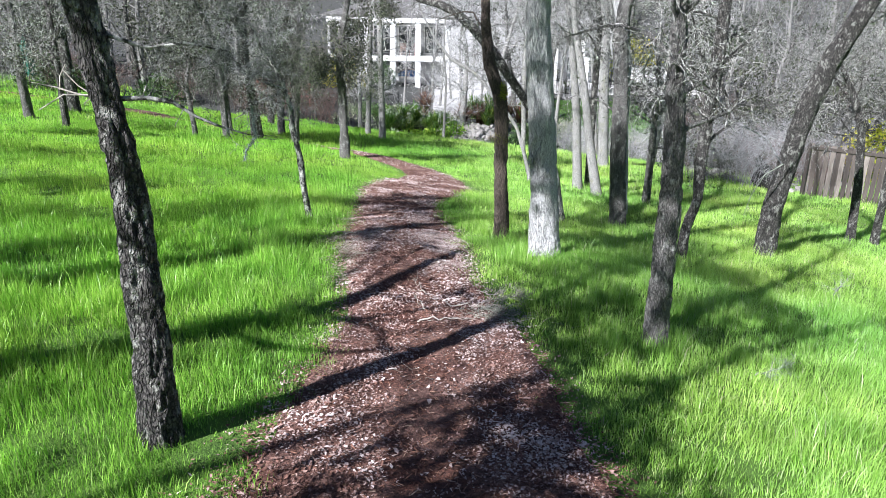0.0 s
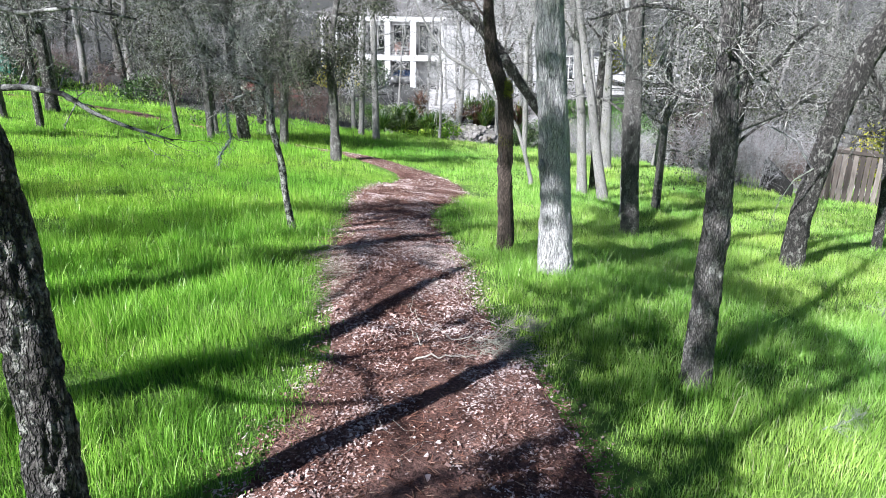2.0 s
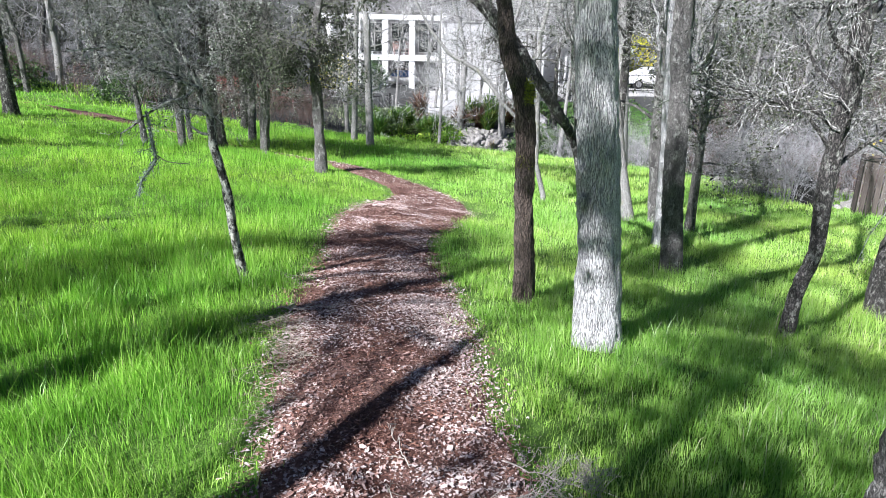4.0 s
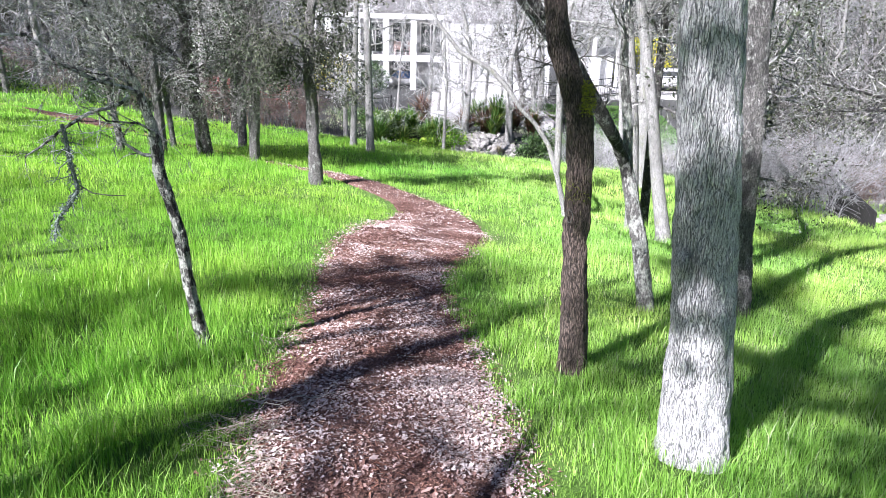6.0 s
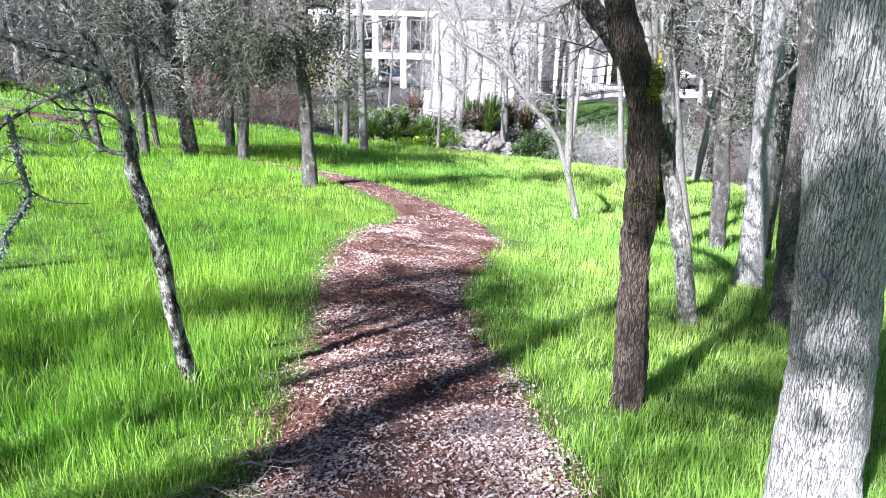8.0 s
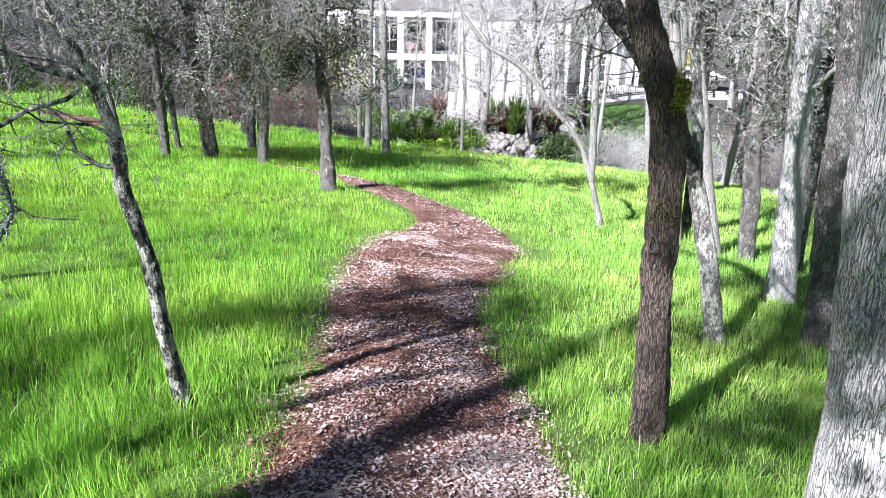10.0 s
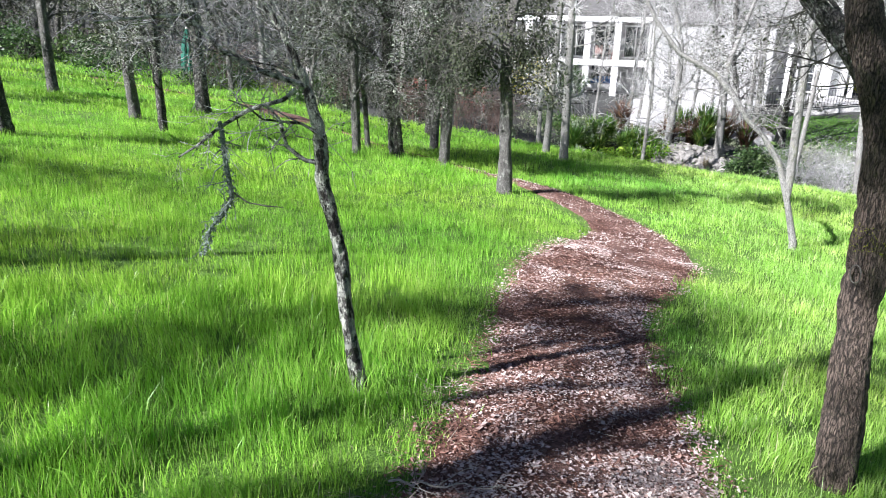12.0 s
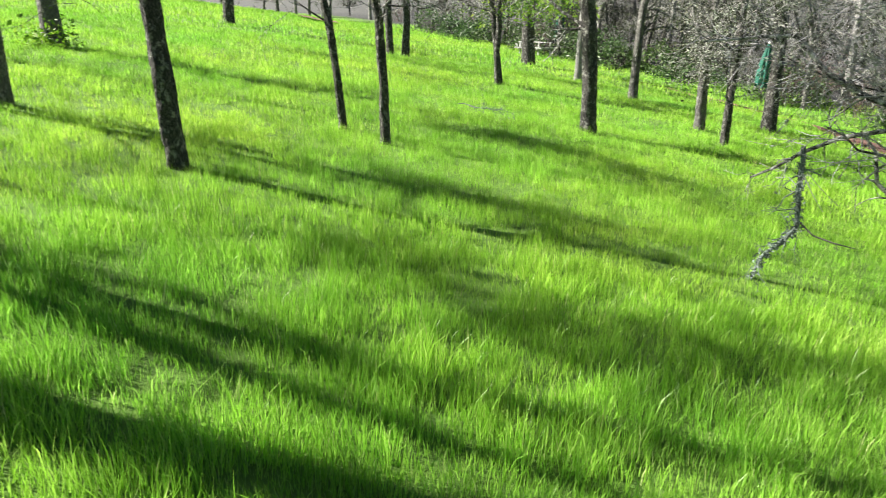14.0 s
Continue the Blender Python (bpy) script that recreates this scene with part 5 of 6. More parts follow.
# ---- shrubs, brush and garden plants ----
def brush(x, y, r, h, seed, mat, stems=14, twigs=110, label="bare tangled brush at the edge of the woodland", group="brush"):
    rng = np.random.default_rng(seed)
    z = ground_at(x, y)
    ob = thing("bush", (x, y, z), label, "bush", group)
    base = np.zeros((stems, 7, 3))
    a = rng.uniform(0, 2 * np.pi, stems)
    out = r * rng.uniform(0.2, 1, stems)
    u = np.linspace(0, 1, 7)
    base[..., 0] = x + rng.normal(0, r * 0.2, stems)[:, None] + (np.cos(a) * out)[:, None] * u ** 1.5
    base[..., 1] = y + rng.normal(0, r * 0.2, stems)[:, None] + (np.sin(a) * out)[:, None] * u ** 1.5
    base[..., 2] = z - 0.1 + (h * rng.uniform(0.6, 1.1, stems))[:, None] * (u - 0.25 * u ** 3)
    base += rng.normal(0, 0.03, base.shape)
    R = np.full((stems, 1), 0.009) * np.linspace(1, 0.4, 7)[None]
    p = Pile()
    p.tubes(base, R, 3)
    p.link("base", mat, ob)
    q = Pile()
    P1, R1 = offshoots(rng, base, R, twigs, h * 0.4, 4, (20, 70), 0.2, 0.7, 0.2, 0.6, 0.4)
    q.tubes(P1, R1, 3)
    P2, R2 = offshoots(rng, P1, R1, twigs * 5, h * 0.2, 2, (20, 70), 0.2, 0.7, 0.1, 0.8, 0.6)
    q.add(*ribbons(P2, R2 * 0.7, rng))
    q.link("tangle", mat, ob)
    return ob


def leaf_shrub(x, y, r, h, seed, mat, count, size, label):
    rng = np.random.default_rng(seed)
    z = ground_at(x, y)
    ob = thing("shrub", (x, y, z), label, "shrub")
    n = max(20, count // 14)
    a, b = rng.uniform(0, 2 * np.pi, n), np.arccos(rng.uniform(-0.2, 1, n))
    k = rng.uniform(0.55, 1.0, n) ** 0.5 * (0.8 + 0.35 * vnoise(np.stack([np.cos(a) * 2 + seed, np.sin(a) * 2, b * 2], 1), seed))
    P = np.stack([x + r * k * np.cos(a) * np.sin(b), y + r * k * np.sin(a) * np.sin(b), z + h * (0.1 + 0.9 * k * np.clip(np.cos(b), 0, 1))], 1)
    leaf_cloud("foliage", rng, P, 14, r * 0.12, size, mat, ob)
    m = 14
    S = np.stack([np.tile(np.array([x, y, z - 0.05]), (m, 1)), P[:m] * 0.5 + np.array([x, y, z + 0.1]) * 0.5, P[:m]], 1)
    p = Pile()
    p.tubes(S, np.tile(np.array([[0.02, 0.012, 0.005]]), (m, 1)), 4)
    p.link("base", M_TWIG_DARK, ob)
    return ob


def strap_plant(x, y, h, count, seed, mat, label, width=0.035, spread=0.7):
    rng = np.random.default_rng(seed)
    z = ground_at(x, y)
    ob = thing("plant", (x, y, z), label, "plant")
    a = rng.uniform(0, 2 * np.pi, count)
    L, arch = h * rng.uniform(0.6, 1.15, count), rng.uniform(0.15, 1.0, count)
    u = np.linspace(0, 1, 6)
    d = (spread * L * arch)[:, None] * u ** 1.6
    c = np.stack([x + rng.normal(0, 0.06, count)[:, None] + np.cos(a)[:, None] * d, y + rng.normal(0, 0.06, count)[:, None] + np.sin(a)[:, None] * d,
                  z + L[:, None] * (u - (0.55 * arch)[:, None] * u ** 2.5)], -1)
    s = np.stack([-np.sin(a), np.cos(a), 0 * a], 1)[:, None] * (width * np.array([0.7, 1, 1, 0.8, 0.5, 0.08]))[None, :, None]
    V = np.stack([c - s, c + s], 2).reshape(-1, 3)
    o = (np.arange(count)[:, None] * 12 + np.arange(5)[None] * 2).ravel()
    mesh_object("foliage", V, np.stack([o, o + 1, o + 3, o + 2], 1), mat, ob)
    return ob


strap_plant(-1.9, 33.0, 1.1, 120, 1, M_STRAP, "lush clump of green strap leaves on the creek bank")
strap_plant(-1.2, 33.6, 1.0, 110, 2, M_STRAP, "lush clump of green strap leaves on the creek bank")
strap_plant(-2.6, 33.4, 0.9, 100, 3, M_STRAP, "lush clump of green strap leaves on the creek bank")
strap_plant(-0.8, 36.0, 1.5, 130, 4, M_FLAX, "bronze flax plant with sword-like leaves")
strap_plant(2.5, 34.5, 1.8, 130, 5, M_STRAP, "tall green flax above the rock bank")
strap_plant(1.9, 34.2, 1.3, 110, 6, M_FLAX, "dark flax beside the tree foot")
strap_plant(4.1, 35.0, 1.4, 130, 7, M_STRAP, "yellowish flax plant on the bank")
leaf_shrub(-0.4, 31.6, 0.8, 0.7, 8, M_FRESH, 1400, 0.05, "low bright green shrub by the creek")
leaf_shrub(0.3, 33.0, 0.9, 0.5, 9, M_FRESH, 1400, 0.05, "low bright green ground cover by the creek")
leaf_shrub(4.0, 32.0, 1.0, 1.2, 10, M_SHRUB, 2600, 0.055, "dense dark green shrub on the creek bank")
leaf_shrub(4.6, 32.4, 1.3, 1.4, 11, M_SHRUB, 3000, 0.055, "dense dark green shrub on the creek bank")
leaf_shrub(6.0, 33.4, 1.0, 1.4, 12, M_SAGE, 2600, 0.05, "grey-green shrub at the foot of the lawn")
leaf_shrub(7.4, 33.6, 1.1, 1.3, 13, M_SAGE, 2600, 0.05, "grey-green shrub at the foot of the lawn")
leaf_shrub(8.6, 34.0, 1.0, 1.0, 14, M_SHRUB, 2200, 0.05, "dark shrub at the foot of the lawn")
leaf_shrub(-4.2, 50.3, 0.8, 1.7, 15, M_SHRUB, 1600, 0.06, "clipped green shrub against the house")
leaf_shrub(-6.4, 46.0, 1.4, 2.0, 16, M_YELLOW, 2200, 0.07, "yellow flowering shrub by the terrace")
leaf_shrub(15.2, 57.0, 2.2, 3.4, 17, M_YELLOW, 3400, 0.09, "round yellow-green bush above the drive")
leaf_shrub(18.5, 27.5, 2.4, 2.2, 18, M_YELLOW, 2600, 0.08, "yellow-green bushes behind the board fence")
leaf_shrub(22.5, 26.5, 2.2, 2.4, 19, M_FRESH, 2600, 0.08, "green bushes behind the board fence")
leaf_shrub(-12.5, 31.2, 1.2, 1.2, 20, M_SHRUB, 1800, 0.06, "dark evergreen shrub in the woodland edge")
leaf_shrub(-17.5, 31.8, 1.5, 1.5, 21, M_SHRUB, 2000, 0.06, "dark evergreen shrub in the woodland edge")
strap_plant(1.6, 31.6, 0.6, 90, 22, M_STRAW, "tuft of dry grass on the rock bank", 0.012)
strap_plant(2.4, 32.3, 0.6, 90, 23, M_STRAW, "tuft of dry grass on the rock bank", 0.012)

rng = np.random.default_rng(63)
for q in range(11):
    strap_plant(rng.uniform(-3.4, 0.2), rng.uniform(31.6, 34.6), rng.uniform(0.8, 1.2), 170, 70 + q, M_STRAP, "lush clump of green strap leaves on the creek bank", 0.03, 1.1)
for q in range(6):
    strap_plant(rng.uniform(0.8, 5.2), rng.uniform(33.6, 36.4), rng.uniform(1.1, 1.7), 150, 90 + q, M_STRAP if q % 2 else M_FLAX, "arching flax on the bank above the rocks", 0.035, 1.0)
for q in range(7):
    leaf_shrub((-3.4, -2.3, -1.2, 5.2, 6.6, 7.9, 9.2)[q], rng.uniform(31.0, 35.0), rng.uniform(0.6, 1.1), rng.uniform(0.5, 1.1), 120 + q, (M_SHRUB, M_SAGE, M_FRESH)[q % 3], 1700, 0.05, "low garden shrub on the creek bank")
cover = rng.uniform((-5, 29.8, 0), (11, 37.2, 0), (2600, 3))
cover = cover[vnoise(cover * np.array([0.8, 0.8, 1]), 5) > 0.36]
cover[:, 2] = gz(cover[:, 0], cover[:, 1]) + 0.06
tagged(leaf_cloud("ground_cover", rng, cover, 9, 0.09, 0.05, M_SAGE, None), "low grey-green ground cover along the creek", "plants", kind="stuff")

# unseen evergreen crowns added behind the walk, on the sunny side, to cast shade
def evergreen(x, y, targets, seed, dense=58, stem=0.13, lean=(0.0, 0.0)):
    """Unseen leaf clumps added over (x, y), each blocking the sun from a target."""
    rng = np.random.default_rng(seed)
    z = ground_at(x, y)
    ob = thing("tree", (x, y, z), "added unseen evergreen oak, its clumped dark leaves set to cast shade", "tree", "woodland trees")
    rows = extend([(x, y, z - 0.1, stem), (x + 0.05, y, z + 2.4, stem * 0.9), (x, y, z + 4.8, stem * 0.78), (x + lean[0], y + lean[1], z + 7.2, stem * 0.55)], z + 8.5, rng)
    top, C = Vector(rows[2][:3]), []
    limbs = Pile()
    limbs.add(*trunk_mesh(rows, 12, 0.15, 0, seed))
    for tx_, ty_, tz_, size in targets:
        g = Vector((tx_, ty_, tz_))
        k = ((x - tx_) * to_sun.x + (y - ty_) * to_sun.y) / (to_sun.x ** 2 + to_sun.y ** 2)
        c = g + to_sun * k
        a = np.array(top)
        b = np.array(c)
        limbs.tubes(np.stack([a, a * 0.5 + b * 0.5 + np.array([0, 0, 0.25]), b])[None], np.array([[0.010, 0.007, 0.004]]), 4)
        C.append(b + rng.normal(0, 1, (int(dense * size / 0.5 * (0.6 + size)), 3)) * max(size * 0.6, 0.2))
    limbs.link("trunk", M_OAK, ob, shade=True)
    leaf_cloud("foliage", rng, np.concatenate(C), 7, 0.10, 0.055, M_SHRUB, ob)


evergreen(-6.24, 2.43, [(1.0, 7.75, 1.88, 0.2), (1.1, 7.9, 2.4, 0.36), (0.75, 9.2, 1.4, 0.36), (0.8, 9.2, 1.8, 0.4), (0.8, 9.2, 2.2, 0.45),
                        (0.35, 3.0, 0.0, 0.55), (0.7, 3.35, 0.0, 0.4), (0.0, 2.6, 0.0, 0.45), (0.5, 3.75, -0.1, 0.3), (1.2, 3.9, -0.1, 0.22), (1.0, 4.85, -0.2, 0.25), (1.57, 5.15, -0.2, 0.22), (2.4, 5.4, -0.3, 0.3),
                        (0.7, 6.37, -0.2, 0.27), (0.95, 5.5, -0.2, 0.25), (1.45, 5.6, -0.2, 0.26), (1.35, 6.15, -0.2, 0.28), (1.8, 5.85, -0.2, 0.28), (1.8, 7.1, -0.3, 0.3), (2.25, 7.7, -0.4, 0.3), (2.65, 8.6, -0.6, 0.35), (3.2, 8.1, -0.6, 0.35),
                        (3.6, 7.8, -0.7, 0.4), (3.6, 6.5, -0.6, 0.28), (3.1, 6.6, -0.4, 0.3), (3.6, 9.4, -0.7, 0.45), (1.5, 9.2, -0.6, 0.35), (1.9, 9.4, -0.6, 0.4), (2.6, 10.9, -0.8, 0.4), (1.8, 11.3, -0.8, 0.3),
                        (0.25, 11.3, -0.7, 0.24), (0.15, 12.2, -0.8, 0.2), (3.3, 13.6, -1.2, 0.4), (4.2, 12.6, -1.2, 0.4), (-0.8, 10.4, -0.45, 0.2), (-0.35, 10.9, -0.5, 0.2), (-0.25, 9.95, -0.5, 0.16), (-1.0, 11.0, -0.5, 0.2), (-0.1, 10.5, -0.55, 0.16), (-0.75, 11.5, -0.55, 0.2), (-0.3, 11.9, -0.6, 0.18), (2.42, 9.15, -0.6, 0.3), (2.55, 9.4, -0.65, 0.3)], 1, 80, 0.145, (-0.3, 0.28))
evergreen(-9.4, -1.4, [(-3.0, 9.0, -0.1, 0.4), (-5.0, 9.8, 0.1, 0.4), (-9.5, 12.0, 0.2, 0.6), (-2.5, 3.6, 0.2, 0.2), (-1.9, 4.25, 0.1, 0.2), (-1.35, 4.85, 0.0, 0.2), (-4.0, 8.0, 0.0, 0.25)], 2)

evergreen(-12.4, -2.6, [(-9.87, 11.51, 0.2, 0.4), (-9.37, 12.11, 0.1, 0.4), (-8.64, 12.56, 0, 0.4), (-7.56, 12.77, -0.1, 0.4), (-7.02, 8.88, 0.2, 0.4), (-6.56, 9.17, 0.1, 0.4), (-5.08, 7.56, 0.1, 0.2), (-4.73, 7.7, 0.1, 0.2), (-3.66, 8.08, -0, 0.2), (-3.27, 8.18, -0.1, 0.2), (-2.61, 8.68, -0.2, 0.2), (-2.07, 10.35, -0.4, 0.4), (-1.74, 10.6, -0.4, 0.4), (-14.02, 15.62, 0.3, 0.4), (-15.02, 20.89, -0.1, 0.4), (-8.62, 16.35, -0.3, 0.4)], 3)
evergreen(-30.0, -2.0, [(-21, 15.9, 0.9, 0.6), (-24, 18, 0.9, 0.7), (-26.4, 20.9, 0.9, 0.8), (-19, 17, 0.6, 0.6), (-16.5, 14.5, 0.6, 0.5), (-20, 12.5, 0.9, 0.5)], 4)

arch_rows = [(1.80, 11.285, 0.2, 0.05), (1.745, 11.31, 0.46, 0.058), (1.69, 11.28, 0.6, 0.058), (1.55, 11.1, 0.82, 0.058), (1.40, 10.9, 1.0, 0.060), (1.14, 10.65, 1.345, 0.066), (0.905, 10.6, 1.655, 0.074), (0.73, 10.75, 1.89, 0.078), (0.515, 10.75, 2.137, 0.072), (0.19, 10.8, 2.41, 0.062), (-0.06, 10.9, 2.52, 0.055), (-0.4, 11.0, 2.6, 0.045), (-1.0, 11.2, 2.9, 0.03), (-1.6, 11.4, 3.4, 0.015)]
arch = Pile()
arch.add(*trunk_mesh(arch_rows, 28, 0.03, 0.008, 61, 0))
arch.link("limb", M_DARK, crooked_oak, "dark limb arching over the path", True)
hanging(crooked_oak, "spray", [(x, y, z, r * 0.3) for x, y, z, r in arch_rows[3:]], 62, M_TWIG_DARK, 46, 320, 0.5)


bush_kinds = [brush(0, 60, 1.2, 1.9, 301, M_BRUSH), brush(0, 61, 1.4, 2.4, 302, M_TWIG), brush(0, 62, 1.2, 2.0, 303, M_TWIG_DARK)]
rng = np.random.default_rng(88)
for zone, count in (((-12, -4, 29.6, 33), 16), ((-34, -12, 31, 36), 20), ((9, 17, 22, 32), 22), ((12, 26, 28, 44), 28), ((-40, 36, 60, 75), 12), ((-60, -34, 32, 37), 12)):
    for _ in range(count):
        x, y = rng.uniform(zone[0], zone[1]), rng.uniform(zone[2], zone[3])
        if 10.5 < x and y < 24 and y < 22.6:
            y = 23.5
        ob = bush_kinds[int(rng.integers(0, 3))] if zone[0] != -12 else bush_kinds[int(rng.choice([0, 0, 2]))]
        copy_thing(ob, pose(x, y, ground_at(x, y), 0, 0, rng.uniform(0, 360)))
for ob, (x, y) in zip(bush_kinds, ((-8, 30.6), (13, 24), (11.5, 26))):
    ob.matrix_basis = pose(x, y, ground_at(x, y))
brush(9.6, 21.6, 1.3, 2.6, 311, M_TWIG, 34, 420, "dense grey twiggy bush beside the board fence")
brush(8.6, 22.6, 1.1, 2.4, 312, M_TWIG, 30, 360, "dense grey twiggy bush beside the board fence")
brush(9.2, 22.2, 0.9, 1.6, 313, M_TWIG_DARK, 24, 260, "dark twiggy bush beside the board fence")

for q, (x, y, h) in enumerate(((5.2, 30.2, 2.0), (6.4, 31.2, 2.5), (7.6, 30.0, 2.2), (8.8, 31.4, 2.6), (6.9, 32.8, 2.3), (10.2, 30.4, 2.6))):
    brush(x, y, 1.1, h, 331 + q, M_TWIG_PALE if q % 2 else M_TWIG, 22, 200, "bare pale brush below the lawn")

# rock bank at the creek
for q in range(16):
    x = -46 + 1.6 * q + rng.uniform(-0.6, 0.6)
    leaf_shrub(x, rng.uniform(31.2, 33.6), rng.uniform(1.0, 1.7), rng.uniform(1.0, 2.0), 160 + q, M_SHRUB, 1100, 0.075, "dark evergreen shrub in the woodland edge")

bank = thing("rock_bank", (1.6, 32.2, ground_at(1.6, 32.2)), "bank of loose grey river rocks above the creek", "rocks")
rng = np.random.default_rng(9)
rock_meshes = []
for q in range(6):
    bm = bmesh.new()
    bmesh.ops.create_icosphere(bm, subdivisions=2, radius=1)
    for v in bm.verts:
        v.co *= 1 + 0.35 * (noise.noise(v.co * 1.3 + Vector((q * 7, 0, 0))))
        v.co.z *= 0.65
    me = bpy.data.meshes.new("rock")
    bm.to_mesh(me)
    bm.free()
    me.materials.append(M_ROCK)
    rock_meshes.append(me)
for q in range(240):
    if q < 180:
        x, y = rng.uniform(0.5, 3.1), rng.uniform(32.1, 33.9)
    else:
        x, y = rng.uniform(9.5, 16), rng.uniform(21.8, 27)
    ob = new("rock", rock_meshes[q % 6])
    ob.parent = bank
    ob.matrix_parent_inverse = Matrix.Translation(-Vector(bank.location))
    s = rng.uniform(0.10, 0.26)
    ob.matrix_basis = pose(x, y, ground_at(x, y) + 0.2 * s, 0, 0, rng.uniform(0, 360)) @ Matrix.Diagonal((s, s * rng.uniform(0.7, 1.1), s, 1))

# mown lawn below the drive
r = np.random.default_rng(17)
x, y = r.uniform(5.6, 12.5, 26000), r.uniform(36.5, 47, 26000)
p, h, a = np.stack([x, y, gz(x, y)], 1), r.uniform(0.03, 0.06, len(x)), r.uniform(0, 2 * np.pi, len(x))
s = np.stack([np.cos(a), np.sin(a), 0 * a], 1) * 0.03
V = np.stack([p - s, p + s, p + np.stack([0 * h, 0 * h, h], 1)], 1).reshape(-1, 3)
tagged(mesh_object("lawn", V, np.arange(len(V)).reshape(-1, 3), M_LAWN), "short mown lawn sloping below the drive", "lawn", kind="stuff")


# ---- house ----
house = thing("house", (2, 52, -2.3), "white two-storey house with columns, balcony and shingled roof", "house")
M_GLASS = surface("dark window glass", (0.03, 0.035, 0.04), (0.07, 0.075, 0.08), 1.0, 0.08, 0.0)
M_BLUE = surface("blue tarpaulin", (0.03, 0.10, 0.32), (0.06, 0.20, 0.50), 3.0, 0.5, 0.01)
M_TERRA = surface("faded brown-pink fabric", (0.22, 0.13, 0.11), (0.34, 0.22, 0.19), 4.0, 0.8, 0.0)


def hpart(name, mat, *a, parent=None, label="", bevel=0.02):
    return part(name, boxed(*a, bevel=bevel), mat, parent or house, label)


def house_window(x0, x1, y, z0, z1, cols=2, rows=3):
    pane = hpart("window", M_GLASS, x0, x1, y - 0.03, y + 0.05, z0, z1, bevel=0.0)
    bars = bmesh.new()
    w = 0.05
    box(bars, x0 - 0.08, x1 + 0.08, y - 0.07, y - 0.035, z1, z1 + 0.09)
    box(bars, x0 - 0.1, x1 + 0.1, y - 0.12, y - 0.035, z0 - 0.08, z0)
    for q in range(cols + 1):
        c = x0 + (x1 - x0) * q / cols
        box(bars, c - w / 2, c + w / 2, y - 0.065, y - 0.035, z0, z1)
    for q in range(1, rows):
        c = z0 + (z1 - z0) * q / rows
        box(bars, x0, x1, y - 0.06, y - 0.036, c - 0.02, c + 0.02)
    fr = part("window_frame", bars, M_TRIM, None)
    fr.parent = pane
    return pane


def hip_roof(x0, x1, y0, y1, z0, z1, eave=0.5):
    bm = bmesh.new()
    a = [bm.verts.new(c) for c in ((x0 - eave, y0 - eave, z0), (x1 + eave, y0 - eave, z0), (x1 + eave, y1 + eave, z0), (x0 - eave, y1 + eave, z0))]
    b = [bm.verts.new((c.co.x, c.co.y, z0 + 0.18)) for c in a]
    k = min(x1 - x0, y1 - y0) / 2 + eave
    m = (y0 + y1) / 2
    c = [bm.verts.new((x0 - eave + k, m, z1)), bm.verts.new((x1 + eave - k, m, z1))]
    bm.faces.new(a[::-1])
    for q in range(4):
        bm.faces.new((a[q], a[(q + 1) % 4], b[(q + 1) % 4], b[q]))
    bm.faces.new((b[0], b[1], c[1], c[0]))
    bm.faces.new((b[1], b[2], c[1]))
    bm.faces.new((b[2], b[3], c[0], c[1]))
    bm.faces.new((b[3], b[0], c[0]))
    return part("roof", bm, M_SHINGLE, house)


hpart("wall", M_STUCCO, -8.2, 0.6, 55.0, 55.3, -2.5, 2.45, label="set-back wall behind the balcony")
hpart("wall", M_STUCCO, 0.6, 7.3, 51.5, 58.0, -2.5, 2.3)
hpart("wall", M_STUCCO, 7.3, 12.0, 53.5, 58.0, -2.5, 2.2)
hpart("wall", M_STUCCO, -8.4, -8.2, 52.0, 58.0, -2.5, 2.45)
hip_roof(-8.2, 0.8, 52.2, 58.5, 2.78, 4.2)
hip_roof(0.6, 12.2, 51.9, 58.2, 2.32, 4.6)
hpart("balcony", M_TRIM, -8.4, 0.58, 51.7, 54.98, -0.24, 0.08)
hpart("beam", M_TRIM, -8.4, 0.58, 51.72, 52.02, 2.42, 2.76)
for x in (-7.4, -5.5, -3.62, -1.79, 0.3):
    hpart("column", M_TRIM, x - 0.2, x + 0.2, 51.78, 52.0, 0.08, 2.42)
    hpart("column", M_TRIM, x - 0.2, x + 0.2, 51.78, 52.0, -2.5, -0.24)
for x in (-6.5, -4.6, -2.7, -0.7):
    house_window(x - 0.7, x + 0.7, 54.95, 0.25, 2.2, 2, 1)
house_window(-6.6, -5.0, 54.95, -2.2, -0.6, 2, 1)
# flat dark panel on the wall in place of the open bay's shade
hpart("garage_opening", M_GLASS, -3.4, -2.0, 54.9, 54.97, -2.3, -0.35, label="dark panel for the shade in the open garage bay under the balcony")
house_window(1.2, 1.95, 51.45, -1.6, -0.3, 2, 4)
house_window(9.4, 10.1, 53.45, -1.4, 0.2, 2, 3)
hpart("door", M_TRIM, 10.6, 11.5, 53.42, 53.47, -2.0, 0.2, label="white painted door")
for x in (8.4, 10.35, 12.0):
    hpart("post", M_TRIM, x - 0.12, x + 0.12, 52.3, 52.5, -2.2, 2.3)
for q in range(12):
    x = -8.1 + q * 0.72
    if min(abs(x - c) for c in (-7.4, -5.5, -3.62, -1.79, 0.3)) > 0.25:
        hpart("baluster", M_TRIM, x - 0.02, x + 0.02, 51.85, 51.89, 0.08, 0.32, bevel=0.0)


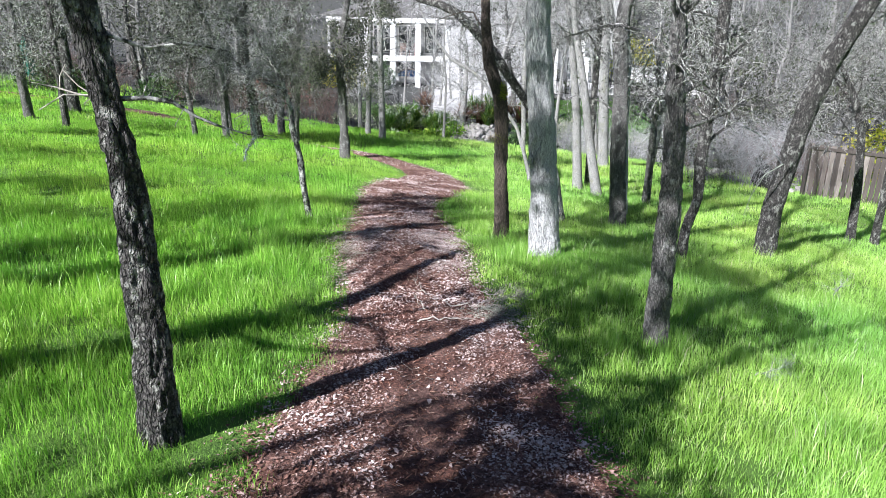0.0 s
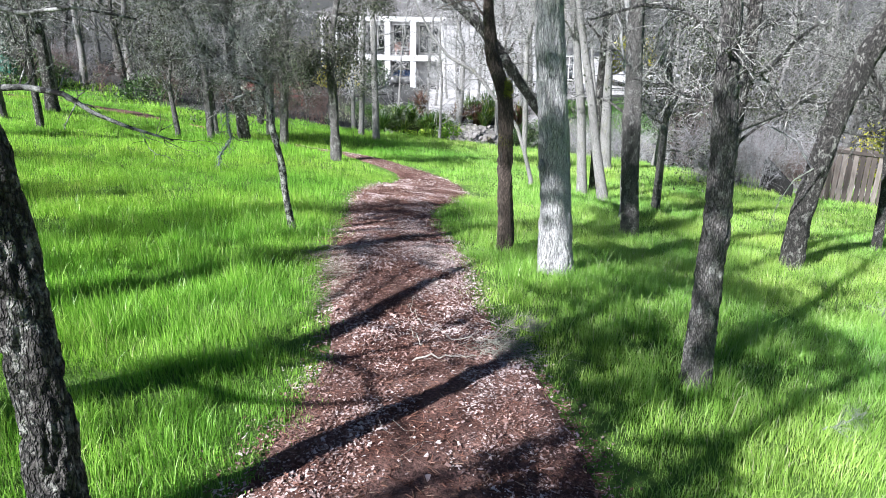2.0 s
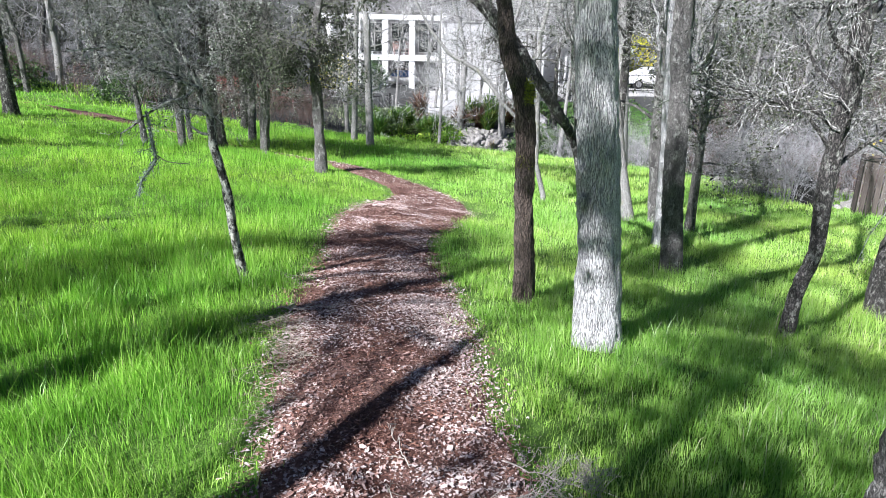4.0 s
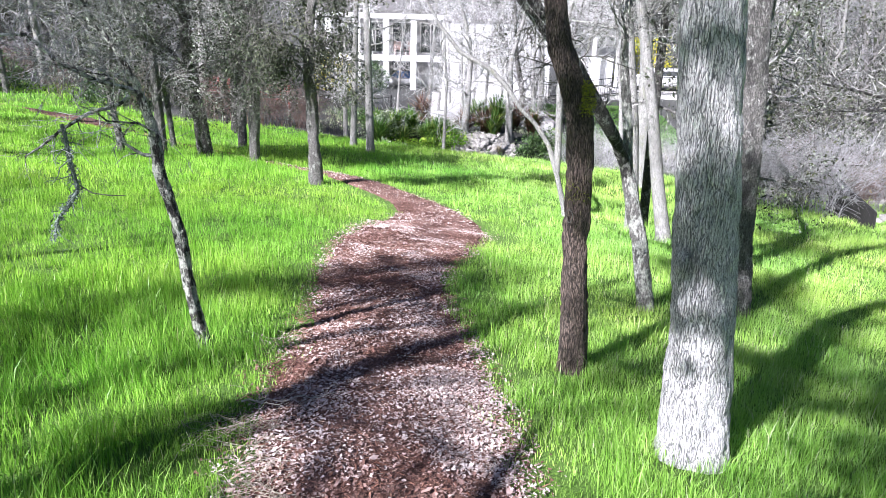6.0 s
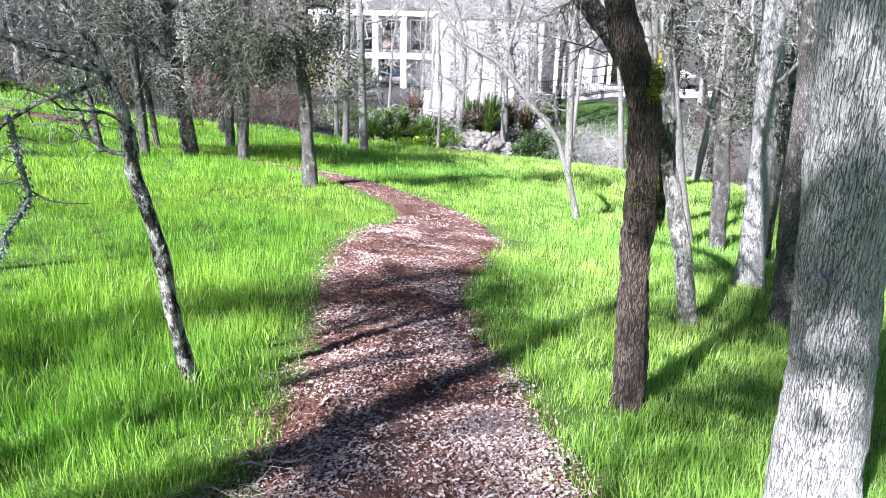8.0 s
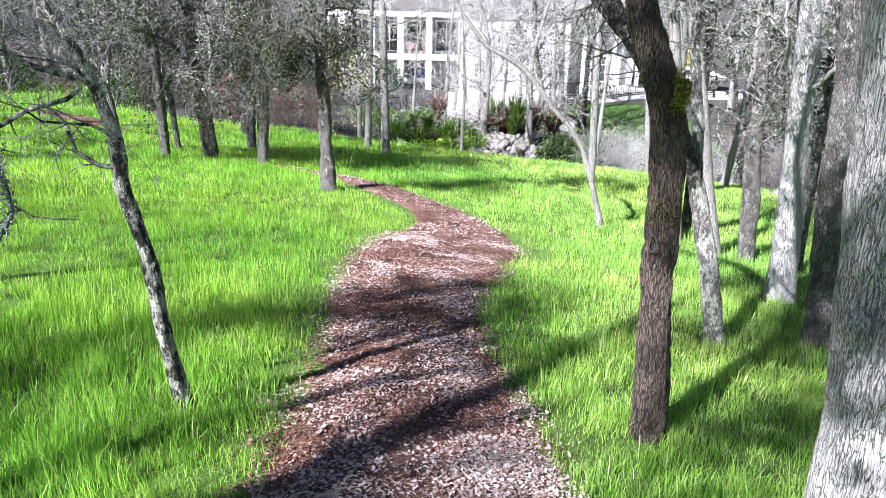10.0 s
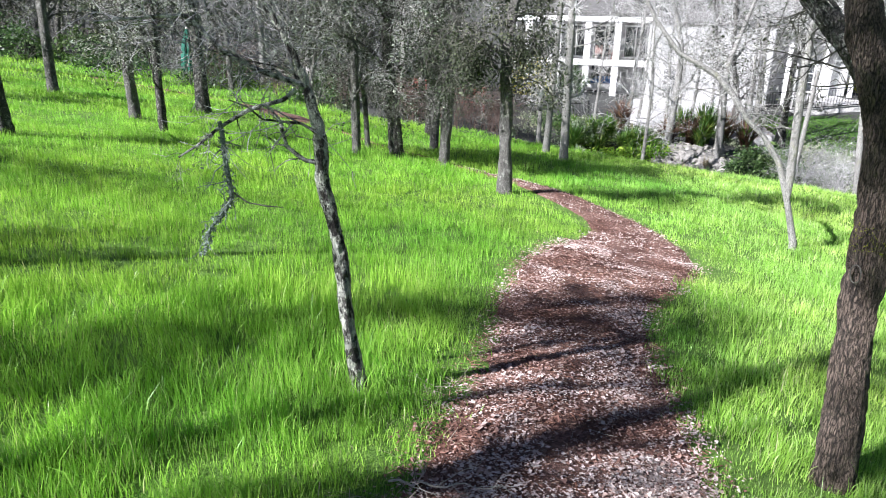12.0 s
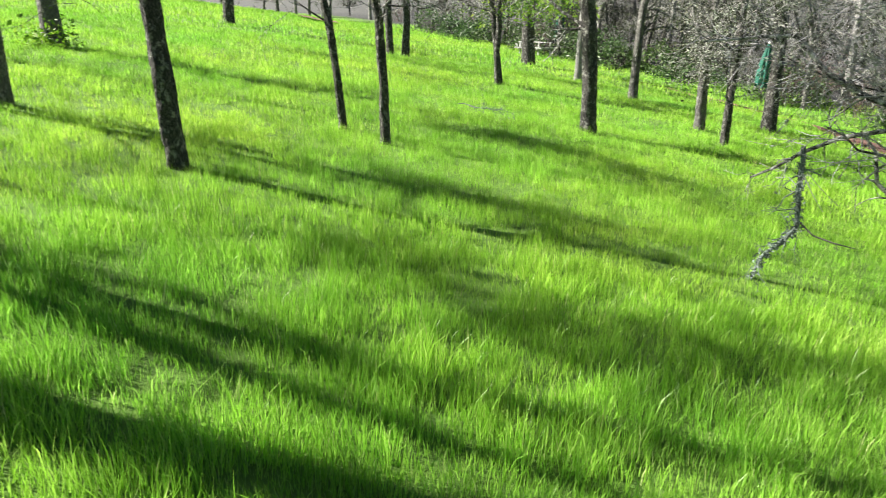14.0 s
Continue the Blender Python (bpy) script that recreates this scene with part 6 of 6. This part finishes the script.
def patio_chair(x, y, z, turn, mat, label):
    ob = thing("chair", (x, y, z), label, "chair")
    m = Matrix.Translation((x, y, z)) @ Matrix.Rotation(turn, 4, "Z")
    part("seat", boxed(-0.25, 0.25, -0.25, 0.25, 0.36, 0.42, bevel=0.015, turn=m), mat, ob)
    part("backrest", boxed(-0.25, 0.25, 0.2, 0.26, 0.42, 0.92, bevel=0.015, turn=m), mat, ob)
    for sx in (-0.22, 0.18):
        for sy in (-0.22, 0.18):
            part("leg", boxed(sx, sx + 0.04, sy, sy + 0.04, 0, 0.36, bevel=0.004, turn=m), mat, ob)
    return ob


patio_chair(-2.9, 53.2, 0.08, 0.3, M_TERRA, "faded brown-pink chair on the balcony")
patio_chair(-2.2, 53.4, 0.08, -0.4, M_TERRA, "faded brown-pink chair on the balcony")
tagged(part("terrace", boxed(-13, 5.5, 37.2, 51.7, -3.4, -2.2, bevel=0.03), M_PAVE, None), "grey paved terrace in front of the house", "terrace", kind="structure")
tagged(part("driveway", boxed(8.4, 24, 47.6, 53.3, -2.8, -1.62, bevel=0.03), M_PAVE, None), "pale concrete drive beside the house", "drive", kind="structure")


def covered_boat(x, y, z):
    ob = thing("boat", (x, y, z), "small white boat with a blue cover under the balcony", "boat")
    bm = bmesh.new()
    n = 12
    rings = []
    for i_ in range(n):
        u = i_ / (n - 1)
        w = 0.75 * math.sin(math.pi * min(1, 0.25 + 0.75 * u * 1.0)) + 0.08
        rings.append([bm.verts.new((x - 1.3 + 2.6 * u, y + w * math.cos(a), z + 0.75 + (0.45 * math.sin(a)))) for a in np.linspace(-math.pi, 0, 9)])
    for p_, q_ in zip(rings, rings[1:]):
        for k_ in range(8):
            bm.faces.new((p_[k_], p_[k_ + 1], q_[k_ + 1], q_[k_]))
    part("hull", bm, M_TRIM, ob, shade=True)
    bm = bmesh.new()
    bmesh.ops.create_uvsphere(bm, u_segments=20, v_segments=10, radius=1)
    for v in bm.verts:
        v.co = Vector((x + 0.1 + v.co.x * 0.9, y + v.co.y * 0.5, z + 0.8 + max(0, v.co.z) * (0.45 + 0.1 * noise.noise(v.co * 3))))
    part("cover", bm, M_BLUE, ob, "crumpled blue cover", True)
    part("trailer", boxed(x - 1.1, x + 1.0, y - 0.3, y + 0.3, z + 0.05, z + 0.28, bevel=0.03), M_IRON, ob)


covered_boat(-2.6, 53.4, -2.2)


# ---- white car on the drive ----
def car(x, y, z, turn):
    ob = thing("car", (x, y, z), "white saloon car parked on the drive", "car")
    m = Matrix.Translation((x, y, z)) @ Matrix.Rotation(turn, 4, "Z")
    prof = [(-2.2, 0.35), (-2.25, 0.7), (-1.5, 0.9), (-0.7, 1.38), (0.9, 1.42), (1.6, 1.0), (2.2, 0.92), (2.25, 0.35)]
    bm = bmesh.new()
    sides = []
    for sy, k in ((-0.86, 1), (-0.8, 1.0), (0.8, 1.0), (0.86, 1)):
        inset = 0.0 if abs(sy) > 0.83 else 0.0
        sides.append([bm.verts.new((px, sy * (0.82 if pz > 1.1 else 1), pz)) for px, pz in prof])
    a, b = sides[0], sides[3]
    for q in (sides[1], sides[2]):
        for v in q:
            bm.verts.remove(v)
    bm.faces.new(a)
    bm.faces.new(b[::-1])
    for q in range(len(prof)):
        w = (q + 1) % len(prof)
        bm.faces.new((a[w], a[q], b[q], b[w]))
    bmesh.ops.bevel(bm, geom=list(bm.edges), offset=0.07, segments=3, affect="EDGES")
    bmesh.ops.transform(bm, matrix=m, verts=bm.verts)
    body = part("body", bm, M_CAR, ob, shade=True)
    for sy in (-0.80, 0.76):
        part("window", boxed(-0.75, 1.2, sy, sy + 0.045, 0.98, 1.28, bevel=0.01, turn=m), M_GLASS, ob)
    for wx in (-1.4, 1.4):
        for sy in (-0.78, 0.78):
            bm = bmesh.new()
            bmesh.ops.create_cone(bm, cap_ends=True, segments=24, radius1=0.32, radius2=0.32, depth=0.2)
            bmesh.ops.bevel(bm, geom=list(bm.edges), offset=0.03, segments=2, affect="EDGES")
            bmesh.ops.transform(bm, matrix=m @ Matrix.Translation((wx, sy, 0.32)) @ Matrix.Rotation(radians(90), 4, "X"), verts=bm.verts)
            part("wheel", bm, M_IRON, ob)
            bm = bmesh.new()
            bmesh.ops.create_cone(bm, cap_ends=True, segments=20, radius1=0.19, radius2=0.19, depth=0.02)
            bmesh.ops.transform(bm, matrix=m @ Matrix.Translation((wx, sy + math.copysign(0.105, sy), 0.32)) @ Matrix.Rotation(radians(90), 4, "X"), verts=bm.verts)
            part("rim", bm, M_STEEL, ob, "grey metal rim")


M_CAR = surface("white car paint", (0.74, 0.75, 0.76), (0.80, 0.80, 0.81), 1.0, 0.25, 0.0)
M_STEEL = surface("dull grey metal", (0.35, 0.35, 0.36), (0.5, 0.5, 0.5), 5.0, 0.4, 0.0, metal=0.8)
car(14.6, 50.2, -1.62, 0.1)


# ---- fences, railings, footbridge ----
def board_fence(label, x0, y0, x1, y1, height, mat, board=0.14, rails=False):
    L = math.hypot(x1 - x0, y1 - y0)
    a = math.atan2(y1 - y0, x1 - x0)
    ob = thing("fence", (x0, y0, ground_at(x0, y0)), label, "fence")
    rng = np.random.default_rng(int(abs(x0 * 10)))
    off = Matrix.Translation(-Vector(ob.location))
    shared = [boxed(0, board, 0, 0.02, -0.05, height + rng.normal(0, 0.025), bevel=0.003) for _ in range(6)]
    meshes = []
    for bm in shared:
        me = bpy.data.meshes.new("board")
        bm.to_mesh(me)
        bm.free()
        me.materials.append(mat)
        meshes.append(me)
    for q in range(int(L / (board + 0.022))):
        s = q * (board + 0.022)
        x, y = x0 + math.cos(a) * s, y0 + math.sin(a) * s
        b = new("board", meshes[int(rng.integers(0, 6))])
        b.parent, b.matrix_parent_inverse = ob, off
        b.matrix_basis = Matrix.Translation((x, y, ground_at(x, y))) @ Matrix.Rotation(a, 4, "Z") @ Matrix.Rotation(rng.normal(0, 0.008), 4, "Y")
    n = int(L / 2.4) + 1
    for q in range(n + 1):
        s = min(L, q * 2.4)
        x, y = x0 + math.cos(a) * s, y0 + math.sin(a) * s
        m = Matrix.Translation((x, y, ground_at(x, y))) @ Matrix.Rotation(a, 4, "Z")
        part("post", boxed(-0.045, 0.045, -0.14, -0.045, -0.3, height + 0.05, bevel=0.005, turn=m), mat, ob)
        if rails and q < n:
            x2, y2 = x0 + math.cos(a) * min(L, s + 2.4), y0 + math.sin(a) * min(L, s + 2.4)
            dz = (ground_at(x2, y2) - ground_at(x, y))
            tilt = Matrix.Rotation(-math.atan2(dz, 2.4), 4, "Y")
            for zz in (height - 0.12,):
                part("rail", boxed(0.0, 2.4, -0.045, -0.003, zz, zz + 0.09, bevel=0.004, turn=m @ tilt), mat, ob)
    return ob


board_fence("weathered grey board fence at the edge of the grass", 11.3, 20.9, 20, 17.6, 1.6, M_BOARD, 0.13, True)
board_fence("near-black board fence along the top of the slope, shade in its colour", -50, 32.4, -27, 32.0, 0.8, M_FENCE_DARK, 0.24)


def slab_panel():
    ob = thing("board_panel", (10.4, 21.6, ground_at(10.4, 21.6)), "dark leaning board panel at the end of the fence", "panel")
    bm = bmesh.new()
    pts = [(10.45, 22.6, -2.7), (10.55, 22.6, -1.65), (10.25, 20.2, -2.05), (10.15, 20.0, -2.6)]
    a = [bm.verts.new(p_) for p_ in pts]
    b = [bm.verts.new((p_[0] + 0.06, p_[1], p_[2])) for p_ in pts]
    bm.faces.new(a)
    bm.faces.new(b[::-1])
    for q in range(4):
        bm.faces.new((a[(q + 1) % 4], a[q], b[q], b[(q + 1) % 4]))
    part("panel", bm, M_FENCE_DARK, ob)


slab_panel()


def iron_railing(label, pts, height, gap=0.13):
    """Black railing through points (x, y, z)."""
    ob = thing("railing", pts[0], label, "railing")
    off = Matrix.Translation(-Vector(pts[0]))
    me = bpy.data.meshes.new("picket")
    bm = boxed(-0.009, 0.009, -0.009, 0.009, 0.06, height - 0.03)
    bm.to_mesh(me)
    bm.free()
    me.materials.append(M_IRON)
    for (xa, ya, za), (xb, yb, zb) in zip(pts, pts[1:]):
        L = math.hypot(xb - xa, yb - ya)
        a = math.atan2(yb - ya, xb - xa)
        tilt = Matrix.Rotation(-math.atan2(zb - za, L), 4, "Y")
        m = Matrix.Translation((xa, ya, za)) @ Matrix.Rotation(a, 4, "Z") @ tilt
        for zz in (0.06, height - 0.05):
            part("rail", boxed(0, L, -0.02, 0.02, zz, zz + 0.045, bevel=0.004, turn=m), M_IRON, ob)
        for q in range(int(L / gap)):
            u = (q + 0.5) * gap / L
            p = new("picket", me)
            p.parent, p.matrix_parent_inverse = ob, off
            p.matrix_basis = Matrix.Translation((xa + (xb - xa) * u, ya + (yb - ya) * u, za + (zb - za) * u))
    for x, y, z in pts:
        part("post", boxed(x - 0.04, x + 0.04, y - 0.04, y + 0.04, z - 0.1, z + height + 0.08, bevel=0.006), M_IRON, ob)
    return ob


iron_railing("black iron railing of the footbridge and terrace", [(-7.2, 36.0, -2.5), (-4.8, 36.6, -2.35), (-2.3, 37.0, -2.15)], 0.95)
iron_railing("black iron railing on the far side of the footbridge", [(-6.8, 37.6, -2.3), (-4.6, 38.1, -2.2)], 0.95)
iron_railing("black iron fence between the drive and the lawn", [(5.6, 47.2, -2.3), (8.4, 47.5, -2.05), (11.4, 47.5, -1.65), (15.4, 47.5, -1.62)], 1.05, 0.14)
deck = thing("footbridge", (-5.5, 33.5, -2.2), "grey board footbridge over the creek", "bridge")
for q in range(30):
    m = Matrix.Translation((-6.2 + 0.055 * q, 31.0 + q * 0.17, -2.16 - 0.004 * q)) @ Matrix.Rotation(-0.3, 4, "Z")
    part("plank", boxed(-0.75, 0.75, 0, 0.155, 0, 0.04, bevel=0.004, turn=m), M_FENCE, deck)


def red_bench(x, y, turn):
    z = ground_at(x, y)
    ob = thing("bench", (x, y, z), "faded red slatted wooden garden bench", "bench")
    m = Matrix.Translation((x, y, z)) @ Matrix.Rotation(turn, 4, "Z")
    for q in range(4):
        part("slat", boxed(-0.8, 0.8, -0.25 + q * 0.13, -0.14 + q * 0.13, 0.42, 0.45, bevel=0.004, turn=m), M_RED, ob)
    for q in range(4):
        part("slat", boxed(-0.8, 0.8, 0.28, 0.31, 0.52 + q * 0.13, 0.63 + q * 0.13, bevel=0.004, turn=m), M_RED, ob)
    for sx in (-0.75, 0.68):
        part("leg", boxed(sx, sx + 0.07, -0.25, -0.18, 0, 0.42, bevel=0.004, turn=m), M_RED, ob)
        part("leg", boxed(sx, sx + 0.07, 0.2, 0.27, 0, 1.05, bevel=0.004, turn=m), M_RED, ob)


red_bench(-7.2, 34.2, 0.2)
red_bench(-9.6, 35.2, -0.3)


# ---- umbrellas and picnic table on the slope ----
def umbrella(x, y, h, label):
    z = ground_at(x, y)
    ob = thing("umbrella", (x, y, z), label, "umbrella")
    pole = Pile()
    pole.tubes(np.array([[(x, y, z - 0.05), (x, y, z + h * 0.5), (x, y, z + h)]], float), np.full((1, 3), 0.025), 10)
    pole.link("pole", M_FENCE, ob)
    n, rows = 32, 30
    V = []
    for i_ in range(rows):
        u = i_ / (rows - 1)
        r = 0.04 + 0.22 * math.sin(min(1, u * 1.1) * math.pi * 0.55)
        if 0.55 < u < 0.62:
            r *= 0.8
        for j_ in range(n):
            a = 2 * math.pi * j_ / n
            rr = r * (1 + 0.25 * math.cos(8 * a + u))
            low = 0.1 * math.cos(8 * a) * (u > 0.95)
            V.append((x + rr * math.cos(a), y + rr * math.sin(a), z + h - 0.04 - u * h * 0.68 + low))
    F = [(i_ * n + j_, i_ * n + (j_ + 1) % n, (i_ + 1) * n + (j_ + 1) % n, (i_ + 1) * n + j_) for i_ in range(rows - 1) for j_ in range(n)]
    mesh_object("canopy", V, F, M_CANVAS, ob, shade=True)
    part("finial", boxed(x - 0.03, x + 0.03, y - 0.03, y + 0.03, z + h - 0.04, z + h + 0.06, bevel=0.015), M_TRIM, ob, "white finial")
    a = np.linspace(0, 2 * np.pi, 24)
    tie = Pile()
    tie.tubes(np.stack([x + 0.23 * np.cos(a), y + 0.23 * np.sin(a), 0 * a + z + h * 0.52], 1)[None], np.full((1, 24), 0.015), 6)
    tie.link("tie", M_CANVAS, ob)


umbrella(-17.84, 30.38, 2.3, "closed dark green patio umbrella among the oaks")
umbrella(-32.4, 32.0, 2.5, "closed green patio umbrella beside the picnic table")


def picnic_table(x, y, turn):
    z = ground_at(x, y)
    ob = thing("picnic_table", (x, y, z), "weathered pale blue-grey picnic table", "table")
    m = Matrix.Translation((x, y, z)) @ Matrix.Rotation(turn, 4, "Z")
    for q in range(5):
        part("plank", boxed(-0.9, 0.9, -0.36 + q * 0.145, -0.225 + q * 0.145, 0.72, 0.76, bevel=0.004, turn=m), M_PAVE, ob)
    for sy in (-0.75, 0.5):
        part("bench_plank", boxed(-0.9, 0.9, sy, sy + 0.25, 0.42, 0.46, bevel=0.004, turn=m), M_PAVE, ob)
    for sx in (-0.65, 0.6):
        part("leg", boxed(sx, sx + 0.06, -0.6, -0.5, 0, 0.72, bevel=0.004, turn=m), M_PAVE, ob)
        part("leg", boxed(sx, sx + 0.06, 0.5, 0.6, 0, 0.72, bevel=0.004, turn=m), M_PAVE, ob)
        part("brace", boxed(sx, sx + 0.06, -0.75, 0.75, 0.36, 0.42, bevel=0.004, turn=m), M_PAVE, ob)


picnic_table(-32.0, 30.0, 0.3)

# young leaves on the slope's upper trees
rng = np.random.default_rng(41)
for x, y, z, r, n in ((-21.5, 22.5, 2.6, 1.3, 110), (-17.5, 18.5, 2.7, 0.9, 70), (-24.5, 24.5, 3.0, 1.6, 130), (-16.9, 17.0, 2.4, 0.7, 50)):
    ob = thing("leafy_branch", (x, y, z), "spray of fresh green young leaves on a low bough", "branch")
    P = np.array([(x, y, z)]) + rng.normal(0, 1, (n, 3)) * np.array([r * 0.6, r * 0.6, 0.28])
    leaf_cloud("foliage", rng, P, 9, 0.10, 0.045, M_FRESH, ob)
    S = np.stack([np.tile(np.array([[x, y, z + 1.0]]), (20, 1)), (P[:20] + np.array([[x, y, z + 0.6]])) / 2, P[:20]], 1)
    tw = Pile()
    tw.tubes(S, np.tile(np.array([[0.03, 0.015, 0.006]]), (20, 1)), 4)
    tw.link("bough", M_TWIG_DARK, ob)

# a turn of the mulch path high on the slope
bm = bmesh.new()
ring = []
for q in range(40):
    a = 2 * math.pi * q / 40
    x, y = -44 + 3.4 * math.cos(a) * (1 + 0.1 * math.sin(3 * a)), 21.7 + 0.7 * math.sin(a) * (1 + 0.15 * math.cos(5 * a))
    ring.append(bm.verts.new((x, y, ground_at(x, y) + 0.16)))
bm.faces.new(ring)
tagged(part("upper_path", bm, M_MULCH, None), "stretch of reddish mulch path high on the slope", "path", kind="structure")
